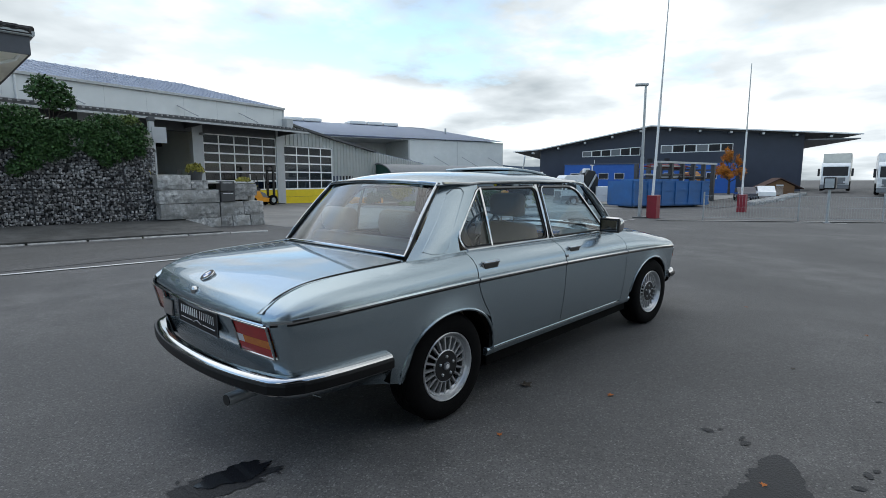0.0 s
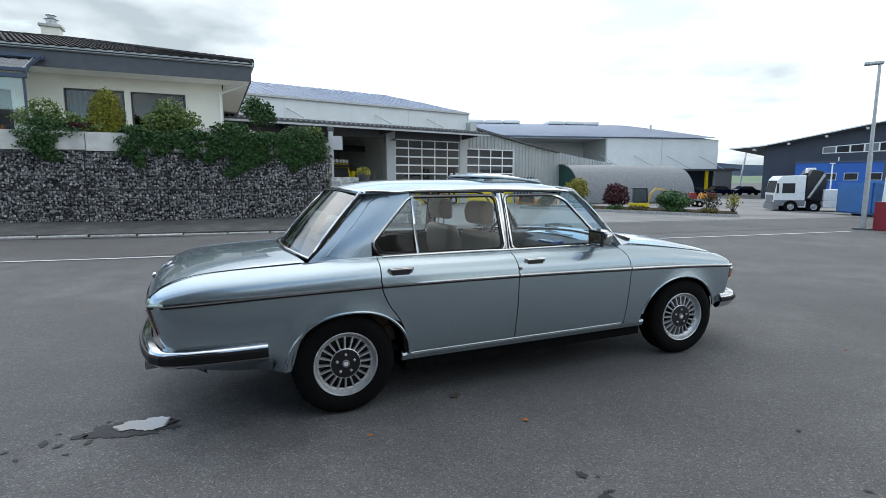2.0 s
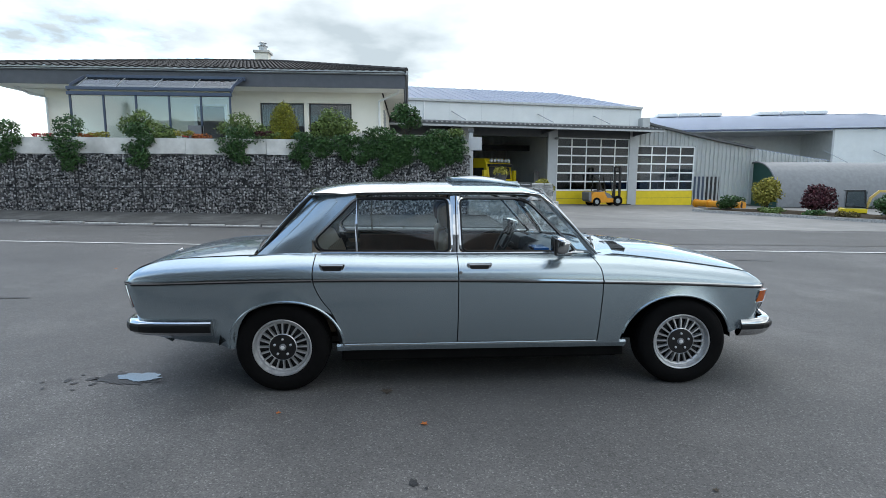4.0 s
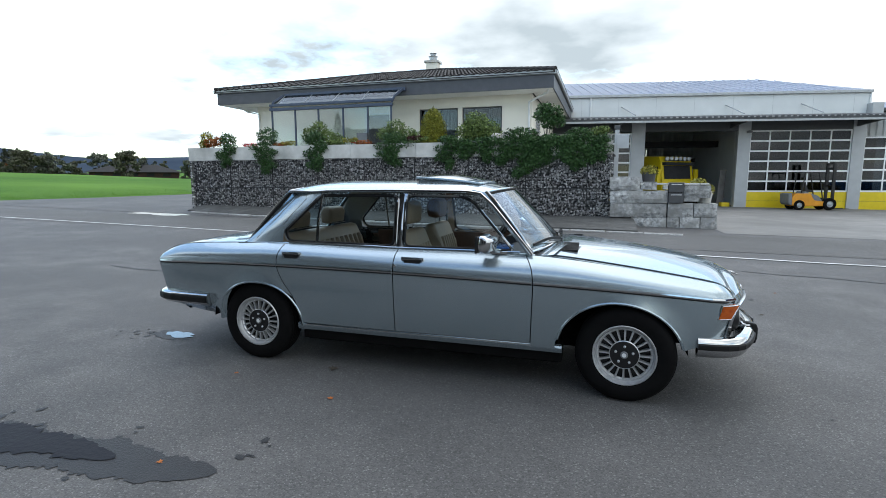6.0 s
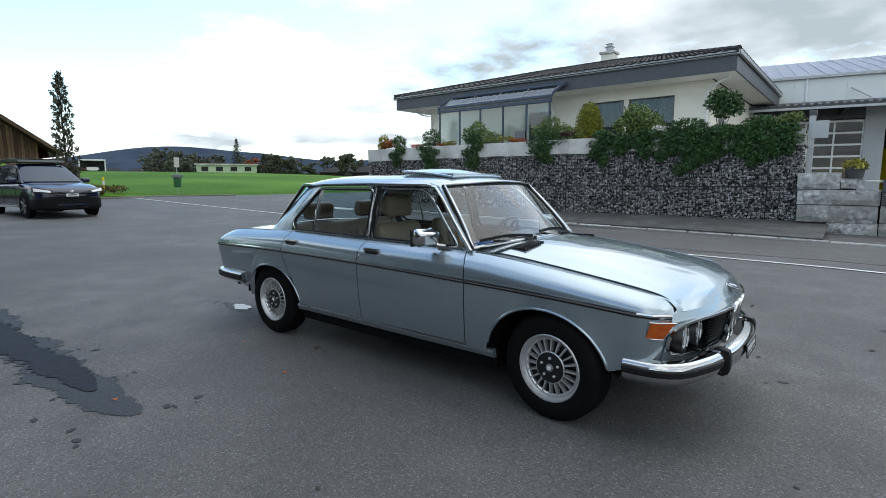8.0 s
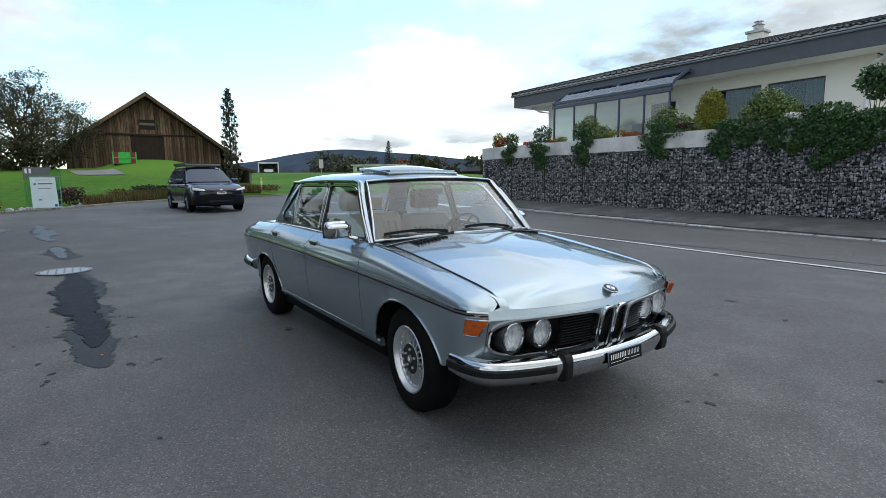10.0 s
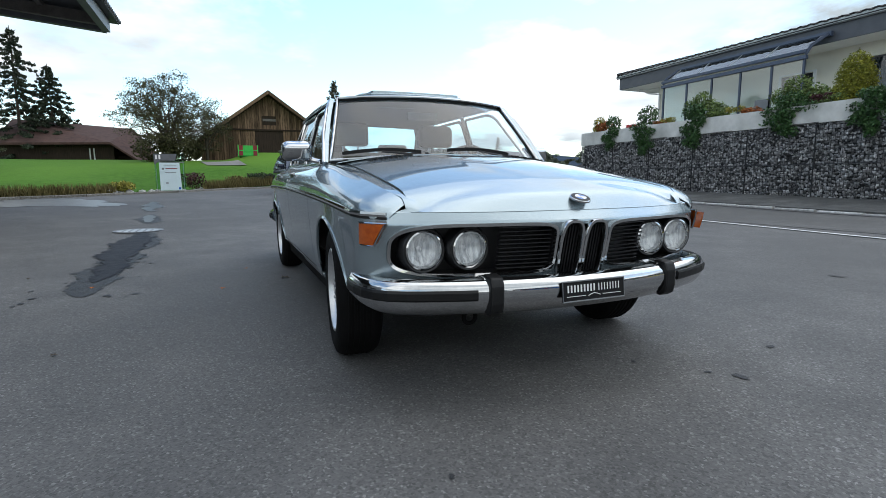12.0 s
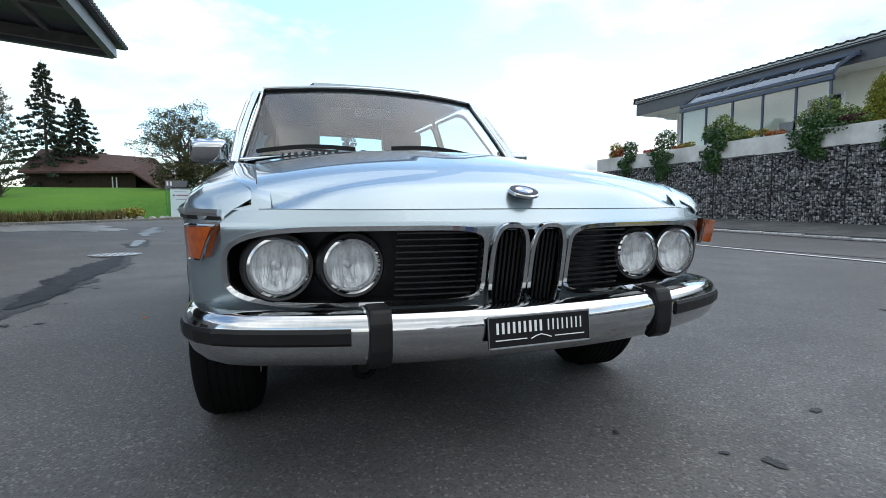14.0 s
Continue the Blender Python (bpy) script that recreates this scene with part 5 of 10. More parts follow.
for sg in (-1, 1):
    y0, y1 = sg * 0.36 - 0.255, sg * 0.36 + 0.255
    st = part("front_seat", cushion([(-0.12, 0.36), (0.42, 0.40), (0.44, 0.54), (0.30, 0.57), (-0.14, 0.50)], y0, y1, 0.04), LEATHER, car, "pleated beige leather front seat", smooth=True)
    part("seat_back", cushion([(-0.16, 0.46), (-0.02, 0.48), (-0.13, 0.86), (-0.20, 1.05), (-0.29, 1.05), (-0.30, 0.86)], y0 + 0.01, y1 - 0.01, 0.045), LEATHER, st, smooth=True)
    for k in range(6):
        yk = lerp(y0 + 0.10, y1 - 0.10, k / 5)
        part("seat_pleat", sweep([(-0.035, yk, 0.56), (-0.10, yk, 0.74), (-0.155, yk, 0.93)], circle(0.022, 6)), LEATHER, st, smooth=True)
    # the left headrest takes the darker leather to stand for its shadow
    hr = part("headrest", cushion([(-0.30, 1.10), (-0.19, 1.09), (-0.185, 1.24), (-0.22, 1.275), (-0.29, 1.27), (-0.32, 1.20)], sg * 0.36 - 0.14, sg * 0.36 + 0.14, 0.04), LEATHER if sg < 0 else LEATHER_DARK, st, smooth=True)
    for d in (-0.06, 0.06):
        part("headrest_post", rod((-0.245, sg * 0.36 + d, 1.0), (-0.245, sg * 0.36 + d, 1.14), 0.006, 8), CHROME, st)
    hr2 = part("rear_headrest", cushion([(-1.37, 1.02), (-1.27, 1.02), (-1.25, 1.15), (-1.30, 1.19), (-1.37, 1.18), (-1.39, 1.10)], sg * 0.32 - 0.15, sg * 0.32 + 0.15, 0.04), LEATHER, car, "beige leather rear headrest", smooth=True)
    part("headrest_strap", sweep([(-1.255, sg * 0.32 + y, 1.03) for y in (-0.13, 0, 0.13)], circle(0.007, 6)), CHROME, hr2)
    part("door_card", box(-1.0, 0.68, sg * 0.70 - 0.012, sg * 0.70 + 0.012, 0.38, 0.93, 0.006), LEATHER_DARK, car)
    part("arm_rest", box(-0.05, 0.35, sg * 0.655 - 0.035, sg * 0.655 + 0.035, 0.66, 0.72, 0.015), LEATHER, car, smooth=True)
    part("arm_rest", box(-0.95, -0.45, sg * 0.655 - 0.035, sg * 0.655 + 0.035, 0.66, 0.72, 0.015), LEATHER, car, smooth=True)
rb = part("rear_bench", cushion([(-1.12, 0.36), (-0.62, 0.40), (-0.60, 0.54), (-0.70, 0.57), (-1.14, 0.50)], -0.66, 0.66, 0.04), LEATHER, car, "pleated beige leather rear bench", smooth=True)
part("bench_back", cushion([(-1.16, 0.46), (-1.03, 0.48), (-1.17, 0.86), (-1.23, 1.0), (-1.34, 1.0), (-1.36, 0.80)], -0.66, 0.66, 0.04), LEATHER, rb, smooth=True)
for k in range(14):
    yk = lerp(-0.58, 0.58, k / 13)
    part("bench_pleat", sweep([(-1.045, yk, 0.56), (-1.12, yk, 0.74), (-1.18, yk, 0.9)], circle(0.024, 6)), LEATHER, rb, smooth=True)
part("parcel_shelf", box(-1.56, -1.28, -0.62, 0.62, 0.925, 0.94), DASH, car)
part("cabin_floor", box(-1.2, 0.95, -0.68, 0.68, 0.31, 0.345), CARPET, car)
part("rear_bulkhead", box(-1.62, -1.60, -0.66, 0.66, 0.3, 0.93), CARPET, car)
part("firewall", box(0.90, 0.92, -0.66, 0.66, 0.3, 0.92), DASH, car)
ds = part("dashboard", prism([(0.90, 0.93), (0.70, 0.935), (0.50, 0.90), (0.46, 0.84), (0.50, 0.68), (0.62, 0.62), (0.90, 0.6)], -0.66, 0.66, "y", bevel=0.012), DASH, car)
part("binnacle", prism([(0.62, 0.92), (0.50, 0.965), (0.44, 0.955), (0.42, 0.85), (0.55, 0.84)], 0.17, 0.55, "y", bevel=0.012), DASH, ds)
part("blue_box", box(0.44, 0.56, -0.34, -0.14, 0.90, 0.925, 0.004), BLUEBADGE, ds)
sw = part("steering_wheel", move(sweep([(0.19 * math.cos(a), 0.19 * math.sin(a), 0) for a in np.linspace(0, 2 * math.pi, 36, endpoint=False)], circle(0.013, 8), True), pose(0.33, 0.36, 0.90, 0, -62, 0)), BLACK, car, "black four-spoke steering wheel", smooth=True)
part("wheel_hub", move(box(-0.06, 0.06, -0.075, 0.075, -0.02, 0.02, 0.015), pose(0.335, 0.36, 0.90, 0, -62, 0)), BLACK, sw)
for a in (0.35, 2.8, 3.6, 5.8):
    part("wheel_spoke", move(rod((0, 0, 0), (0.185 * math.cos(a), 0.185 * math.sin(a), 0), 0.013, 6), pose(0.335, 0.36, 0.90, 0, -62, 0)), BLACK, sw)
part("steering_column", rod((0.34, 0.36, 0.89), (0.62, 0.36, 0.74), 0.03, 10), BLACK, sw)
part("inside_mirror", box(0.40, 0.42, -0.11, 0.11, 1.235, 1.29, 0.006), BLACK, car)
part("centre_console", box(-0.1, 0.55, -0.09, 0.09, 0.34, 0.56, 0.02), DASH, car)


# ---- road, kerbs, lines, damp patches ----
sheet("road", [-60, -40, -30, -24, -20, -16, -12, -8, -4, 0, 2.5, 6, 10, 15, 20, 30, 45], [7.4, 8.6, 9.8, 10.9], ROADASPHALT, 0.006, "lighter grey asphalt road beside the wall", "road")
sheet("yard", [4.5, 8, 12, 16, 20, 25, 30, 40, 60], [11.5, 14, 18, 24, 32, 45, 70], YARD, 0.006, "pale grey workshop yard paving", "yard")
strip("road_line", [(-40, 8.6), (-28.6, 8.3), (-23, 8.0), (-10.3, 7.5), (-4.3, 7.25), (-0.6, 6.8), (5, 6.35), (11.8, 6.15), (17, 6.1)], 0.11, LINEPAINT, 0.012, "worn white road edge line", "road marking")
strip("gutter_seam", [(-30, 12.4), (-12.7, 11.6), (-4, 11.35), (2.2, 10.4)], 0.35, ASPHALT, 0.010, "darker asphalt gutter strip along the kerb", "road")

# low kerb stones before the wall, each its own piece
kerb = thing("kerb", "row of weathered granite kerb stones", "kerb", kind="structure")
KP = [(-14.4, 12.45), (-9.2, 11.75), (-3.9, 11.5), (0.4, 10.85), (3.3, 10.3)]
rng = random.Random(5)
for (x0, y0), (x1, y1) in zip(KP, KP[1:]):
    n = int(math.hypot(x1 - x0, y1 - y0) / 0.9)
    for k in range(n):
        t0, t1 = k / n + 0.006, (k + 1) / n - 0.006
        a, b = Vector((lerp(x0, x1, t0), lerp(y0, y1, t0), 0)), Vector((lerp(x0, x1, t1), lerp(y0, y1, t1), 0))
        z = gh(a.x) + rng.uniform(-0.004, 0.006)
        part("kerb_stone", sweep([a + Vector((0, 0, z)), b + Vector((0, 0, z))], [(-0.07, -0.05), (0.05, -0.05), (0.05, 0.02), (0.03, 0.042), (-0.07, 0.042)]), KERB, kerb)
# sloped asphalt footing between the kerb and the wall
def verge_z(x, v):
    return gh(x) + lerp(0.05, 0.235, v**0.8)


def verge_y(x, v):
    ky = np.interp(x, [p[0] for p in KP], [p[1] for p in KP])
    return lerp(ky + 0.06, 13.42, v)


part("verge", grid(lambda u, v: (lambda x: Vector((x, verge_y(x, v), verge_z(x, v))))(lerp(-14.6, 2.2, u)), 40, 6, 0.03), VERGE, None)
tagged(bpy.data.objects["verge"], "dark asphalt verge rising from kerb to wall", "verge", kind="structure")

# kerb at the eastern fence
strip("east_kerb", [(17.2, 5.2), (19.5, 3.0), (23.2, -1.2), (28, -6.5)], 0.22, KERB, 0.03, "pale concrete kerb under the mesh fence", "kerb")
strip("east_kerb_base", [(17.4, 5.4), (19.7, 3.2), (23.4, -1.0), (28.2, -6.3)], 0.5, ASPHALT, 0.018, "dark asphalt strip behind the kerb", "kerb")
strip("east_line", [(20.2, 1.2), (21.4, -0.3)], 0.1, LINEPAINT, 0.012, "short worn white parking line", "road marking")


def blot(name, cx, cy, rx, ry, rot, material, lift, label, seed, rough=0.28, n=72, category="puddle"):
    """A ragged wet patch lying on the asphalt."""
    vs, c, s = [(cx, cy, gh(cx, cy) + lift)], math.cos(radians(rot)), math.sin(radians(rot))
    for k in range(n):
        a = 2 * math.pi * k / n
        q = 1 + rough * (noise.noise((2.2 * math.cos(a) + seed, 2.2 * math.sin(a), seed * 1.7)) + 0.55 * noise.noise((7 * math.cos(a), 7 * math.sin(a) + seed, 3.1)) + 0.3 * noise.noise((19 * math.cos(a), 19 * math.sin(a), seed)))
        x, y = rx * q * math.cos(a), ry * q * math.sin(a)
        vs.append((cx + x * c - y * s, cy + x * s + y * c, gh(cx + x * c - y * s) + lift))
    ob = raw(name, vs, [(0, k + 1, (k + 1) % n + 1) for k in range(n)], material)
    return tagged(ob, label, category)


def streak(name, x0, x1, yc, wide, material, lift, label, seed, rough=0.5, category="puddle"):
    """A long ragged patch of wet lying along x, pinched and frayed by chance."""
    n, vs, fs = 320, [], []
    for k in range(n + 1):
        t = k / n
        x = lerp(x0, x1, t)
        taper = (math.sin(math.pi * t) ** 0.45) * wide

        def edge(s):
            q = 1 + rough * (noise.noise((x * 1.1 + seed, s * 3.1, seed)) * 1.5 + 0.7 * noise.noise((x * 4.3, s * 5 + seed, 1.7)) + 0.6 * noise.noise((x * 14, s * 7, seed)) + 0.5 * noise.noise((x * 37, s * 9, seed)))
            return yc(x) + s * taper * max(q, 0.05)
        for y in (edge(-1), edge(1)):
            vs.append((x, y, gh(x, y) + lift))
        if k:
            fs.append((2 * k - 2, 2 * k, 2 * k + 1, 2 * k - 1))
    return tagged(raw(name, vs, fs, material), label, category)


def trail(x):
    return -2.36 + 0.045 * (x + 2.0) if x > -6.5 else -2.56 + 0.1 * (x + 6.5)


streak("damp_patch", -6.1, -0.55, trail, 0.225, DAMP, 0.004, "dark damp asphalt round a puddle", 1.3, 0.55)
streak("puddle", -5.7, -1.15, lambda x: trail(x) - 0.02, 0.185, SHALLOW, 0.008, "long shallow puddle on the asphalt", 4.2, 0.55)
streak("damp_patch", -9.3, -7.0, trail, 0.20, DAMP, 0.004, "dark damp asphalt round a small puddle", 2.3, 0.7)
streak("puddle", -9.0, -7.3, trail, 0.12, WETSHEEN, 0.008, "small puddle beyond the drain cover", 7.1, 0.7)
streak("puddle", -14.6, -10.2, trail, 0.17, WETSHEEN, 0.008, "thin trail of rain water", 9.4, 0.9)
r_ = random.Random(77)
for k in range(34):
    x = r_.uniform(-1.6, -0.2) if k < 16 else r_.uniform(-6.0, -1.0)
    y = trail(x) + r_.choice((-1, 1)) * r_.uniform(0.12, 0.42)
    rr_ = r_.uniform(0.012, 0.035)
    blot("drip_mark", x, y, rr_, rr_ * 0.6, r_.uniform(0, 180), DAMP, 0.0045, "small dark drip mark", 30.0 + k, 0.5, 16, "stain")
blot("puddle", -15.5, -6.3, 2.6, 1.5, 35, WETSHEEN, 0.008, "broad puddle near the grass edge", 5.5, 0.5)
blot("puddle", -14.8, 13.9 - 2.6, 1.7, 0.5, -10, WATER, 0.010, "puddle at the wall's far corner", 3.5, 0.4)
blot("damp_patch", -2.58, -0.51, 0.25, 0.10, -14, DAMP, 0.004, "damp patch under the exhaust", 8.8, 0.38, 120)
# plain water, pale only by the sky it reflects
blot("foam_patch", -2.5, -0.50, 0.16, 0.085, -15, WATER, 0.008, "puddle behind the wheel that mirrors the pale sky", 6.1, 0.35)
for k, (x, y, r) in enumerate([(-2.84, -0.50, 0.045), (-2.92, -0.58, 0.03), (-2.78, -0.60, 0.03), (-3.0, -0.52, 0.035), (-3.08, -0.66, 0.022), (-2.86, -0.70, 0.02), (-2.95, -0.42, 0.018), (-3.16, -0.55, 0.02), (-2.72, -0.36, 0.016), (-2.36, -0.62, 0.014)]):
    blot("drip_mark", x, y, r, r * 0.5, 30 * k, DAMP, 0.004, "small dark drip mark", 2.0 + k, 0.6, 24, "stain")
for k, (x, y, r) in enumerate([(2.41, 0.66, 0.035), (2.32, 0.58, 0.018), (2.2, 1.15, 0.028), (2.09, 0.38, 0.016), (1.2, 3.4, 0.06), (3.0, 2.7, 0.05), (0.6, -2.6, 0.02), (2.6, -0.75, 0.015)]):
    blot("oil_spot", x, y, r, r * 0.55, 50 * k, DAMP, 0.004, "small dark oil spot", 12.0 + k, 0.5, 24, "stain")
for k, pts in enumerate([[(3.4, 4.9), (3.9, 4.75), (4.5, 4.72), (5.2, 4.5)], [(5.6, 5.0), (6.3, 4.9)], [(-6.5, 2.2), (-5.8, 2.1), (-5.1, 2.15)]]):
    strip("crack_seal", pts, 0.05, DAMP, 0.005, "dark bitumen seam in the asphalt", "stain", kind="", step=0.12)

# manhole cover
mc = thing("manhole_cover", "round iron drain cover set in the asphalt", "drain cover", pose(-5.78, -2.62, gh(-5.78) + 0.004))
part("cover_frame", lathe([(0.36, 0.0), (0.36, 0.008), (0.31, 0.008), (0.31, 0.0)], 40, "z"), GREYPAINT, mc)
part("cover_disc", lathe([(0.305, 0.0), (0.305, 0.006), (0.0, 0.006)], 40, "z"), GALV, mc)
for k in range(5):
    part("cover_rib", box(-0.24, 0.24, -0.2 + k * 0.1 - 0.012, -0.2 + k * 0.1 + 0.012, 0.006, 0.011), GREYPAINT, mc)

# fallen leaves
def fallen(x, y, s, a, m):
    pts = [(0, -1), (0.35, -0.45), (0.9, -0.5), (0.5, 0.1), (0.7, 0.7), (0.15, 0.5), (0, 1.1), (-0.2, 0.5), (-0.75, 0.6), (-0.5, 0.05), (-0.95, -0.4), (-0.3, -0.45)]
    bm = bmesh.new()
    c = bm.verts.new((0, 0, 0.01))
    vs = [bm.verts.new((p[0] * s, p[1] * s, 0.004 + 0.018 * abs(p[0]) * (s / 0.05))) for p in pts]
    for i in range(len(vs)):
        bm.faces.new((c, vs[i], vs[(i + 1) % len(vs)]))
    ob = part("fallen_leaf", move(bm, pose(x, y, gh(x), 0, 0, a)), m)
    tagged(ob, "dry brown fallen leaf on the asphalt", "leaf", "fallen leaves")


for k, (x, y, s) in enumerate([(-0.69, -0.86, 0.05), (-0.45, -1.35, 0.025), (-1.35, -1.15, 0.02), (0.9, -2.1, 0.018), (-0.9, -2.3, 0.02), (0.2, -3.0, 0.02), (2.9, 1.9, 0.03), (3.4, 3.2, 0.025), (2.75, -1.35, 0.02), (1.9, 3.0, 0.03), (-3.4, 3.0, 0.03), (-5.2, 4.2, 0.03), (-1.6, -2.9, 0.02), (2.3, -2.4, 0.02)]):
    fallen(x, y, s, k * 67, LEAF_RUST if k % 3 else BARK)

# ---- gabion wall with its planter ----
GW0, GW1, GY = -15.25, 1.55, 13.42


def gface(x):
    return GY - 0.012 * (x + 7)


gab = thing("gabion_wall", "gabion wall of grey broken stone in steel wire baskets", "wall", kind="structure")
# near-black filler: its colour stands in for shade between the stones
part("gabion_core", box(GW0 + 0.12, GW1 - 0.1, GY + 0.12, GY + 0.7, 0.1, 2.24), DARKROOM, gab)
# steel wire skin
bm = bmesh.new()
for k in range(int((GW1 - GW0) / 0.1) + 1):
    x = GW0 + k * 0.1
    heavy = k % 20 == 0
    r = 0.013 if heavy else 0.0036
    box(x - r, x + r, gface(x) - 0.008 - r, gface(x) - 0.008 + r, 0.14 + gh(x) * 0.5, 2.24, bm=bm)
for k in range(22):
    z = 0.17 + k * 0.1
    r = 0.013 if k in (0, 10, 21) else 0.0036
    for j in range(8):
        xa, xb = lerp(GW0, GW1, j / 8), lerp(GW0, GW1, (j + 1) / 8)
        bmv = [bm.verts.new(c) for c in ((xa, gface(xa) - 0.012 - r, z - r), (xb, gface(xb) - 0.012 - r, z - r), (xb, gface(xb) - 0.012 + r, z + r), (xa, gface(xa) - 0.012 + r, z + r))]
        bm.faces.new(bmv)
part("wire_mesh", bm, WIRE, gab, "dark steel wire mesh")
# stones: a shared set of broken shapes
stone_me = []
rs_ = random.Random(3)
for k in range(10):
    bm = bmesh.new()
    bmesh.ops.create_icosphere(bm, subdivisions=1, radius=1.0)
    for v in bm.verts:
        v.co *= rs_.uniform(0.58, 1.22)
        v.co.y *= 0.8
    me = bpy.data.meshes.new("stone")
    bm.to_mesh(me)
    bm.free()
    me.materials.append(STONE)
    stone_me.append(me)
SV = [np.array([v.co[:] for v in me.vertices]) for me in stone_me]
SF = [np.array([p.vertices[:] for p in me.polygons]) for me in stone_me]
allv, allf, nv_, n_single = [], [], 0, 0
row = 0
z = 0.20
while z < 2.22:
    h = rs_.uniform(0.055, 0.07)
    x = GW0 + 0.04
    while x < GW1 - 0.02:
        w = rs_.uniform(0.045, 0.115)
        k = rs_.randrange(10)
        m = Matrix.LocRotScale((x + w / 2, gface(x) + 0.035 + rs_.uniform(-0.012, 0.03), z + rs_.uniform(-0.022, 0.022) + gh(x) * 0.3 * (1 - z / 2.3)), Euler((rs_.uniform(0, 6.3), rs_.uniform(-0.9, 0.9), rs_.uniform(0, 6.3))), (w * 0.6, 0.05, h * 0.66))
        if -3.4 < x < 1.2 and 0.5 < z < 1.3 and n_single < 300 and rs_.random() < 0.9:
            ob = new("stone", stone_me[k])
            ob.parent, ob.matrix_basis = gab, m
            n_single += 1
        else:
            a = np.array(m)
            allv.append(SV[k] @ a[:3, :3].T + a[:3, 3])
            allf.append(SF[k] + nv_)
            nv_ += len(SV[k])
        x += w * 0.93
    z += h * 0.93
# the western end face
for z in np.arange(0.4, 2.2, 0.09):
    for y in np.arange(GY + 0.08, GY + 6.0, 0.11):
        k = rs_.randrange(10)
        m = Matrix.LocRotScale((GW0 + 0.05 + rs_.uniform(-0.015, 0.015), y, z), Euler((rs_.uniform(0, 6), rs_.uniform(-1, 1), rs_.uniform(0, 6))), (0.05, 0.062, 0.055))
        a = np.array(m)
        allv.append(SV[k] @ a[:3, :3].T + a[:3, 3])
        allf.append(SF[k] + nv_)
        nv_ += len(SV[k])
raw("stone_fill", np.concatenate(allv), np.concatenate(allf).tolist(), STONE, gab, "broken grey and white stones", kind="stuff")
# same near-black filler for the shaded gaps of the end face
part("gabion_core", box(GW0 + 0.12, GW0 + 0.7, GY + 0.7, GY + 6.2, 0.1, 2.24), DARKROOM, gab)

# concrete planter troughs on top
pl = thing("planter_parapet", "long weathered concrete planter trough on the wall", "planter", kind="structure")
TR = [(-15.3, -13.0, 2.78), (-12.98, -10.4, 2.78), (-10.38, -7.8, 2.77), (-7.78, -5.2, 2.76), (-5.18, -2.6, 2.76), (-2.58, -0.5, 2.74), (-0.48, 1.52, 2.70)]
for x0, x1, zt in TR:
    yb = gface((x0 + x1) / 2)
    tr = part("trough", prism([(yb - 0.02, 2.25), (yb + 0.75, 2.25), (yb + 0.75, zt), (yb + 0.67, zt), (yb + 0.67, 2.6), (yb + 0.07, 2.6), (yb + 0.07, zt), (yb - 0.02, zt)], x0, x1, "x"), CONCRETE, pl)
    part("trough_end", box(x0, x0 + 0.06, yb, yb + 0.73, 2.5, zt - 0.01), CONCRETE, tr)
    part("soil", box(x0 + 0.01, x1 - 0.01, yb + 0.07, yb + 0.67, 2.58, 2.67), SOIL, tr)
part("trough", box(-15.32, -14.6, GY + 0.8, GY + 6.2, 2.25, 2.78), CONCRETE, pl)
# terrace slab behind the planter
tagged(part("terrace", box(-15.1, 1.4, GY + 0.76, 17.2, 1.9, 2.3), CONCRETE), "pale concrete terrace before the house", "terrace", kind="structure")
# steel post at the wall's eastern end
pt = thing("gate_post", "grey painted steel post with a plate at the wall's end", "post")
part("post", box(1.56, 1.70, 13.6, 13.78, 1.2, 3.05, 0.01), CLADPOST, pt)
part("post_cap", box(1.54, 1.72, 13.58, 13.8, 3.05, 3.18, 0.02), CANOPYDARK, pt)
part("post_plate", box(1.62, 2.0, 13.58, 13.62, 2.45, 2.9, 0.006), CLADPOST, pt)


def plant(name, blobs, count, size, m, label, category, stems=True, seed=1, base=None):
    t = thing(name, label, category)
    if stems:
        bm = bmesh.new()
        b = blobs[0]
        base = base or (b[0], b[1], 2.6)
        r = random.Random(seed)
        for q in blobs[:6]:
            branch(bm, base, (q[0], q[1], q[2]), 0.012 + 0.01 * q[3], 0.005, 5, 0.05, r)
        part("stem", bm, BARK, t)
    leaves("foliage", blobs, count, size, m, t, seed)
    return t


def hang(x, ztop, zbot, w, seed, count):
    """Ivy that grows in the trough and hangs down over the stones."""
    r = random.Random(seed)
    y = gface(x)
    blobs = [(x, y + 0.12, lerp(ztop, 2.75, 0.4), w * 0.36, 0.26, max(0.12, (ztop - 2.7) * 0.6))]
    n = 9
    for k in range(n):
        t = k / (n - 1)
        ww = w * 0.5 * (1 - 0.5 * t)
        blobs.append((x + r.uniform(-0.6, 0.6) * ww, y - 0.10 + r.uniform(-0.02, 0.03), lerp(2.75, zbot + 0.12, t), ww * r.uniform(0.5, 0.8), 0.10, 0.16))
    plant("ivy", blobs, count, 0.062, LEAF, "dark green ivy hanging over the planter and stones", "ivy", True, seed, (x, y + 0.3, 2.62))


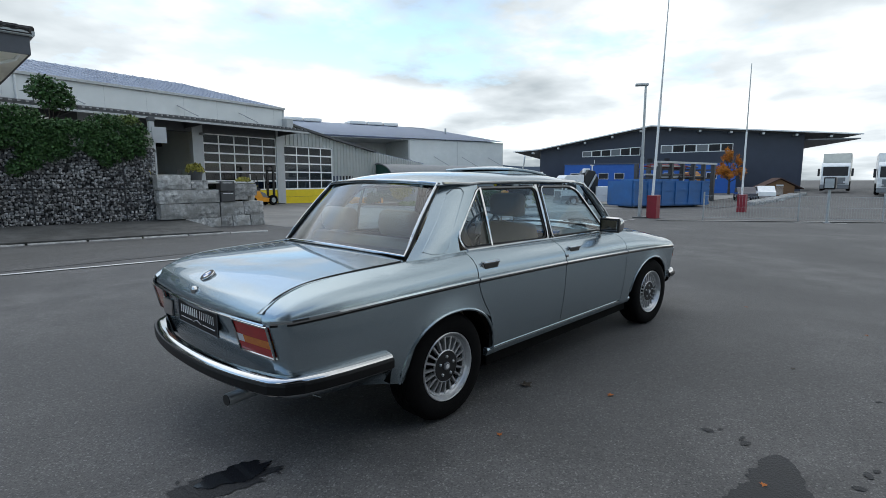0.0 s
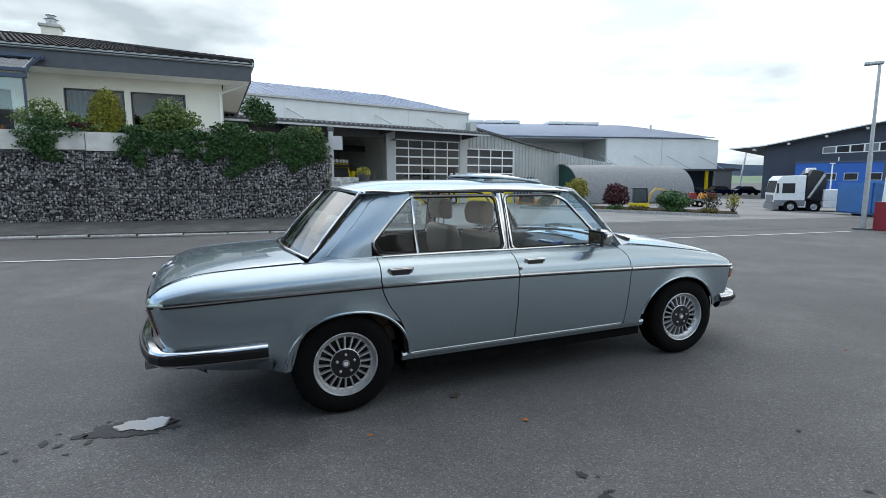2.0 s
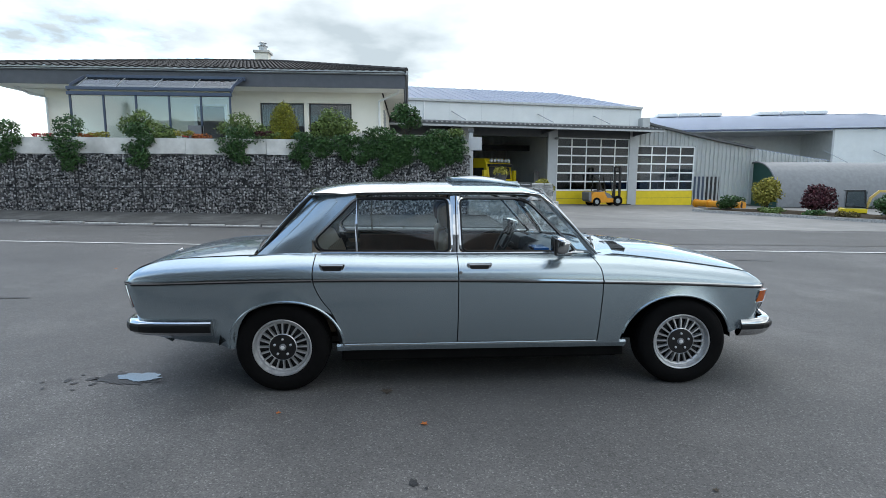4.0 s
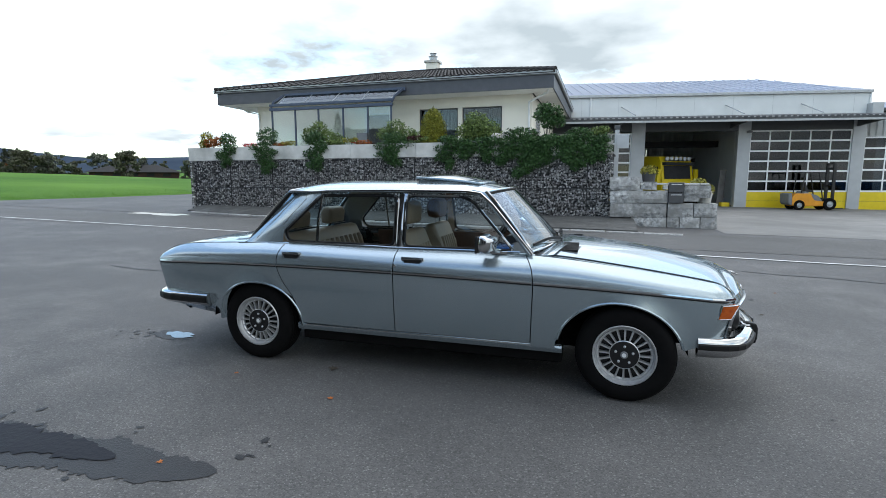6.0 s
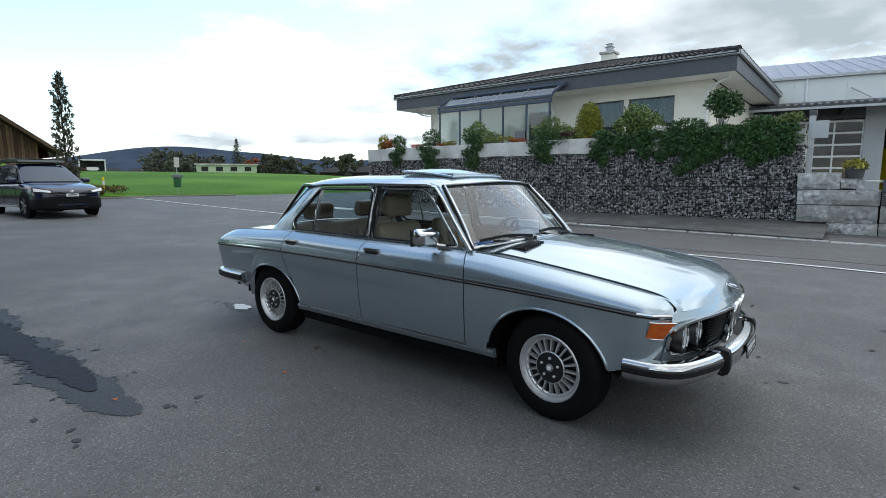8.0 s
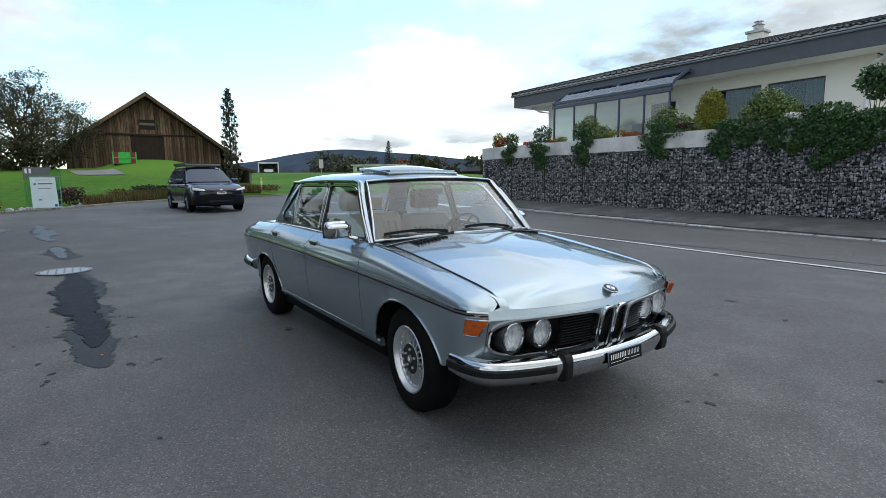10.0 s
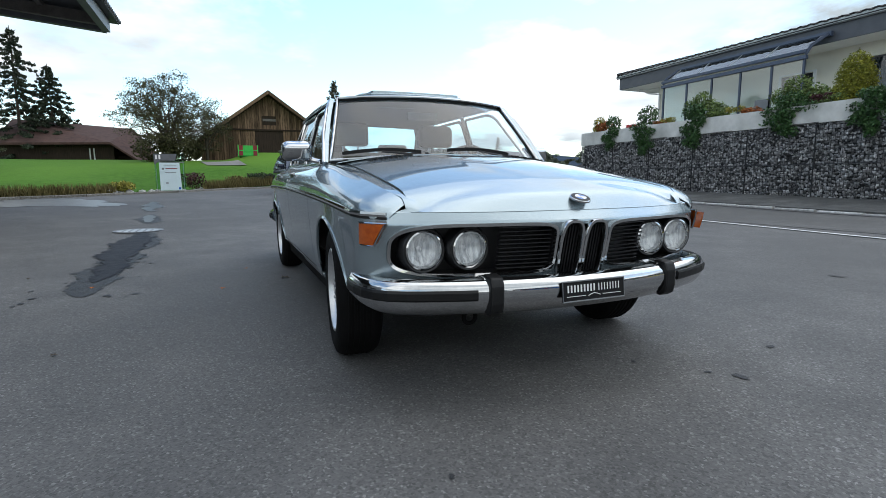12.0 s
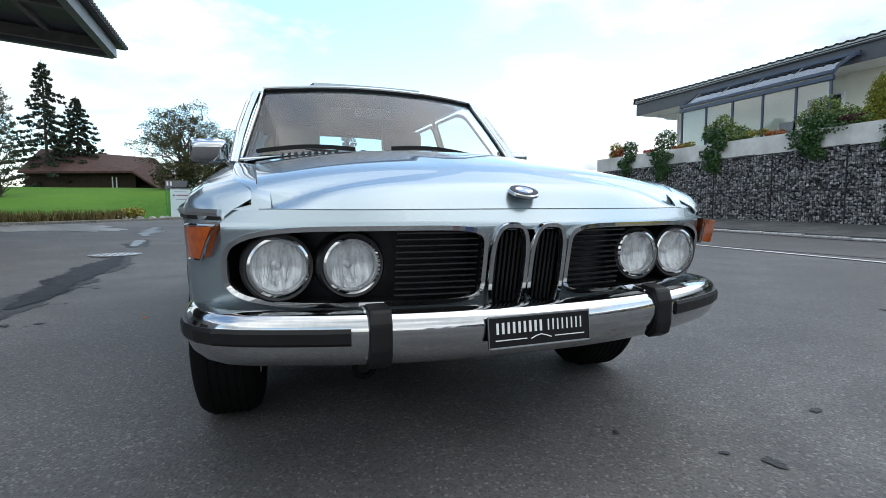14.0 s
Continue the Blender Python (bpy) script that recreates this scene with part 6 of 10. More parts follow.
for k, (x, zt, zb, w, c) in enumerate([(-13.4, 3.25, 1.95, 1.0, 1500), (-11.5, 3.35, 1.7, 1.4, 2200), (-9.35, 3.2, 1.8, 1.25, 2000), (-6.1, 3.1, 1.95, 1.35, 2000), (-4.05, 2.95, 1.8, 1.0, 1900), (-2.6, 2.85, 2.05, 1.2, 1300), (-1.45, 3.1, 1.5, 1.7, 3600), (-0.45, 2.9, 1.95, 1.1, 1700), (0.45, 3.05, 1.75, 1.25, 2500), (1.15, 2.6, 2.0, 0.8, 1000), (-3.4, 2.7, 2.15, 1.1, 1300), (-2.0, 2.75, 1.95, 1.2, 1700), (-0.95, 2.8, 1.85, 1.1, 1700), (0.0, 2.75, 1.95, 1.1, 1500), (0.85, 2.7, 1.95, 0.9, 1200)]):
    hang(x, zt, zb, w, 20 + k, c)
plant("conifer_shrub", [(-4.72, 13.95, lerp(2.75, 3.98, t), 0.44 * max(0.0, 1 - t**3.2) ** 0.6 + 0.05, 0.44 * max(0.0, 1 - t**3.2) ** 0.6 + 0.05, 0.16) for t in np.linspace(0, 1, 11)], 9500, 0.042, LEAF_CONIFER, "cone-shaped golden green conifer in the planter", "shrub", True, 41, (-4.72, 13.95, 2.6))
plant("round_shrub", [(-3.1 + dx, 13.95, 3.25 + dz, 0.42, 0.36, 0.36) for dx, dz in ((-0.35, -0.1), (0, 0.25), (0.4, -0.05), (0.1, -0.15), (-0.1, 0.1), (0.55, -0.25))], 3600, 0.065, LEAF_SHRUB, "rounded variegated green shrub in the planter", "shrub", True, 42, (-3.1, 13.95, 2.6))
plant("leafy_shrub", [(-6.15 + dx, 13.9, 3.15 + dz, 0.4, 0.3, 0.28) for dx, dz in ((-0.4, 0.0), (0.0, 0.25), (0.45, -0.05), (0.1, -0.1), (0.75, -0.2))], 2300, 0.06, LEAF_SHRUB, "loose green shrub above the planter", "shrub", True, 43, (-6.15, 13.9, 2.6))
plant("leafy_shrub", [(-9.5 + dx, 13.9, 3.2 + dz, 0.36, 0.28, 0.34) for dx, dz in ((-0.25, 0.0), (0.15, 0.2), (0.5, -0.15), (0.9, -0.3))], 2300, 0.06, LEAF_SHRUB, "light green shrub above the planter", "shrub", True, 44, (-9.5, 13.9, 2.6))
plant("standard_bush", [(-0.62 + dx, 14.0, 3.55 + dz, 0.3, 0.26, 0.24) for dx, dz in ((-0.2, 0.1), (0.2, 0.15), (0.0, -0.15), (0.3, -0.1), (-0.1, 0.28))], 1500, 0.075, LEAF, "upright dark green bush in the planter", "shrub", True, 45, (-0.62, 14.0, 2.6))
plant("small_shrub", [(1.0 + dx, 14.0, 2.95 + dz, 0.26, 0.2, 0.16) for dx, dz in ((-0.25, 0.0), (0.2, 0.12), (0.0, 0.1))], 700, 0.065, LEAF_SHRUB, "small green shrub at the wall's end", "shrub", True, 46, (1.0, 14.0, 2.6))
plant("rust_shrub", [(-14.35 + dx, 13.95, 3.0 + dz, 0.3, 0.25, 0.2) for dx, dz in ((-0.2, 0.0), (0.2, 0.05))], 900, 0.05, LEAF_RUST, "rust orange autumn shrub in the planter", "shrub", True, 47, (-14.35, 13.95, 2.6))
plant("yellow_shrub", [(-14.85, 14.1, 3.15, 0.28, 0.25, 0.36), (-15.0, 14.1, 2.95, 0.25, 0.2, 0.2)], 900, 0.055, LEAF_YELLOW, "yellow green shrub at the planter's corner", "shrub", True, 48, (-14.85, 14.1, 2.6))
for k, (x, m, lab) in enumerate([(-12.4, PETAL_RED, "red"), (-10.6, LEAF_YELLOW, "yellow"), (-7.9, LEAF_YELLOW, "yellow green"), (-7.35, LEAF_RUST, "red brown"), (-8.6, LEAF_SHRUB, "green"), (-5.3, LEAF_RED, "dark red"), (-1.9, PETAL_WHITE, "white"), (-1.1, PETAL_WHITE, "white"), (-2.15, PETAL_WHITE, "white"), (-11.0, LEAF_RUST, "rusty"), (-5.0, LEAF_SHRUB, "grey green")]):
    plant("flower_clump", [(x + d, gface(x) + 0.2, 2.84 + 0.05 * (k % 3), 0.2, 0.14, 0.1) for d in (-0.15, 0.15)], 260, 0.05, m, lab + " flowers at the planter's edge", "flowers", False, 60 + k)

# ---- stone block wall and letter boxes ----
sw_ = thing("block_wall", "stepped wall of rough quarried stone blocks", "wall")
def block(x0, x1, z0, z1, y0=12.92, d=0.65, seed=0):
    bm = bmesh.new()
    nx, nz = max(3, int((x1 - x0) / 0.12)), max(2, int((z1 - z0) / 0.12))
    bmesh.ops.create_grid(bm, x_segments=1, y_segments=1, size=0.5)
    bm.clear()
    def q(u, v, w):
        p = Vector((lerp(x0, x1, u), lerp(y0, y0 + d, w), lerp(z0, z1, v)))
        e = min(u, 1 - u, v, 1 - v) * min(x1 - x0, z1 - z0)
        n = noise.noise(p * 5.0 + Vector((seed, 0, 0))) * 0.035 + noise.noise(p * 14.0) * 0.014
        p.y += (n + 0.03 * max(0.0, 1 - e / 0.05)) * (1 if w == 0 else 0)
        if u in (0, 1):
            p.x += noise.noise(p * 6) * 0.018
        if v in (0, 1):
            p.z += noise.noise(p * 6 + Vector((3, 0, 0))) * 0.014
        return p
    front = [[bm.verts.new(q(i / nx, j / nz, 0)) for j in range(nz + 1)] for i in range(nx + 1)]
    backv = [[bm.verts.new(q(i / nx, j / nz, 1)) for j in range(nz + 1)] for i in range(nx + 1)]
    for i in range(nx):
        for j in range(nz):
            bm.faces.new((front[i][j], front[i + 1][j], front[i + 1][j + 1], front[i][j + 1]))
    for i in range(nx):
        for j in (0, nz):
            bm.faces.new((front[i][j], front[i + 1][j], backv[i + 1][j], backv[i][j]))
    for j in range(nz):
        for i in (0, nx):
            bm.faces.new((front[i][j], front[i][j + 1], backv[i][j + 1], backv[i][j]))
    part("stone_block", bm, BLOCK, sw_)


for k, b in enumerate([(1.46, 2.36, 1.12, 1.54), (2.38, 2.82, 1.14, 1.38), (1.48, 3.16, 0.73, 1.10), (3.62, 4.05, 0.78, 1.28), (3.64, 4.35, 0.90, 1.27), (1.50, 3.14, 0.28, 0.71), (3.18, 3.9, 0.30, 0.73), (3.92, 4.55, 0.32, 0.72), (2.15, 3.16, -0.12, 0.27), (3.18, 3.52, -0.12, 0.29), (3.54, 4.10, -0.12, 0.30), (4.12, 4.57, -0.12, 0.31)]):
    block(*b, seed=k * 3.3)
for k, (y0, y1, z0, z1) in enumerate([(13.6, 14.6, -0.12, 0.3), (14.62, 15.7, -0.12, 0.3), (13.6, 14.9, 0.32, 0.72), (14.92, 16.0, 0.32, 0.72)]):
    part("stone_block", box(3.9, 4.55, y0, y1, z0, z1, 0.03), BLOCK, sw_)
part("block_backfill", box(1.6, 4.3, 13.4, 15.9, -0.1, 1.05), SOIL, sw_)
part("capping_slab", box(2.36, 4.3, 12.95, 13.5, 1.29, 1.34, 0.01), CONCRETE, sw_)
lb = thing("letter_box_stand", "dark grey pair of letter boxes set in the stone wall", "letter box")
for z0 in (0.74, 1.06):
    b = part("letter_box", box(3.18, 3.60, 12.86, 13.2, z0, z0 + 0.30, 0.008), FRAMEGREY, lb)
    part("label_strip", box(3.24, 3.54, 12.853, 12.86, z0 + 0.235, z0 + 0.255), PRINT, b)
for x, y, z, s, kk in ((2.62, 13.3, 1.34, 0.22, 0), (4.05, 13.2, 1.0, 0.20, 1), (4.25, 13.35, 0.74, 0.24, 2)):
    pot = thing("plant_pot", "dark round pot with grassy plants" if kk < 2 else "pale round pot with grassy plants", "plant pot", pose(x, y, z))
    part("pot", lathe([(0.0, 0.0), (s * 0.75, 0.0), (s, s * 1.5), (s * 0.92, s * 1.5), (s * 0.7, 0.04), (0.0, 0.04)], 20, "z"), FRAMEGREY if kk < 2 else CONCRETE, pot)
    leaves("grass_tuft", [(0, 0, s * 1.7, s * 1.1, s * 1.1, s * 0.7)], 380, 0.09, LEAF_YELLOW, pot, 80 + kk, droop=-0.6)

# ---- the house ----
house = thing("house", "cream rendered bungalow with a dark tiled hip roof", "house")
HX0, HX1, HY0, HY1, HZ = -14.3, -1.55, 16.9, 26.2, 4.84
# south wall in pieces round the wide window
for x0, x1, z0, z1 in ((HX0, -6.3, 2.0, HZ), (-2.75, HX1, 2.0, HZ), (-6.3, -2.75, 4.42, HZ), (-6.3, -2.75, 2.0, 3.05)):
    part("wall", box(x0, x1, HY0, HY0 + 0.3, z0, z1), RENDER, house)
part("wall", box(HX1 - 0.3, HX1, HY0 + 0.3, HY1, 2.0, HZ), RENDER, house)
part("wall", box(HX0, HX0 + 0.3, HY0 + 0.3, HY1, 2.0, HZ), RENDER, house)
part("wall", box(HX0 + 0.3, HX1 - 0.3, HY1 - 0.3, HY1, 2.0, HZ), RENDER, house)
# dark sheet whose colour stands for the unlit room
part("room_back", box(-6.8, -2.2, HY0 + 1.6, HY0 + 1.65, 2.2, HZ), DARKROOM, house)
for x0, x1 in ((-6.3, -4.6), (-4.42, -2.75)):
    w = part("window", sweep([(x0 + 0.03, HY0 + 0.1, 3.08), (x1 - 0.03, HY0 + 0.1, 3.08), (x1 - 0.03, HY0 + 0.1, 4.39), (x0 + 0.03, HY0 + 0.1, 4.39)], [(-0.03, -0.03), (0.03, -0.03), (0.03, 0.03), (-0.03, 0.03)], True, (0, 1, 0)), FRAMEGREY, house)
    part("pane", box(x0 + 0.06, x1 - 0.06, HY0 + 0.09, HY0 + 0.1, 3.1, 4.36), WINGLASS, w).visible_shadow = False
    part("curtain", grid(lambda u, v: Vector((lerp(x1 - 0.6, x1 - 0.08, u), HY0 + 0.25 + 0.03 * math.sin(u * 40), lerp(3.05, 4.4, v))), 30, 2, 0.004) if x0 > -5 else grid(lambda u, v: Vector((lerp(x0 + 0.1, x1 - 0.1, u), HY0 + 0.25 + 0.02 * math.sin(u * 60), lerp(3.05, 4.4, v))), 50, 2, 0.004), CURTAIN if x0 > -5 else GREYPAINT, w)
part("window_mullion", box(-4.6, -4.42, HY0 - 0.01, HY0 + 0.3, 2.9, 4.42), RENDER, house)
part("window_sill", box(-6.35, -2.7, HY0 - 0.08, HY0 + 0.05, 3.0, 3.05), CONCRETE, house)
for k in range(9):   # louvred shutter on the east wall
    part("shutter_slat", box(HX1, HX1 + 0.05, 18.2, 19.4, 3.05 + k * 0.15, 3.15 + k * 0.15), GALV, house)
# eaves: soffit, fascia, gutter
EX0, EX1, EY0, EY1 = -15.62, -0.62, 15.8, 27.3
for x0, x1, y0, y1 in ((EX0, EX1, EY0, HY0), (EX0, HX0, HY0, EY1), (HX1, EX1, HY0, EY1), (HX0, HX1, HY1, EY1)):
    part("soffit", box(x0 + 0.06, x1 - 0.06, y0 + 0.06, y1, HZ, HZ + 0.06), SOFFIT, house)
part("fascia", box(EX0, EX1, EY0, EY0 + 0.05, HZ + 0.0, 5.34), FASCIA, house)
part("fascia", box(EX1 - 0.05, EX1, EY0 + 0.05, EY1, HZ + 0.0, 5.34), FASCIA, house)
part("fascia", box(EX0, EX0 + 0.05, EY0 + 0.05, EY1, HZ + 0.0, 5.34), FASCIA, house)
gp = [(0.0, 0.06), (0.0, -0.05), (0.05, -0.08), (0.11, -0.05), (0.12, 0.06), (0.10, 0.06), (0.09, -0.03), (0.05, -0.055), (0.02, -0.03), (0.02, 0.06)]
part("gutter", sweep([(EX0 - 0.1, EY0, 5.40), (EX1 + 0.1, EY0, 5.40)], gp), GALV, house)
part("gutter", sweep([(EX1, EY0 - 0.1, 5.40), (EX1, EY1, 5.40)], gp), GALV, house)
part("downpipe", tube([(EX1 - 0.15, EY0 + 0.1, 5.3), (EX1 - 0.15, EY0 + 0.15, 5.0), (EX1 - 0.3, EY0 + 0.5, 4.75), (HX1 - 0.1, HY0 - 0.15, 4.5), (HX1 - 0.1, HY0 - 0.08, 4.2), (HX1 - 0.1, HY0 - 0.08, 2.3)], 0.045, 10), WHITEPAINT, house)
part("downpipe", tube([(EX0 + 0.6, EY0 + 0.6, 4.85), (EX0 + 0.9, EY0 + 0.9, 4.62), (HX0 + 0.1, HY0 - 0.08, 4.5), (HX0 + 0.1, HY0 - 0.08, 2.3)], 0.045, 10), WHITEPAINT, house)
# hip roof
RZ, RG = 5.40, 6.85
R0, R1, RY = -9.6, -6.6, 21.5


def slope_s(u, v):
    return Vector((lerp(lerp(EX0 - 0.05, EX1 + 0.05, u), lerp(R0, R1, u), v), lerp(EY0 - 0.12, RY, v), lerp(RZ, RG, v)))


def slope_e(u, v):
    return Vector((lerp(EX1 + 0.1, R1, v), lerp(lerp(EY0 - 0.12, EY1, u), RY, v), lerp(RZ, RG, v)))


def slope_w(u, v):
    return Vector((lerp(EX0 - 0.1, R0, v), lerp(lerp(EY0 - 0.12, EY1, u), RY, v), lerp(RZ, RG, v)))


def slope_n(u, v):
    return Vector((lerp(lerp(EX0, EX1, u), lerp(R0, R1, u), v), lerp(EY1, RY, v), lerp(RZ, RG, v)))


roof = part("roof", grid(slope_s, 12, 6, 0.05), TILE, house, "dark brown concrete pantile roof")
for f in (slope_e, slope_w, slope_n):
    part("roof_slope", grid(f, 6, 6, 0.05), TILE, roof)


def tile_mesh():
    bm = bmesh.new()
    n = 6
    for i in range(n):
        for j in (0,):
            a, b = i / n, (i + 1) / n
            f = lambda t: 0.045 * max(0.0, math.sin(t * math.pi * 2 - 0.6))
            vs = [bm.verts.new((x, y, z)) for x, y, z in ((a * 0.31, 0, f(a) + 0.02), (b * 0.31, 0, f(b) + 0.02), (b * 0.31, 0.36, f(b)), (a * 0.31, 0.36, f(a)), (a * 0.31, 0, f(a) - 0.015), (b * 0.31, 0, f(b) - 0.015))]
            bm.faces.new(vs[:4])
            bm.faces.new((vs[4], vs[5], vs[1], vs[0]))
    me = bpy.data.meshes.new("roof_tile")
    bm.to_mesh(me)
    bm.free()
    me.materials.append(TILE)
    return me


TM = tile_mesh()
TV, TF = np.array([v.co[:] for v in TM.vertices]), [tuple(p.vertices) for p in TM.polygons]
up = (Vector((0, RY - EY0, RG - RZ))).normalized()
nrm = Vector((1, 0, 0)).cross(up)
allv, allf, nv_, single = [], [], 0, 0
rows_ = int((RY - EY0 + 0.12) / up.y / 0.34)
for r in range(rows_):
    v = r / rows_
    xa, xb = lerp(EX0, R0, v), lerp(EX1, R1, v)
    for c in range(int((xb - xa) / 0.3)):
        p = Vector((xa + c * 0.3, EY0 - 0.12, RZ)) + up * (r * 0.34) + nrm * 0.055
        m = Matrix((Vector((1, 0, 0)), up, nrm)).transposed().to_4x4()
        m.translation = p
        if r < 6 and single < 300:
            ob = new("roof_tile", TM)
            ob.parent, ob.matrix_basis = roof, m
            single += 1
        else:
            a = np.array(m)
            allv.append(TV @ a[:3, :3].T + a[:3, 3])
            allf += [tuple(i + nv_ for i in f) for f in TF]
            nv_ += len(TV)
up2 = (Vector((R1 - EX1, 0, RG - RZ))).normalized()
nr2 = Vector((0, 1, 0)).cross(up2)
for r in range(17):
    v = r / 17
    ya, yb = lerp(EY0, RY, v), lerp(EY1, RY, v)
    for c in range(int((yb - ya) / 0.3)):
        m = Matrix((Vector((0, 1, 0)), up2, nr2)).transposed().to_4x4()
        m.translation = Vector((EX1 + 0.1, ya + c * 0.3, RZ)) + up2 * (r * 0.36) + nr2 * 0.055
        a = np.array(m)
        allv.append(TV @ a[:3, :3].T + a[:3, 3])
        allf += [tuple(i + nv_ for i in f) for f in TF]
        nv_ += len(TV)
raw("tile_field", np.concatenate(allv), allf, TILE, roof, kind="stuff")
for a, b in ((slope_s(0, 0), slope_s(0, 1)), (slope_s(1, 0), slope_s(1, 1)), (slope_s(0, 1), slope_s(1, 1))):
    a, b = a + Vector((0, 0, 0.09)), b + Vector((0, 0, 0.11))
    n = max(3, int((b - a).length / 0.4))
    for k in range(n):
        part("ridge_tile", rod(a.lerp(b, k / n), a.lerp(b, (k + 1.1) / n), 0.10, 8, 0.085), TILE, roof)
ch = part("chimney", box(-8.15, -7.5, 23.2, 23.8, 5.8, 7.75, 0.01), RENDER, house, "white rendered chimney with a metal cowl")
part("chimney_cap", box(-8.22, -7.43, 23.13, 23.87, 7.75, 7.86, 0.01), CONCRETE, ch)
part("chimney_cowl", move(lathe([(0.2, 0.0), (0.2, 0.22), (0.26, 0.24), (0.14, 0.3), (0.14, 0.38), (0.2, 0.4), (0.08, 0.48), (0.0, 0.5)], 18, "z"), pose(-7.82, 23.5, 7.86)), GALV, ch)

# glazed terrace front under a pitched glass roof
wg = thing("glazed_terrace", "glass terrace screen with steel blue posts and a sloping glass roof", "conservatory")
WX = [-12.32, -11.2, -10.1, -8.97, -7.87, -6.86]
WY = 15.15
for x in WX:
    part("post", box(x - 0.03, x + 0.03, WY - 0.03, WY + 0.03, 2.3, 4.40), STEELBLUE, wg)
for x0, x1 in zip(WX, WX[1:]):
    part("pane", box(x0 + 0.03, x1 - 0.03, WY - 0.004, WY + 0.004, 2.5, 4.34), CLEARGLASS, wg).visible_shadow = False
for z0, z1 in ((4.36, 4.48), (4.54, 4.64)):
    part("front_beam", box(-12.40, -6.78, WY - 0.08, WY + 0.04, z0, z1, 0.01), STEELBLUE, wg)
part("rear_beam", box(-12.0, -6.45, 15.62, 15.74, 5.0, 5.14, 0.01), STEELBLUE, wg)
for x in (-12.36, -6.82):
    part("side_arm", sweep([(x, WY - 0.02, 4.5), (x + 0.1, WY + 0.05, 4.75), (x + 0.3, 15.6, 5.06)], [(-0.03, -0.04), (0.03, -0.04), (0.03, 0.04), (-0.03, 0.04)]), STEELBLUE, wg)
for k in range(5):
    x = lerp(-12.1, -6.85, k / 4)
    part("rafter", sweep([(x, WY, 4.62), (x + 0.15, 15.6, 5.02)], [(-0.02, -0.02), (0.02, -0.02), (0.02, 0.02), (-0.02, 0.02)]), GALV, wg)
part("roof_pane", grid(lambda u, v: Vector((lerp(-12.3, -6.85, u) + 0.2 * v, lerp(WY, 15.62, v), lerp(4.63, 5.05, v))), 5, 1, 0.006), WINGLASS, wg)
part("terrace_door_frame", sweep([(-8.75, HY0 - 0.02, 2.3), (-7.6, HY0 - 0.02, 2.3), (-7.6, HY0 - 0.02, 4.3), (-8.75, HY0 - 0.02, 4.3)], [(-0.05, -0.04), (0.05, -0.04), (0.05, 0.04), (-0.05, 0.04)], True, (0, 1, 0)), WHITEFRAME, wg)
# opaque dark sheet in place of glass before an unlit room
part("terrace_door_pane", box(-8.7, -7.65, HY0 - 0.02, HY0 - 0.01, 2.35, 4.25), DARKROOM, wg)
gc = thing("garden_chair", "dark folding garden chair with red arms behind the planter", "chair", pose(-8.1, 14.9, 2.3))
part("seat", box(-0.25, 0.25, -0.25, 0.25, 0.42, 0.47, 0.01), GREYPAINT, gc)
part("backrest", box(-0.27, 0.27, 0.22, 0.27, 0.47, 1.05, 0.01), GREYPAINT, gc)
for sx in (-0.28, 0.28):
    part("arm", box(sx - 0.02, sx + 0.02, -0.25, 0.27, 0.62, 0.66), PETAL_RED, gc)
    for sy in (-0.22, 0.22):
        part("leg", box(sx - 0.02, sx + 0.02, sy - 0.02, sy + 0.02, 0.0, 0.62), GREYPAINT, gc)


# ---- the workshop hall ----
HALL = pose(14.8, 29.8, 0, 0, 0, 10)
hall = thing("workshop_hall", "grey steel-clad vehicle workshop with sectional gates", "hall", HALL)
Z0 = -0.25


def corrugated(x0, x1, z0, z1, y, pitch=0.28, depth=0.03, ztop=None):
    """Upright trapezoidal sheet with a top edge that may slope."""
    ztop = ztop or (lambda x: z1)
    bm = bmesh.new()
    xs, x = [], x0
    while x < x1 - 1e-6:
        for d, yy in ((0.0, 0), (0.40, 0), (0.5, -depth), (0.90, -depth)):
            if x + d * pitch < x1:
                xs.append((x + d * pitch, y + yy))
        x += pitch
    xs.append((x1, y))
    lo, hi = [bm.verts.new((a, b, z0)) for a, b in xs], [bm.verts.new((a, b, ztop(a))) for a, b in xs]
    for i in range(len(xs) - 1):
        bm.faces.new((lo[i], lo[i + 1], hi[i + 1], hi[i]))
    bmesh.ops.solidify(bm, geom=bm.faces[:], thickness=0.004)
    return bm


def gate(x0, x1, z1, cols, rows, parent, zy=0.80, yb=0.06):
    g = part("sectional_gate", box(x0, x1, yb - 0.02, yb + 0.02, Z0, zy), YELLOW, parent, "sectional gate, glazed above, yellow below")
    part("gate_seam", box(x0, x1, yb - 0.026, yb - 0.018, Z0 + 0.5, Z0 + 0.515), FRAMEGREY, g)
    rh = (z1 - zy) / rows
    for r in range(rows + 1):
        z = zy + r * rh
        part("gate_rail", box(x0, x1, yb - 0.03, yb + 0.02, z - 0.045, z + 0.045), WHITEFRAME, g)
    for c in range(cols + 1):
        x = lerp(x0, x1, c / cols)
        w = 0.06 if c in (0, cols) else 0.035
        part("gate_stile", box(x - w, x + w, yb - 0.027, yb + 0.018, zy, z1), WHITEFRAME, g)
    for r in range(rows):
        for c in range(cols):
            part("pane", box(lerp(x0, x1, c / cols) + 0.03, lerp(x0, x1, (c + 1) / cols) - 0.03, yb - 0.004, yb + 0.004, zy + r * rh + 0.04, zy + (r + 1) * rh - 0.04), GATEGLASS, g).visible_shadow = False
    return g


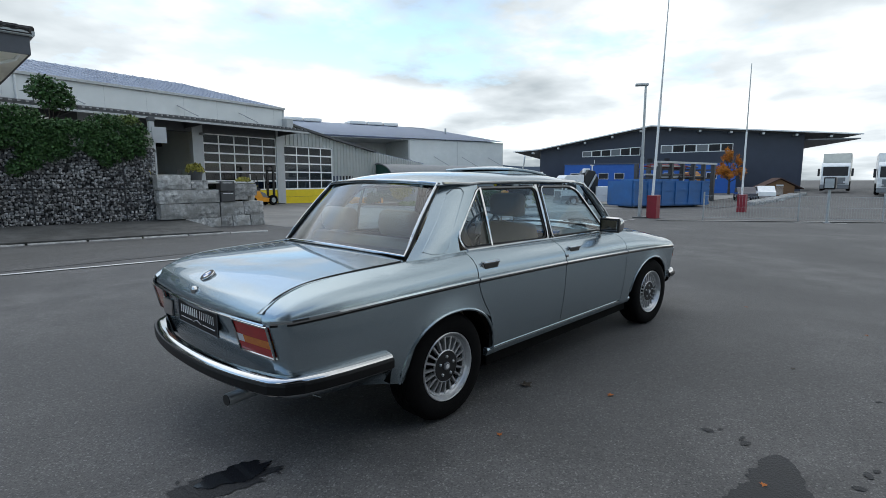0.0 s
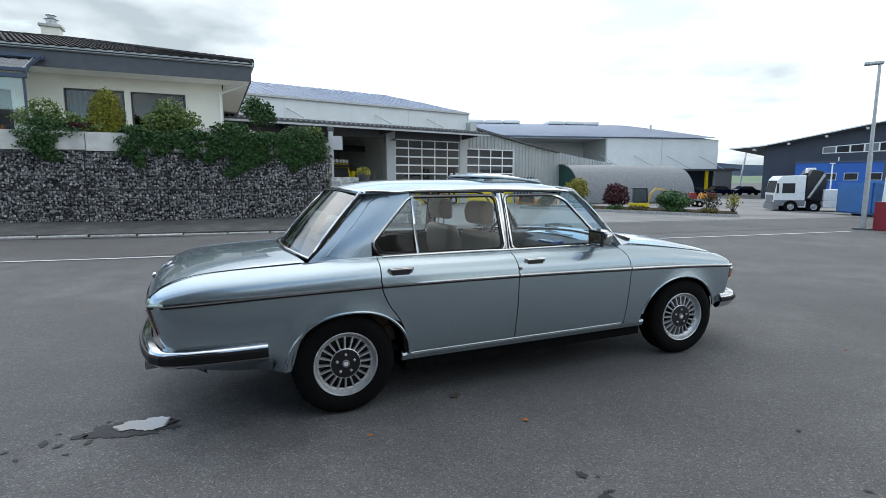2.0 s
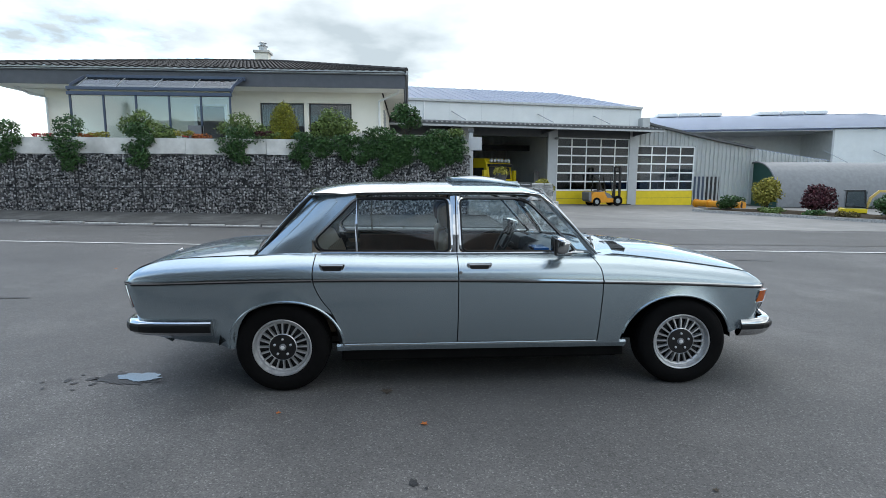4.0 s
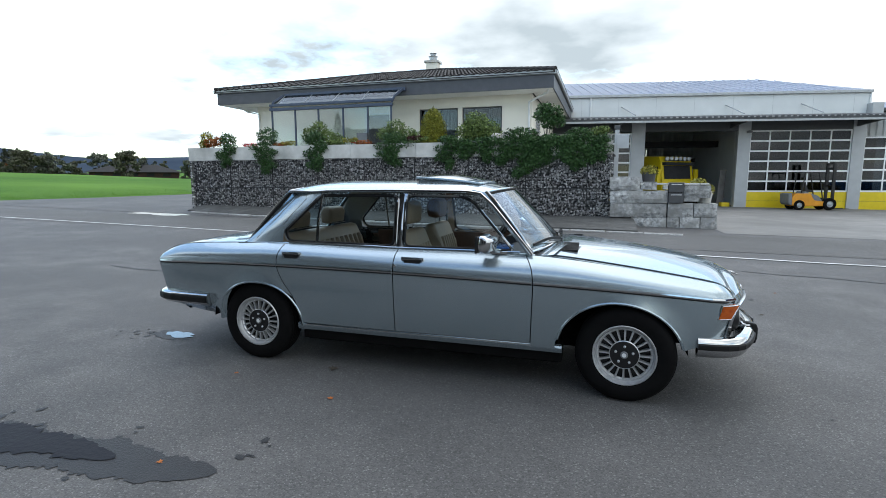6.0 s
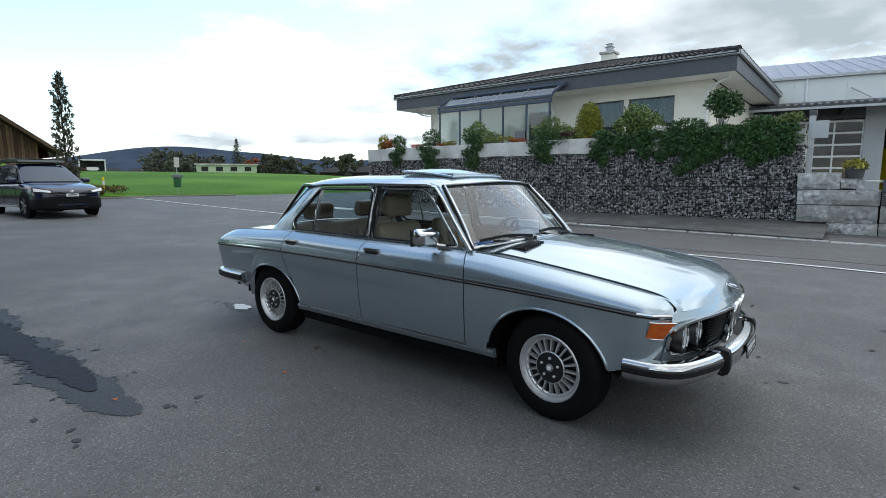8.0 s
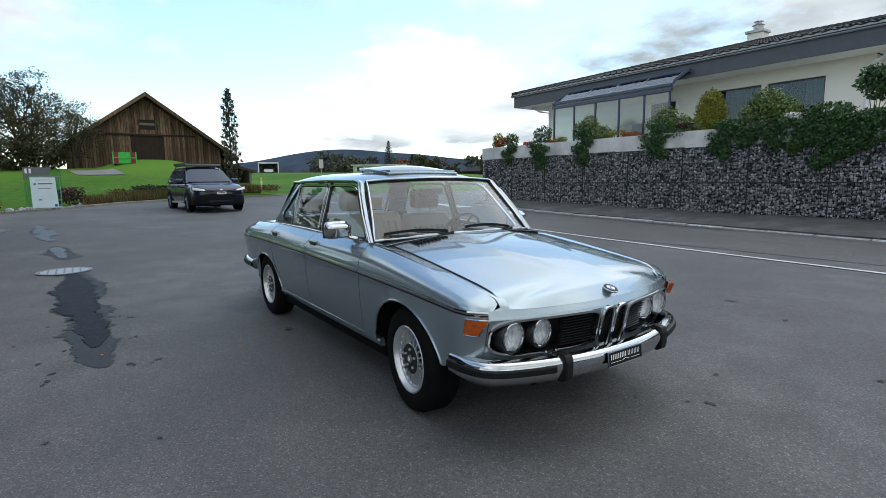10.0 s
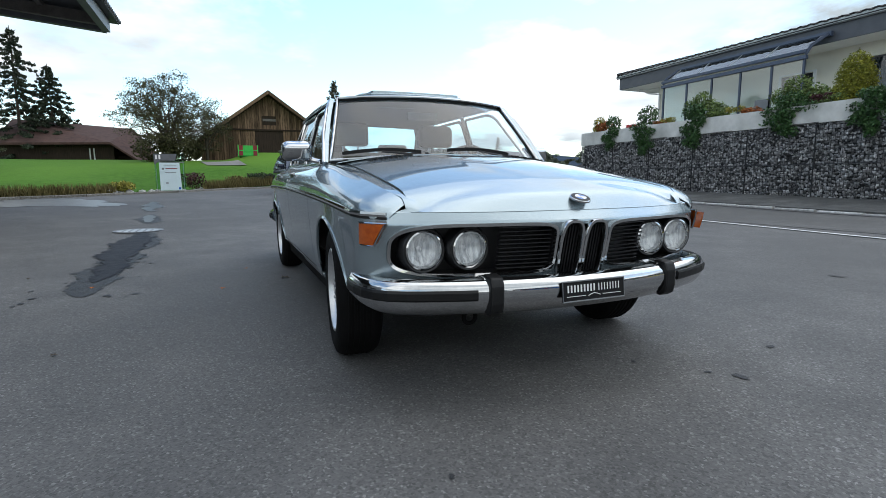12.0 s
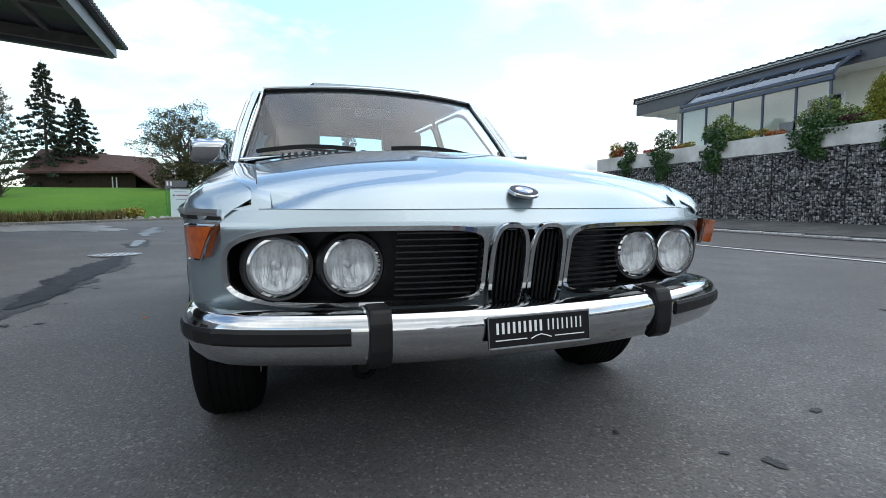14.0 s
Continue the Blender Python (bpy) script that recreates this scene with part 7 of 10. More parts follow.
gate(-16.7, -12.25, 4.05, 4, 6, hall)
gate(-5.85, -0.62, 4.14, 5, 6, hall)
gate(0.02, 4.50, 3.72, 4, 5, hall)
for x0, x1 in ((-17.4, -16.7), (-12.25, -11.5), (-6.5, -5.85), (-0.62, 0.02)):
    part("post", box(x0, x1, -0.04, 0.30, Z0, 4.9), CLADPOST, hall)
part("lintel", box(-32, 0.02, 0.0, 0.3, 4.16, 4.9), CANOPYDARK, hall)
part("wall", box(-32, -17.4, 0.0, 0.3, Z0, 4.9), CLAD, hall)
part("upper_wall", box(-32, 0.0, -0.06, 0.3, 4.9, 6.12), CLAD, hall)
for k in range(16):
    part("panel_joint", box(-31.5 + 2.05 * k, -31.49 + 2.05 * k, -0.064, -0.058, 4.9, 6.1), CLADPOST, hall)
part("wall", box(-0.25, 0.0, 0.3, 16, Z0, 6.12), CLAD, hall)
part("back_wall", box(-32, 0, 15.7, 16, Z0, 6.12), CLAD, hall)
part("eaves_gutter", box(-32, 0.1, -0.2, -0.05, 6.08, 6.22, 0.01), GALV, hall)
part("downpipe", rod((-14.6, -0.1, 4.7), (-14.6, -0.1, 6.1), 0.05, 8), WHITEPAINT, hall)
part("downpipe", rod((0.03, -0.1, 4.7), (0.03, -0.1, 6.1), 0.05, 8), WHITEPAINT, hall)
# roof sheets with standing seams, hipped at the end
bm = bmesh.new()
pts = [bm.verts.new(p) for p in ((-33, -0.2, 6.2), (0.15, -0.2, 6.2), (-2.2, 8, 8.3), (-33, 8, 8.3), (0.15, 16.2, 6.2), (-33, 16.2, 6.2))]
bm.faces.new((pts[0], pts[1], pts[2], pts[3]))
bm.faces.new((pts[1], pts[4], pts[2]))
bm.faces.new((pts[3], pts[2], pts[4], pts[5]))
bmesh.ops.solidify(bm, geom=bm.faces[:], thickness=0.08)
rf = part("roof", bm, ROOFMETAL, hall, "blue-grey standing seam roof")
for k in range(58):
    x = -32.6 + k * 0.55
    xe = min(x, -2.2)
    part("seam", sweep([(x, -0.2, 6.225), (xe if x < -2.2 else lerp(x, -2.2, 0.0), lerp(-0.2, 8, 1.0 if x < -2.2 else max(0.02, 1 - (x + 2.2) / 2.35)), 6.225 + 2.09 * (1.0 if x < -2.2 else max(0.02, 1 - (x + 2.2) / 2.35)))], [(-0.012, 0), (0.012, 0), (0.012, 0.022), (-0.012, 0.022)]), ROOFMETAL, rf)
# canopy over the gates
cn = part("canopy", prism([(-2.1, 4.52), (-2.1, 4.66), (0.0, 5.02), (0.0, 4.86)], -32, 0.35, "x"), CANOPYDARK, hall, "dark steel canopy on brackets")
for k in range(110):
    part("canopy_rib", box(-31.9 + k * 0.295, -31.75 + k * 0.295, -2.14, -2.06, 4.64, 4.72), CANOPYDARK, cn)
for x in (-13.2, -6.9, -0.4):
    part("bracket", prism([(-2.0, 4.45), (-1.9, 4.55), (0.0, 4.9), (0.0, 4.3), (-0.3, 4.35)], x - 0.06, x + 0.06, "x"), CANOPYDARK, cn)
for x in (-12.9, -7.3, -3.4):
    part("stay", rod((x, -0.08, 5.55), (x + 0.55, -1.2, 4.95), 0.03, 8), GALV, cn)
part("gutter_edge", box(-32, 0.35, -2.2, -2.1, 4.44, 4.54), GALV, cn)
part("flood_lamp", move(lathe([(0.0, 0.0), (0.13, 0.02), (0.16, 0.1), (0.06, 0.16), (0.0, 0.16)], 14, "z"), pose(-5.98, -0.18, 4.0)), GREYPAINT, hall)
# inside the open bay
part("bay_floor", box(-32, -0.25, 0.3, 15.7, Z0 - 0.05, Z0 + 0.03), YARD, hall)
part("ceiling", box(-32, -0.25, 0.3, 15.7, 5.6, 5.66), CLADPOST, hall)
part("inner_wall", corrugated(-13.5, -5.6, 1.5, 4.8, 9.5, 0.3, 0.04), WHITEPAINT, hall)
part("inner_plinth", box(-13.5, -5.6, 9.4, 9.5, Z0, 1.5), CLADPOST, hall)
part("inner_side", box(-13.6, -13.5, 0.3, 9.5, Z0, 5.6), CLAD, hall)
part("inner_side", box(-5.7, -5.6, 0.3, 9.5, Z0, 5.6), CLAD, hall)
# beams and column hold the bay's darkness in their near-black colour
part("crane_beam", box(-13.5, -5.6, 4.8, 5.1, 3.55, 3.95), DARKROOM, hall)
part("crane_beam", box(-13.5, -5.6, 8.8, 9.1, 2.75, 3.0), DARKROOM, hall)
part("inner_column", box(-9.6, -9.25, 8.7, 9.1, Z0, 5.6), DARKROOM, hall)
for k in range(4):
    part("leaning_board", move(box(-0.09, 0.09, -0.02, 0.02, 0, 2.3), HALL.inverted() @ HALL @ pose(-7.05 + 0.1 * k, 0.8 + 0.1 * k, Z0, -8, 6, 0)), TIMBER, hall)
part("yellow_crate", box(-7.0, -6.55, 0.35, 0.75, Z0, 0.15, 0.02), YELLOW, hall)

# lower hall beside it: ribbed front with a falling roof line
def low_top(x):
    return float(np.interp(x, [0, 1, 9, 16], [5.25, 5.02, 3.72, 2.95]))


part("ribbed_front", corrugated(4.52, 16.0, Z0, 5.2, 0.0, 0.34, 0.06, low_top), CLAD, hall)
part("ribbed_front", corrugated(0.02, 4.52, 3.78, 5.2, 0.0, 0.34, 0.06, low_top), CLAD, hall)
part("verge_board", sweep([(0.0, -0.3, 5.32), (1.0, -0.3, 5.08), (5, -0.3, 4.38), (9.2, -0.3, 3.74)], [(-0.4, -0.07), (0.03, -0.07), (0.03, 0.07), (-0.4, 0.07)]), CANOPYDARK, hall)
part("low_roof", grid(lambda u, v: Vector((lerp(0, 16.2, u), lerp(-0.02, 14, v), low_top(lerp(0, 16.2, u)) + 0.03)), 12, 1, 0.06), ROOFMETAL, hall)
# no opening here: the slab's near-black colour stands for the doorway's shade
part("side_door", box(5.5, 6.6, -0.05, 0.0, Z0, 1.72, 0.006), DARKROOM, hall, "dark slab painted as the shade in an open doorway")
part("side_door", box(4.56, 5.42, -0.05, 0.0, Z0, 1.72, 0.006), STEELBLUE, hall, "grey blue steel door")
# dark sheet painted as the unlit inside behind the gate
part("low_interior", box(0.1, 4.45, 6.0, 6.1, Z0, 4.6), DARKROOM, hall)
part("roof_corner_board", box(-0.1, 0.45, -0.55, 0.1, 4.8, 5.5, 0.02), CLADPOST, hall)

# yellow lorry in the open bay
tk = thing("yellow_lorry", "yellow lorry cab with lamp bar standing in the bay", "lorry", HALL @ pose(-9.7, 2.6, Z0 + 0.03, 0, 0, 28))
part("cab", prism([(-1.15, 0.5), (-1.25, 1.5), (-1.22, 1.65), (-1.05, 2.75), (-0.85, 3.05), (1.6, 3.15), (1.6, 0.5)], -1.2, 1.2, "x", bevel=0.06), YELLOW, tk)
part("windscreen", prism([(-1.245, 1.72), (-1.12, 2.5), (-1.08, 2.5), (-1.205, 1.72)], -1.0, 1.0, "x"), DARKROOM, tk)
for sx in (-1, 1):
    part("side_glass", box(sx * 1.205 - 0.01, sx * 1.205 + 0.01, -0.85, 0.1, 1.7, 2.45), DARKROOM, tk)
    # flat near-black plate standing for the shade in the step opening
    part("step_recess", box(sx * 1.205 - 0.008, sx * 1.205 + 0.008, -0.9, 0.2, 0.45, 0.95), DARKROOM, tk)
part("sun_visor", box(-1.1, 1.1, -1.32, -1.05, 2.52, 2.7, 0.03), DARKROOM, tk)
part("grille", box(-0.95, 0.95, -1.30, -1.22, 0.75, 1.45, 0.02), GREYPAINT, tk)
for k in range(5):
    part("grille_bar", box(-0.9, 0.9, -1.33, -1.28, 0.8 + k * 0.13, 0.87 + k * 0.13), YELLOW, tk)
part("bumper", box(-1.22, 1.22, -1.4, -1.1, 0.2, 0.7, 0.05), YELLOW, tk)
for sx in (-1, 1):
    part("headlamp", box(sx * 0.95 - 0.2, sx * 0.95 + 0.2, -1.34, -1.25, 1.1, 1.35, 0.02), WHITELENS, tk)
    part("mirror", box(sx * 1.45 - 0.13, sx * 1.45 + 0.13, -1.25, -1.05, 1.5, 2.3, 0.04), YELLOW, tk)
    for y in (-0.4, 3.0):
        part("wheel", move(lathe([(0.28, -0.16), (0.5, -0.15), (0.52, 0.0), (0.5, 0.15), (0.28, 0.16)], 24, "x"), pose(sx * 1.0, y, 0.5)), TYRE, tk)
part("lamp_bar", box(-0.95, 0.95, -1.15, -1.0, 2.78, 2.86), CHROME, tk)
for k in range(6):
    part("spot_lamp", move(lathe([(0.11, 0.0), (0.12, -0.08), (0.1, -0.1), (0.0, -0.09)], 14), pose(-0.85 + 0.34 * k, -1.12, 2.92)), WHITELENS, tk)
part("box_body", box(-1.2, 1.2, 1.9, 6.0, 0.9, 2.6, 0.04), YELLOW, tk)
part("chassis", box(-0.5, 0.5, 1.2, 6.0, 0.55, 0.9), DARKROOM, tk)
for sx in (-0.9, 0.2):
    part("exhaust_stack", rod((sx, 1.75, 1.0), (sx, 1.75, 3.6), 0.06, 10), CHROME, tk)

# forklift before the gate
fk = thing("forklift", "orange and grey forklift truck parked before the gate", "forklift", HALL @ pose(-3.25, -1.6, gh(11.5)) @ Matrix.Scale(0.88, 4))
part("body", prism([(-1.35, 0.32), (-1.35, 0.78), (-1.2, 0.98), (-0.35, 1.0), (-0.15, 0.55), (0.55, 0.5), (0.75, 0.25), (-1.2, 0.22)], -0.5, 0.5, "y", bevel=0.04), ORANGE, fk)
part("counterweight", prism([(-1.55, 0.45), (-1.58, 0.95), (-1.38, 1.02), (-1.33, 0.32), (-1.45, 0.3)], -0.5, 0.5, "y", bevel=0.03), GREYPAINT, fk)
part("hood", prism([(-0.75, 0.98), (-0.65, 1.12), (0.1, 0.85), (0.35, 0.55), (-0.1, 0.55), (-0.3, 0.98)], -0.45, 0.45, "y", bevel=0.02), GREYPAINT, fk)
for x, r in ((-0.95, 0.30), (0.72, 0.36)):
    for sy in (-1, 1):
        w = part("wheel", move(lathe([(r * 0.5, -0.1), (r * 0.95, -0.11), (r, -0.05), (r, 0.05), (r * 0.95, 0.11), (r * 0.5, 0.1)], 26), pose(x, sy * 0.45, r)), TYRE, fk)
        part("rim", move(lathe([(r * 0.52, -0.1), (r * 0.4, -0.06), (r * 0.2, -0.1), (0.0, -0.1)], 20), pose(x, sy * 0.45, r) @ Matrix.Diagonal((1, 1 if sy < 0 else -1, 1, 1))), GALV, w)
for sy in (-0.45, 0.45):
    part("guard_post", rod((-0.85, sy, 1.0), (-0.72, sy, 2.2), 0.035, 8), BLACK, fk)
    part("guard_post", rod((0.35, sy, 0.6), (0.05, sy, 2.2), 0.035, 8), BLACK, fk)
    part("mast", box(0.85, 1.0, sy * 0.75 - 0.05, sy * 0.75 + 0.05, 0.08, 2.75), BLACK, fk)
    part("fork", box(1.0, 1.9, sy * 0.6 - 0.06, sy * 0.6 + 0.06, 0.06, 0.1), BLACK, fk)
part("overhead_guard", box(-0.8, 0.12, -0.48, 0.48, 2.18, 2.24, 0.01), BLACK, fk)
part("seat", prism([(-0.55, 1.05), (-0.1, 1.05), (-0.1, 1.18), (-0.42, 1.2), (-0.52, 1.65), (-0.62, 1.65)], -0.22, 0.22, "y", bevel=0.03), BLACK, fk)
for z in (0.5, 1.4, 2.4, 2.7):
    part("mast_tie", box(0.88, 0.98, -0.38, 0.38, z, z + 0.08), BLACK, fk)
part("fork_carriage", box(1.0, 1.06, -0.45, 0.45, 0.15, 0.6), BLACK, fk)

# pipe section on the yard
pp = thing("yellow_pipe", "yellow orange flanged steel pipe lying on the yard", "pipe")
part("pipe", rod((17.8, 27.6, 0.02), (18.7, 24.3, 0.02), 0.21, 20), ORANGE, pp)
for t in (0.0, 0.3, 0.72, 0.98):
    a = Vector((17.8, 27.6, 0.02)).lerp(Vector((18.7, 24.3, 0.02)), t)
    part("flange", rod(a, a + Vector((0.026, -0.096, 0)), 0.27, 20), ORANGE, pp)
# dark disc on the solid end, painted as the shaded hollow
part("pipe_bore", rod((18.695, 24.31, 0.02), (18.707, 24.27, 0.02), 0.17, 20), DARKROOM, pp)
part("rest_block", box(18.0, 18.6, 25.4, 25.7, -0.28, -0.17), TIMBER, pp)

# round-roofed shelter
hut = thing("arched_shelter", "grey fabric arched shelter with a green end wall", "shelter", pose(24.0, 31.0, -0.32))
def arch_pt(t, s=1.0):
    a = math.pi * t
    return (-2.45 * math.cos(a) * s, (2.95 * math.sin(a) ** 0.85 + 0.12 * (1 - abs(1 - 2 * t))) * s)


part("cover", grid(lambda u, v: Vector((lerp(0, 12.5, u), *arch_pt(v))), 10, 24, 0.05), GREYPAINT, hut, smooth=True)
part("end_wall", prism([arch_pt(k / 20, 0.985) for k in range(21)], 0.1, 0.14, "x"), mat("dark_green_sheet", (0.02, 0.075, 0.06), (0.015, 0.06, 0.05), 2, rough=0.5), hut)
part("end_rib", sweep([(0.0, *arch_pt(k / 24)) for k in range(25)], circle(0.06, 6), up=(1, 0, 0)), GREYPAINT, hut)

# ---- the big hall behind ----
big = thing("storage_hall", "large pale grey steel hall with a blue-grey roof", "hall", pose(55, 65, 0, 0, 0, -15))
part("wall", box(3.15, 23.45, 0, 0.3, 3.2, 8.45), CLAD, big)
part("wall", box(3.15, 23.45, 0.5, 0.8, -0.9, 3.2), STEELBLUE, big)
part("wall", box(23.15, 23.45, 0.3, 60, -0.9, 8.4), CLAD, big)
part("panel_joint", box(12.9, 13.0, -0.02, 0.0, 3.2, 8.4), CLADPOST, big)
part("bay_back", box(-30, 3.15, 9.0, 9.3, -0.9, 9.0), CLADPOST, big)
part("bay_side", box(2.9, 3.15, 0, 9, 3.0, 8.45), CLADPOST, big)
part("bay_ceiling", box(-30, 3.15, 0, 9, 8.3, 8.4), CLADPOST, big)
bm = bmesh.new()
pts = [bm.verts.new(p) for p in ((-40, -0.6, 8.6), (23.8, -0.6, 8.6), (23.8, 33, 14.2), (-40, 33, 14.2), (23.8, 66, 8.6), (-40, 66, 8.6))]
bm.faces.new(pts[:4])
bm.faces.new((pts[3], pts[2], pts[4], pts[5]))
bmesh.ops.solidify(bm, geom=bm.faces[:], thickness=0.15)
part("roof", bm, ROOFMETAL, big)
part("gable", prism([(0, 8.3), (33, 14.0), (66, 8.3)], 23.2, 23.4, "x"), CLAD, big)
for x0 in (-14.0, 4.5):
    for k in range(3):
        part("skylight", box(x0 + 4.1 * k, x0 + 4.1 * k + 3.8, 31, 35, 14.0, 14.75, 0.25), WHITEPAINT, big)
part("flue", rod((19, 14, 9), (19, 14, 12.2), 0.2, 8), GALV, big)
part("canopy", box(-4.5, 25.4, -3.2, 0.0, 3.1, 3.4), CANOPYDARK, big)
for x in (7.5, 13.7, 19.7):
    part("canopy_post", box(x - 0.2, x + 0.2, -2.8, -2.4, -0.9, 3.1), YELLOW, big)
for x in (2, 8, 14, 20):
    part("stay", rod((x, 0, 5.6), (x + 2.4, -3.0, 3.4), 0.05, 6), GALV, big)
part("white_mast", rod((24.6, -4, -0.9), (25.6, -4, 6.0), 0.14, 8), WHITEPAINT, big)

# planted bed with shrubs
bed = [(14.6, 22.2), (15.3, 21.0), (18.1, 16.5), (19.8, 13.6), (20.8, 12.9), (22.5, 14.2), (21.5, 18.5), (19.5, 23.5), (16.5, 24.0)]
bd = thing("planted_bed", "kerbed bed of soil and low plants", "flower bed", kind="structure")
part("soil", prism(bed, gh(18) - 0.1, gh(18) + 0.12, "z"), SOIL, bd)
part("bed_kerb", sweep([(x, y, gh(x) + 0.08) for x, y in bed], [(-0.06, -0.12), (0.06, -0.12), (0.06, 0.06), (-0.06, 0.06)], True), KERB, bd)


def shrub(name, x, y, w, h, n, s, m, label, seed):
    r = random.Random(seed)
    z = gh(x, y)
    t = thing(name, label, "shrub")
    bm = bmesh.new()
    blobs = []
    for k in range(9):
        a, q = r.uniform(0, 6.28), r.uniform(0.1, 0.62)
        bx_, by_, bz = x + w * 0.5 * q * math.cos(a), y + w * 0.5 * q * math.sin(a), z + h * r.uniform(0.35, 0.8)
        blobs.append((bx_, by_, bz, w * 0.24, w * 0.24, h * 0.22))
        branch(bm, (x, y, z), (bx_, by_, bz), 0.03, 0.008, 5, 0.06, r)
    part("stem", bm, BARK, t)
    leaves("foliage", blobs, n, s, m, t, seed)


shrub("shrub", 18.2, 21.6, 2.0, 1.9, 2600, 0.11, LEAF_YELLOW, "yellow green shrub in the bed", 1)
shrub("shrub", 19.1, 19.4, 1.7, 1.75, 3000, 0.10, LEAF_RED, "dark red maple shrub in the bed", 2)
shrub("shrub", 20.2, 16.2, 2.5, 1.25, 3600, 0.10, LEAF, "dense dark green bush in the bed", 3)
shrub("shrub", 16.9, 22.7, 1.5, 0.9, 1200, 0.10, LEAF, "low green bush by the pipe", 4)
shrub("shrub", 20.9, 14.6, 1.4, 1.5, 420, 0.085, LEAF_TREE, "sparse yellow brown shrub in the bed", 5)
shrub("shrub", 21.4, 13.6, 0.8, 1.2, 220, 0.085, LEAF_YELLOW, "thin yellow sapling by the bed", 6)
for k, (x, y) in enumerate([(17.2, 19.6), (18.0, 18.2), (18.8, 17.2), (17.6, 20.6), (19.6, 15.6), (20.3, 14.0), (18.5, 18.8)]):
    shrub("ground_cover", x, y, 1.1, 0.4, 380, 0.09, (LEAF_SHRUB, LEAF, DRYGRASS)[k % 3], "low ground cover plants in the bed", 20 + k)

# mini digger behind the bed
dg = thing("mini_digger", "small yellow excavator with a black cab", "excavator", pose(21.6, 20.0, gh(22.6) - 0.05, 0, 0, -35) @ Matrix.Scale(0.62, 4))
part("cab", sweep([(-0.6, -0.6, 0.9), (-0.6, -0.6, 2.1), (0.5, -0.6, 2.2), (0.7, -0.6, 0.9)], [(-0.05, -0.05), (0.05, -0.05), (0.05, 0.05), (-0.05, 0.05)], True, (0, 1, 0)), BLACK, dg)
part("cab_body", box(-0.6, 0.7, -0.55, 0.55, 0.6, 2.15, 0.06), WINGLASS, dg)
part("cab_roof", box(-0.65, 0.6, -0.62, 0.62, 2.1, 2.22, 0.03), BLACK, dg)
part("base", box(-0.9, 0.8, -0.65, 0.65, 0.4, 0.75, 0.05), YELLOW, dg)
for sy in (-0.65, 0.65):
    part("track", prism([(-0.9, 0.05), (-0.75, 0.0), (0.75, 0.0), (0.9, 0.05), (0.9, 0.35), (0.75, 0.4), (-0.75, 0.4), (-0.9, 0.35)], sy - 0.15, sy + 0.15, "y"), RUBBER, dg)
part("boom", sweep([(0.8, 0, 0.8), (1.0, 0, 1.6), (1.5, 0, 2.15), (2.2, 0, 2.1)], [(-0.09, -0.14), (0.09, -0.14), (0.09, 0.14), (-0.09, 0.14)], up=(0, 1, 0)), mat("pale_yellow_paint", (0.62, 0.43, 0.12), (0.52, 0.36, 0.1), 4, rough=0.5), dg)
part("arm", sweep([(2.15, 0, 2.15), (2.35, 0, 1.3), (2.0, 0, 0.6)], [(-0.08, -0.1), (0.08, -0.1), (0.08, 0.1), (-0.08, 0.1)], up=(0, 1, 0)), bpy.data.materials["pale_yellow_paint"], dg)
part("bucket", prism([(1.85, 0.55), (2.15, 0.6), (2.3, 0.25), (2.0, 0.1), (1.7, 0.25)], -0.3, 0.3, "y"), GREYPAINT, dg)
# flat trailer with machine parts, by the canopy
tr_ = thing("flat_trailer", "low dark trailer loaded with red machine parts", "trailer", pose(29.5, 23.2, gh(30) - 0.02, 0, 0, -35) @ Matrix.Scale(0.62, 4))
part("deck", box(-3.0, 3.0, -1.1, 1.1, 0.75, 0.95, 0.02), GREYPAINT, tr_)
for x in (-1.0, 1.0):
    for sy in (-1.0, 1.0):
        part("wheel", move(lathe([(0.18, -0.12), (0.4, -0.12), (0.42, 0.0), (0.4, 0.12), (0.18, 0.12)], 20), pose(x, sy, 0.4)), TYRE, tr_)
for k, (x, m_) in enumerate(((-2.2, REDPAINT), (-1.0, BRIGHTBLUE), (0.3, REDPAINT), (1.5, ORANGE), (2.3, REDPAINT))):
    part("load", move(prism([(-0.4, 0.95), (0.5, 0.95), (0.3, 1.5 + 0.1 * (k % 3)), (-0.2, 1.7)], -0.7, 0.7, "y", bevel=0.05), pose(x, 0, 0)), m_, tr_)


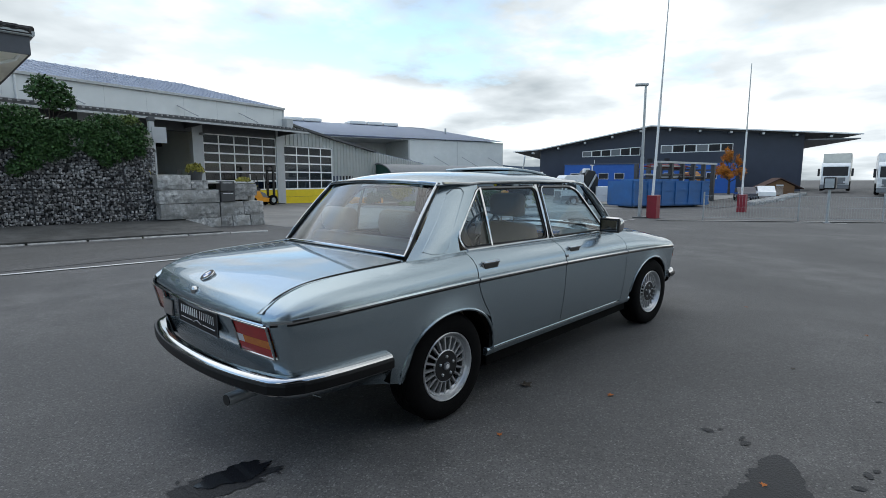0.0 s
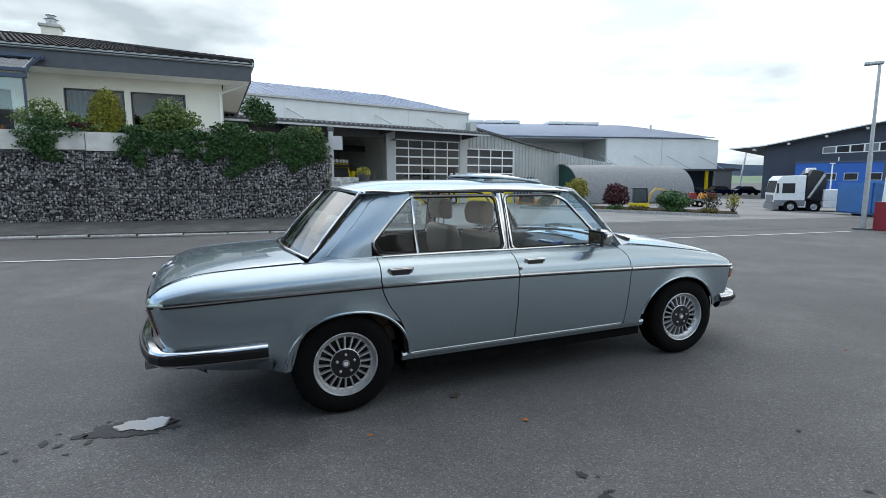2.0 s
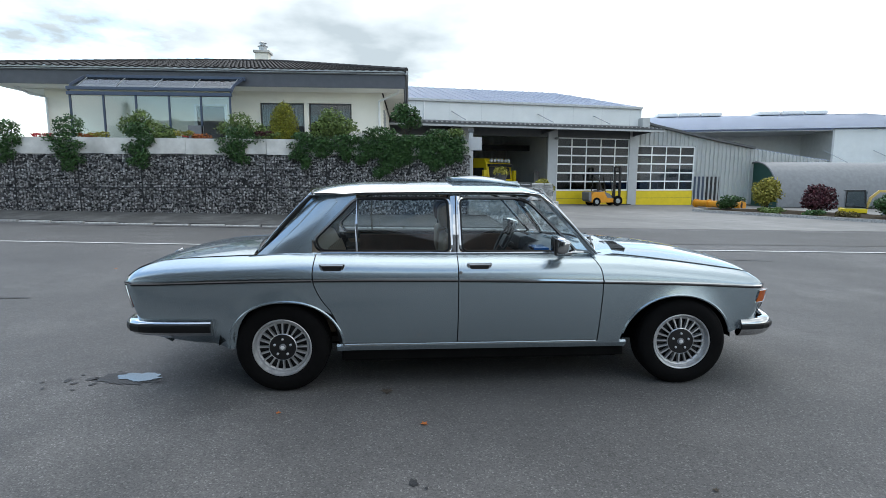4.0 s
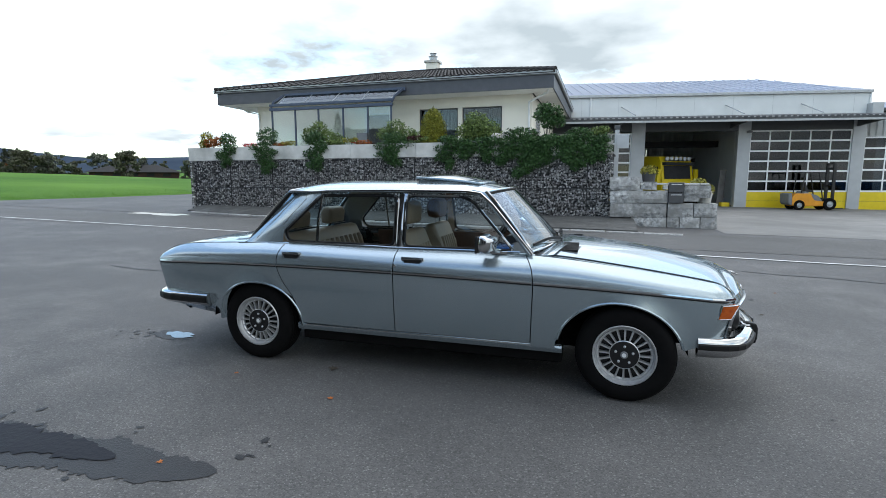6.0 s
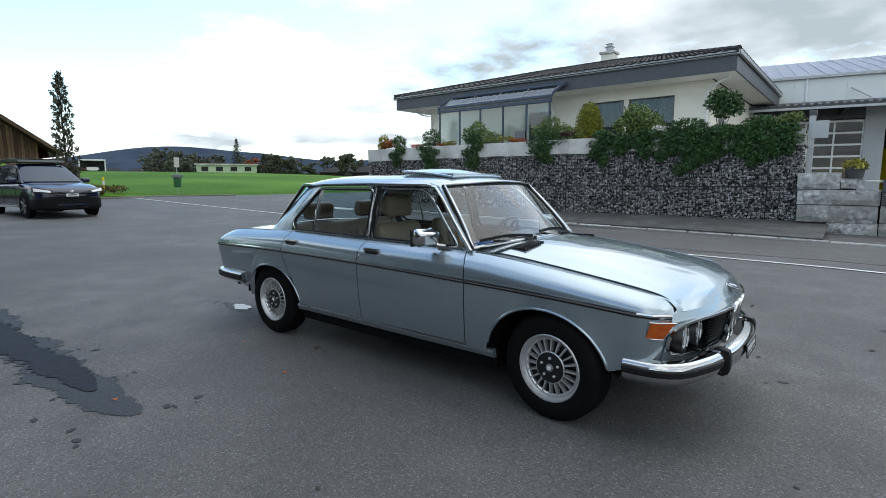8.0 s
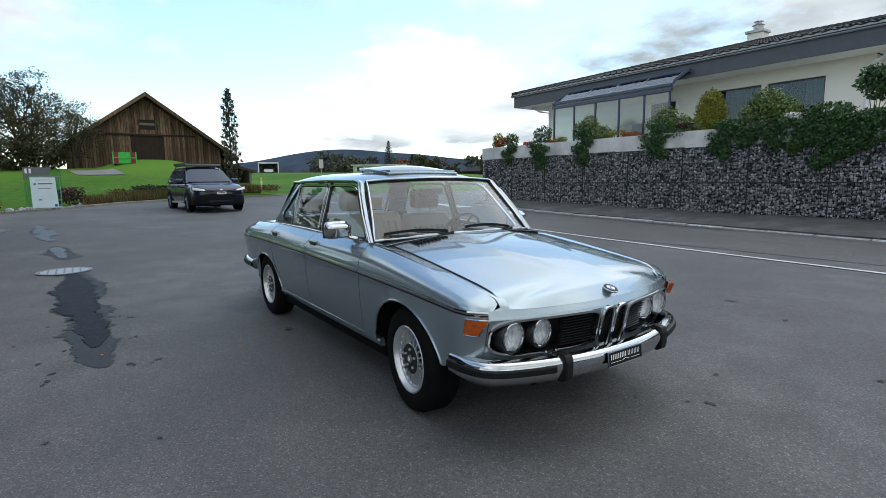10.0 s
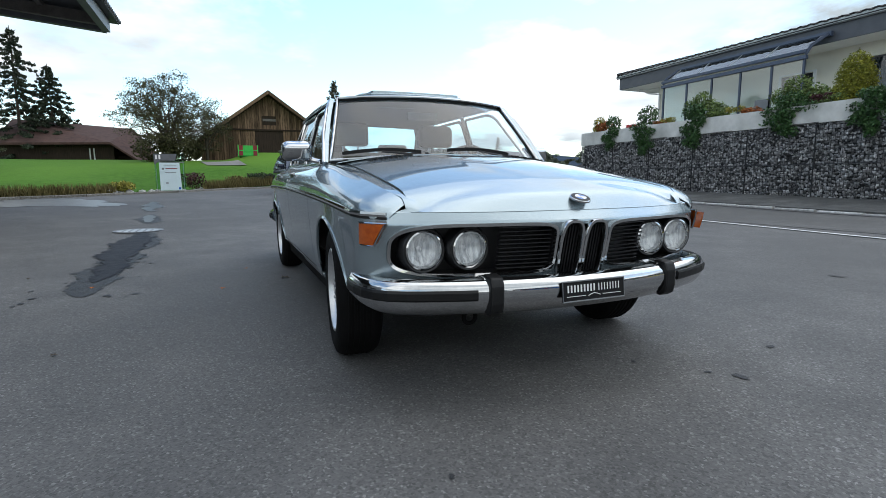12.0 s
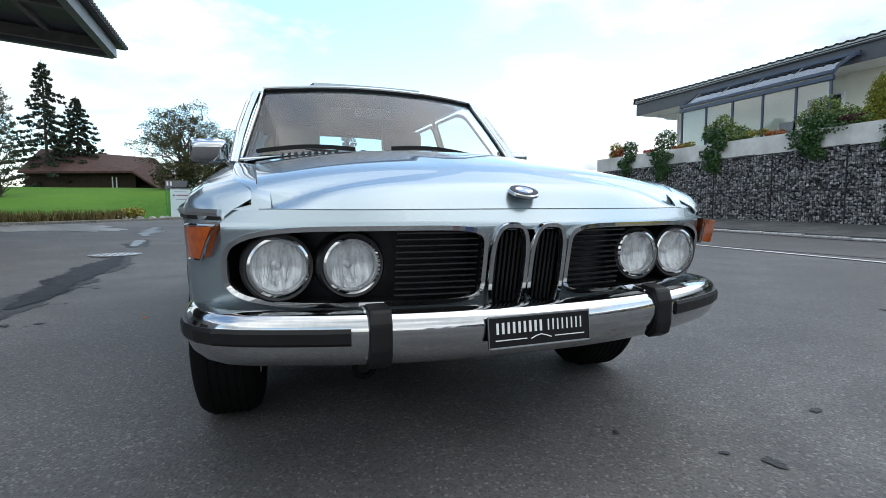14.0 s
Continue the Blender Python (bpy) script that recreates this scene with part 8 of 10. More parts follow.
def lorry(name, m, cabm, boxm, label, length=7.5, boxh=3.2, crane=False, boxz=1.1):
    t = thing(name, label, "lorry", m)
    part("cab", prism([(0.0, 0.55), (-0.08, 1.5), (0.12, 2.7), (0.4, 3.0), (2.1, 3.05), (2.1, 0.55)], -1.24, 1.24, "y", bevel=0.07), cabm, t)
    part("windscreen", prism([(-0.085, 1.62), (0.1, 2.6), (0.14, 2.6), (-0.045, 1.62)], -1.08, 1.08, "y"), DARKROOM, t)
    for sy in (-1, 1):
        part("side_glass", box(0.45, 1.35, sy * 1.245 - 0.012, sy * 1.245 + 0.012, 1.6, 2.4, 0.004), DARKROOM, t)
        part("mirror", box(0.0, 0.12, sy * 1.45 - 0.1, sy * 1.45 + 0.1, 1.6, 2.4, 0.03), DARKROOM, t)
        part("headlamp", box(-0.1, -0.02, sy * 0.95 - 0.22, sy * 0.95 + 0.22, 0.85, 1.05, 0.01), WHITELENS, t)
        for x in ((1.1, 2.75, length - 0.9) if crane else (1.1, length - 2.2, length - 0.9)):
            w = part("wheel", move(lathe([(0.25, -0.15), (0.5, -0.15), (0.52, 0.0), (0.5, 0.15), (0.25, 0.15)], 24), pose(x, sy * 1.15, 0.52)), TYRE, t)
            part("rim", move(lathe([(0.27, -0.15), (0.2, -0.1), (0.1, -0.14), (0.0, -0.14)], 18), pose(x, sy * 1.15, 0.52) @ Matrix.Diagonal((1, 1 if sy < 0 else -1, 1, 1))), GALV, w)
    part("grille", box(-0.1, -0.03, -0.9, 0.9, 0.75, 1.45, 0.02), GREYPAINT, t)
    part("bumper", box(-0.14, 0.3, -1.24, 1.24, 0.25, 0.7, 0.05), GREYPAINT if cabm is WHITEPAINT else cabm, t)
    part("chassis", box(1.8, length, -0.45, 0.45, 0.7, 1.0), DARKROOM, t)
    if crane:
        part("skirt", box(-0.06, 2.12, -1.26, 1.26, 0.55, 1.05, 0.05), GREYPAINT, t)
        part("step_box", box(1.65, 2.2, -1.24, 1.24, 0.45, 0.95, 0.04), cabm, t)
        part("side_box", box(3.4, length - 1.6, -1.24, 1.24, 0.45, 1.0, 0.04), cabm, t)
    else:
        part("side_box", box(2.6, length - 3.2, -1.2, 1.2, 0.45, 1.0, 0.03), cabm, t)
    if boxm:
        part("body", box(2.4 if not crane else 3.4, length + (4 if not crane else 0.4), -1.25, 1.25, boxz, boxz + boxh, 0.04), boxm, t)
    if crane:
        part("crane_base", prism([(2.2, 1.0), (2.25, 2.9), (2.6, 3.5), (3.3, 3.4), (3.7, 2.6), (3.5, 1.0)], -1.0, 1.0, "y", bevel=0.08), BLACK, t)
        part("crane_ram", rod((2.4, -1.08, 1.2), (3.4, -1.08, 3.1), 0.1, 10), GALV, t)
        for k in range(4):
            part("crane_arm", sweep([(2.3 + 0.2 * k, -0.5 + 0.3 * k, 1.9), (2.2 + 0.25 * k, -0.5 + 0.3 * k, 3.1), (2.9 + 0.1 * k, -0.3 + 0.2 * k, 3.3 - 0.1 * k), (3.1, -0.2, 2.2)], [(-0.12, -0.12), (0.12, -0.12), (0.12, 0.12), (-0.12, 0.12)], up=(0, 1, 0)), BLACK, t)
        part("crane_head", move(box(-0.3, 0.3, -0.3, 0.3, -0.3, 0.3, 0.08), pose(2.7, -0.2, 3.35)), WHITEPAINT, t)
    return t


lorry("lorry", pose(61.5, 53.5, -0.9, 0, 0, 75), NAVY, CLADPOST, "dark blue lorry with a grey body under the canopy", 7.0, 2.4)
shed = thing("grey_shed", "low dark grey shed beyond the yard", "shed", pose(84, 66, -0.9, 0, 0, -20))
part("body", box(-9, 5, 0, 8, 0, 4.4), GREYPAINT, shed)
part("roof", box(-9.3, 5.3, -0.5, 8.5, 4.4, 4.7), CANOPYDARK, shed)
for k in range(3):
    c = thing("parked_car", "dark blue parked car far across the yard", "car", pose(70 + 3.5 * k, 57 - 2 * k, -0.85, 0, 0, 160), group="far parked cars")
    part("body", prism([(-2.1, 0.3), (-2.15, 0.75), (-1.3, 0.85), (-0.7, 1.4), (0.8, 1.45), (1.5, 0.9), (2.1, 0.8), (2.15, 0.3)], -0.85, 0.85, "y", bevel=0.06), NAVY, c)
    part("glass", prism([(-1.2, 0.88), (-0.68, 1.34), (0.75, 1.38), (1.35, 0.92)], -0.86, 0.86, "y"), DARKROOM, c)
    for x in (-1.35, 1.35):
        for sy in (-0.8, 0.8):
            part("wheel", move(lathe([(0.1, -0.1), (0.31, -0.1), (0.31, 0.1), (0.1, 0.1)], 18), pose(x, sy, 0.31)), TYRE, c)


# ---- the dark hall to the east ----
EAST = pose(75, 25, 0, 0, 0, -65)
eb = thing("dark_hall", "slate blue industrial hall with a shallow gable roof", "hall", EAST)
def e_base(s):
    return lerp(-1.4, -0.3, (s + 20) / 36)


TOPL = [(-20.0, 6.0), (-4.0, 9.0), (15.3, 7.55)]
part("wall", prism([(-20.0, -1.6), (15.4, -1.6), (15.4, 7.45), (-4.0, 8.85), (-20.0, 5.95)], 0, 0.4, "y"), HALLBLUE, eb)
part("side_wall", box(15.0, 15.4, 0.4, 40, -1.5, 7.4), HALLBLUE, eb)
part("side_glazing", box(15.4, 15.46, 1.0, 30, 2.6, 5.2), GREYPAINT, eb)
for k in range(12):
    part("side_fin", box(15.46, 15.6, 1.5 + 2.2 * k, 1.8 + 2.2 * k, 5.3, 6.8), WHITEPAINT, eb)
bm = bmesh.new()
prof = [(-24.0, 5.75), (-20.0, 6.05), (-4.0, 9.1), (15.3, 7.65), (21.5, 7.2)]
lo, hi = [bm.verts.new((s, -1.4, z)) for s, z in prof], [bm.verts.new((s, 42, z)) for s, z in prof]
for i in range(4):
    bm.faces.new((lo[i], lo[i + 1], hi[i + 1], hi[i]))
bmesh.ops.solidify(bm, geom=bm.faces[:], thickness=0.28)
part("roof", bm, CANOPYDARK, eb)
part("roof_trim", sweep([(s, -1.42, z + 0.02) for s, z in prof], [(-0.03, -0.08), (0.03, -0.08), (0.03, 0.08), (-0.03, 0.08)]), WHITEPAINT, eb)
for k in range(11):
    s = -21 + 3.9 * k
    zz = float(np.interp(s, [p[0] for p in prof], [p[1] for p in prof]))
    part("rafter_end", box(s - 0.15, s + 0.15, -1.45, 0.0, zz - 0.55, zz - 0.28), GALV, eb)
part("overhang_soffit", box(15.4, 21.3, -1.2, 40, 6.6, 6.75), GREYPAINT, eb)


def band(s0, s1, z0a, z0b, z1a, z1b, n):
    b = part("window_band", prism([(s0, z0a), (s1, z0b), (s1, z1b), (s0, z1a)], -0.04, 0.0, "y"), WHITEFRAME, eb)
    for k in range(n):
        a, c = lerp(s0, s1, (k + 0.06) / n), lerp(s0, s1, (k + 0.94) / n)
        ta, tc = (a - s0) / (s1 - s0), (c - s0) / (s1 - s0)
        part("pane", prism([(a, lerp(z0a, z0b, ta) + 0.1), (c, lerp(z0a, z0b, tc) + 0.1), (c, lerp(z1a, z1b, tc) - 0.1), (a, lerp(z1a, z1b, ta) - 0.1)], -0.06, -0.04, "y"), DARKROOM if k % 3 else GREYPAINT, b)


band(-13.6, -5.3, 4.85, 5.0, 5.7, 6.25, 6)
band(-2.5, 6.9, 5.25, 5.4, 6.4, 6.5, 6)
for s in (-3.9, -1.6):
    part("window", box(s - 0.35, s + 0.35, -0.05, 0.0, 3.9, 4.5), DARKROOM, eb)
an = thing("blue_annex", "bright blue flat-roofed annex with a window row", "building", EAST)
part("wall", box(-15.6, 6.4, -6.0, -0.1, -1.5, 3.55), BRIGHTBLUE, an)
part("roof_edge", box(-15.7, 6.5, -6.1, 0.0, 3.55, 3.72), STEELBLUE, an)
for s in (-14.1, -12.2, -10.2, -8.1, -1.7, 1.2, 3.5):
    w = part("window", box(s - 0.65, s + 0.65, -6.04, -5.98, 1.5, 2.35), WHITEFRAME, an)
    part("pane", box(s - 0.6, s + 0.6, -6.06, -6.04, 1.56, 2.3), DARKROOM, w)
part("roof_mast", rod((-11.5, -5.5, 3.7), (-11.5, -5.5, 4.2), 0.05, 6), WHITEPAINT, an)
lp = thing("small_street_lamp", "thin pale street lamp by the blue annex", "street lamp", pose(56.0, 28.6, -1.0))
part("pole", rod((0, 0, 0), (0, 0, 4.2), 0.07, 8), WHITEPAINT, lp)
part("head", box(-0.3, 0.3, -0.1, 0.1, 4.15, 4.25, 0.02), WHITEPAINT, lp)

# blue roll-off containers
def container(m, L, label, wv=2.4, hv=2.0):
    c = thing("steel_container", label, "container", m)
    for sy in (-1, 1):
        part("side", box(0, L, sy * wv / 2 - 0.05, sy * wv / 2 + 0.05, 0.2, hv), BLUESTEEL, c)
        for k in range(int(L / 1.1) + 1):
            part("rib", box(k * 1.1, k * 1.1 + 0.12, sy * wv / 2 + (0.05 if sy > 0 else -0.14), sy * wv / 2 + (0.14 if sy > 0 else -0.05), 0.2, hv), BLUESTEEL, c)
        for z in (hv - 0.12, 1.1, 0.2):
            part("rail", box(0, L, sy * wv / 2 - 0.1, sy * wv / 2 + 0.1, z, z + 0.12), BLUESTEEL, c)
    part("end", box(-0.05, 0.05, -wv / 2, wv / 2, 0.2, hv), BLUESTEEL, c)
    part("end", box(L - 0.05, L + 0.05, -wv / 2, wv / 2, 0.2, hv), BLUESTEEL, c)
    part("floor", box(0, L, -wv / 2, wv / 2, 0.12, 0.25), BLUESTEEL, c)
    for x in (0.5, L - 0.5):
        part("roller", rod((x, -0.7, 0.12), (x, 0.7, 0.12), 0.12, 10), GREYPAINT, c)


container(pose(29.2, 12.4, gh(29.2, 12.4), 0, 0, -27), 6.2, "blue steel roll-off container in the yard", hv=1.75)
container(pose(34.6, 13.9, gh(34.6, 13.9), 0, 0, -22), 3.0, "second blue steel container beside the rack", hv=1.9)

# scrap rack full of bars
rk = thing("storage_rack", "tall dark steel rack stacked with metal bars", "storage rack", pose(36.0, 12.6, gh(37, 12), 0, 0, -8))
for k in range(6):
    x = k * 1.75
    part("upright", box(x - 0.12, x + 0.12, -0.15, 0.15, 0, 3.1), FRAMEGREY, rk)
    part("upright", box(x - 0.1, x + 0.1, 1.7, 2.0, 0, 3.1), FRAMEGREY, rk)
    for z in (0.5, 1.2, 1.9, 2.6):
        part("cantilever", box(x - 0.07, x + 0.07, -0.15, 2.0, z, z + 0.12), FRAMEGREY, rk)
part("top_beam", box(-0.2, 9.0, -0.2, 0.1, 3.1, 3.25), GALV, rk)
r_ = random.Random(9)
for k in range(70):
    z = r_.choice((0.65, 1.35, 2.05, 2.75)) + r_.uniform(0, 0.28)
    x0 = r_.uniform(-0.8, 4.0)
    y = r_.uniform(-0.1, 1.8)
    part("bar", rod((x0, y, z), (x0 + r_.uniform(2.5, 5.0), y + r_.uniform(-0.1, 0.1), z + r_.uniform(-0.04, 0.04)), r_.uniform(0.03, 0.09), 6), r_.choice((GALV, FRAMEGREY, REDPAINT, BLUESTEEL, WOODHUT, CLADPOST, FRAMEGREY)), rk)
part("brace", rod((1.75, -0.18, 0.3), (3.5, -0.18, 1.9), 0.04, 6), GALV, rk)
part("brace", rod((3.5, -0.18, 0.3), (1.75, -0.18, 1.9), 0.04, 6), GALV, rk)
pk = thing("orange_loader", "orange loader arm behind the rack", "machine", pose(47, 13.6, gh(47, 13.6)))
part("boom", sweep([(-3.0, 0, 2.2), (0, 0, 2.35), (1.6, 0, 1.9), (1.9, 0, 0.8)], [(-0.25, -0.2), (0.25, -0.2), (0.25, 0.2), (-0.25, 0.2)], up=(0, 1, 0)), ORANGE, pk)
part("body", box(-1.0, 1.5, -0.9, 0.9, 0.3, 1.5, 0.1), GREYPAINT, pk)

# orange autumn tree
def tree(name, x, y, z, h, w, n, s, m, label, seed, trunk=0.3, bare=0.25, limbs=12):
    r = random.Random(seed)
    t = thing(name, label, "tree", pose(x, y, z))
    bm = bmesh.new()
    rod((0, 0, 0), (r.uniform(-0.1, 0.1), 0, h * 0.55), h * 0.028, 9, h * 0.016, bm)
    blobs = []
    for k in range(limbs):
        a, e = r.uniform(0, 6.28), r.uniform(0.0, 1.0)
        base = (0, 0, h * r.uniform(trunk * 0.8, 0.55))
        rad = w * 0.5 * math.sin(math.pi * (0.22 + 0.74 * e)) * r.uniform(0.55, 1.0)
        tip = Vector((rad * math.cos(a), rad * math.sin(a), h * lerp(trunk + 0.08, 0.93, e)))
        branch(bm, base, tip, h * 0.011, h * 0.003, 5, h * 0.02, r)
        blobs.append((*tip, w * 0.09, w * 0.09, h * 0.055))
        for j in range(5):
            d = Vector((r.uniform(-1, 1), r.uniform(-1, 1), r.uniform(-0.6, 0.9))) * w * 0.19
            branch(bm, tip.lerp(Vector(base), r.uniform(0.05, 0.6)), tip + d, h * 0.004, h * 0.001, 4, h * 0.008, r)
            blobs.append((*(tip + d), w * 0.10, w * 0.10, h * 0.07))
    part("trunk", bm, BARK, t)
    leaves("crown", blobs, int(n * 1.5), s * 0.8, m, t, seed, shell=bare)
    return t


tree("tree", 64.3, 15.3, gh(64.3, 15.3) - 0.2, 5.4, 3.2, 3600, 0.16, LEAF_ORANGE, "small tree with orange autumn leaves", 31)

# flag masts on red plinths, street lamp
def mast(x, y, zt, label, lean=0.0):
    m = thing("flag_mast", label, "flag mast", pose(x, y, gh(x, y)))
    part("plinth", box(-0.21, 0.21, -0.21, 0.21, 0, 0.98, 0.02), REDPAINT, m)
    part("plinth_face", box(0.215, 0.235, -0.2, 0.2, 0.02, 1.0), GALV, m)
    part("pole", rod((-0.12, 0, 0.9), (-0.12 + lean, -lean * 0.4, zt * 0.55), 0.055, 10, 0.045), WHITEPAINT, m)
    part("pole_top", rod((-0.12 + lean, -lean * 0.4, zt * 0.55), (-0.12 + lean * 1.9, -lean * 0.8, zt), 0.036, 8, 0.022), GALV, m)
    part("cleat", box(-0.02 + lean * 0.4, 0.03 + lean * 0.4, -0.05, 0.05, 2.2, 2.4), GALV, m)


mast(18.75, 6.05, 9.0, "white flag mast standing on a dark red plinth", 0.16)
mast(28.9, 5.15, 8.0, "white flag mast on a dark red plinth by the drive")
sl = thing("street_lamp", "galvanised street lamp with a flat head", "street lamp", pose(18.45, 6.5, gh(18.45)))
part("foot", lathe([(0.3, 0.0), (0.3, 0.06), (0.1, 0.08)], 16, "z"), FRAMEGREY, sl)
part("pole", rod((0, 0, 0), (0, 0, 2.6), 0.085, 12, 0.075), GALV, sl)
part("pole_top", rod((0, 0, 2.6), (0, 0, 5.55), 0.06, 12, 0.045), GALV, sl)
part("head", move(box(-0.12, 0.12, -0.1, 0.42, 5.52, 5.62, 0.03), pose(0, 0, 0, 0, 0, 35)), GALV, sl)

# mesh fence along the kerb
fe = thing("mesh_fence", "thin galvanised mesh fence with round posts", "fence")
FP = [(19.3, 4.2), (21.6, 1.3), (23.8, -1.2), (26.0, -3.8)]
for x, y in FP:
    part("post", rod((x, y, gh(x, y)), (x, y, gh(x, y) + 1.15), 0.03, 8), GALV, fe)
bm = bmesh.new()
for (x0, y0), (x1, y1) in zip(FP, FP[1:]):
    for k in range(32):
        x, y = lerp(x0, x1, k / 32), lerp(y0, y1, k / 32)
        rod((x, y, gh(x, y) + 0.08), (x, y, gh(x, y) + 1.0), 0.0035, 4, None, bm)
    for z in (0.1, 0.55, 1.0):
        rod((x0, y0, gh(x0, y0) + z), (x1, y1, gh(x1, y1) + z), 0.006, 4, None, bm)
part("wire_panel", bm, GALV, fe)
lbx = thing("meter_post", "grey post carrying a dark box with a light", "post", pose(21.6, 0.35, gh(21.6)))
part("post", rod((0, 0, 0), (0, 0, 1.45), 0.055, 10), GALV, lbx)
part("foot", box(-0.15, 0.15, -0.1, 0.1, 0, 0.03), GALV, lbx)
part("box", box(-0.16, 0.16, -0.2, 0.2, 1.3, 1.78, 0.05), BLACK, lbx)
part("face_plate", box(-0.18, -0.16, -0.15, 0.15, 1.36, 1.72, 0.005), GALV, lbx)

# hut, stones and cars by the drive
ht = thing("timber_hut", "small brown timber hut with a pitched roof", "hut", pose(58.2, 9.0, gh(58.2, 9.0), 0, 0, -62) @ Matrix.Scale(0.66, 4))
part("timber_wall", prism([(-2.0, 0), (2.0, 0), (2.0, 1.5), (0, 2.5), (-2.0, 1.5)], 0, 3.0, "y"), WOODHUT, ht)
for sx in (-1, 1):
    part("roof", prism([(0, 2.75), (sx * 3.1, 1.15), (sx * 3.1, 1.0), (0, 2.6)], -0.5, 3.5, "y"), BROWNROOF, ht)
part("door", box(-0.5, 0.5, -0.03, 0.0, 0.1, 1.7), WHITEPAINT, ht)
for k in range(9):
    part("log", box(-2.0, 2.0, -0.04, 0.0, 0.05 + k * 0.16, 0.17 + k * 0.16), WOODHUT, ht)
for k in range(14):
    t_ = k / 13
    x, y = lerp(38.5, 60, t_), lerp(6.9, 7.6, t_)
    st_ = part("boulder", move(box(-0.6, 0.6, -0.4, 0.4, 0, 0.42, 0.12), pose(x, y, gh(x, y) - 0.15, 0, 0, 25 * k)), BLOCK)
    tagged(st_, "pale stone block edging the drive", "stone", "stones along the drive")
for k, (x, y) in enumerate(((46.5, 9.3), (51.5, 8.9))):
    c = thing("parked_car", "dark parked car beside the drive" if k == 0 else "white parked car beside the drive", "car", pose(x, y, gh(x, y), 0, 0, 200) @ Matrix.Scale(0.8, 4))
    part("body", prism([(-2.1, 0.3), (-2.15, 0.75), (-1.3, 0.85), (-0.7, 1.4), (0.8, 1.45), (1.5, 0.9), (2.1, 0.8), (2.15, 0.3)], -0.85, 0.85, "y", bevel=0.06), NAVY if k == 0 else WHITEPAINT, c)
    part("glass", prism([(-1.2, 0.88), (-0.68, 1.34), (0.75, 1.38), (1.35, 0.92)], -0.86, 0.86, "y"), DARKROOM, c)
    for x in (-1.35, 1.35):
        for sy in (-0.8, 0.8):
            part("wheel", move(lathe([(0.1, -0.1), (0.31, -0.1), (0.31, 0.1), (0.1, 0.1)], 18), pose(x, sy, 0.31)), TYRE, c)
lorry("lorry", pose(58.0, 0.2, gh(58, 0) + 0.1, 0, 0, 5), WHITEPAINT, WHITEPAINT, "white lorry parked on the upper yard", 6.5, 2.8)
lorry("lorry", pose(66.0, 5.5, gh(66, 5) + 0.1, 0, 0, 5), WHITEPAINT, SIGNBEIGE, "pale box lorry seen from its end", 6.5, 3.0)
lorry("lorry", pose(30.6, 17.9, gh(30.6, 17.9) - 0.1, 0, 0, -40) @ Matrix.Scale(0.76, 4), WHITEPAINT, WHITEPAINT, "white crane lorry parked before the blue annex", 7.6, 0.9, True, 1.0)


# ---- meadow to the west ----
WE = [(-18.0, -22.0), (-17.6, -8.6), (-19.4, -6.1), (-22.2, -3.2), (-25.4, -0.6), (-27.3, 2.0), (-28.6, 6.4)]
NE = [(-28.6, 6.4), (-29.4, 9.6), (-28.2, 14.0), (-27.8, 20.0), (-29.0, 34.0), (-32.0, 60.0)]


def edge_x(y):
    p = sorted(set(WE + NE), key=lambda q: q[1])
    return float(np.interp(y, [q[1] for q in p], [q[0] for q in p]))


ys_ = [-400, -200, -100, -60, -40, -30, -24] + [y * 1.0 for y in range(-22, 62, 1)] + [70, 90, 130, 200, 320]
us_ = [0, 0.03, 0.6, 1.5, 3, 5, 8, 11, 14, 18, 24, 32, 44, 60, 90, 130, 180, 400, 900]
vs = [(edge_x(y) - u, y, mh(edge_x(y) - u, y) + (0.0 if u > 0.1 else -0.1 if u else -1.2) + 0.05 * noise.noise((0.2 * u, 0.2 * y, 0))) for y in ys_ for u in us_]
n = len(us_)
fs = [(i * n + j, i * n + j + 1, (i + 1) * n + j + 1, (i + 1) * n + j) for i in range(len(ys_) - 1) for j in range(n - 1)]
tagged(raw("meadow", vs, fs, GRASS, smooth=True), "bright green mown meadow rising to a barn", "meadow", kind="structure")


def blades(name, area, count, size, m, label, seed, zf=mh):
    r = np.random.default_rng(seed)
    pts = area(r, count)
    v, f = [], []
    for i, (x, y) in enumerate(pts):
        z = zf(x, y)
        a, h, w = r.uniform(0, 6.28), size * r.uniform(0.5, 1.4), size * 0.07
        dx, dy = math.cos(a) * w, math.sin(a) * w
        lx, ly = r.normal(0, size * 0.25), r.normal(0, size * 0.25)
        v += [(x - dx, y - dy, z - 0.02), (x + dx, y + dy, z - 0.02), (x + lx, y + ly, z + h)]
        f.append((3 * i, 3 * i + 1, 3 * i + 2))
    ob = raw(name, v, f, m)
    return tagged(ob, label, "grass", kind="stuff")


def near_edge(r, c):
    y = r.uniform(-12, 30, c)
    u = np.abs(r.normal(0, 4.0, c)) + 0.05
    return [(edge_x(b) - a, b) for a, b in zip(u, y)]


blades("grass", near_edge, 16000, 0.08, GRASS, "short green meadow grass along the edge", 3)


def dry_strip(r, c):
    y = np.concatenate([r.uniform(-14, -5.4, c // 2), r.uniform(-2.2, 1.6, c // 3), r.uniform(5.2, 6.9, c - c // 2 - c // 3)])
    u = np.abs(r.normal(0.5, 0.45, c))
    return [(edge_x(b) - a, b) for a, b in zip(u, y)]


blades("dry_grass", dry_strip, 11000, 0.37, DRYGRASS, "tall dry brown grasses along the kerb", 4)
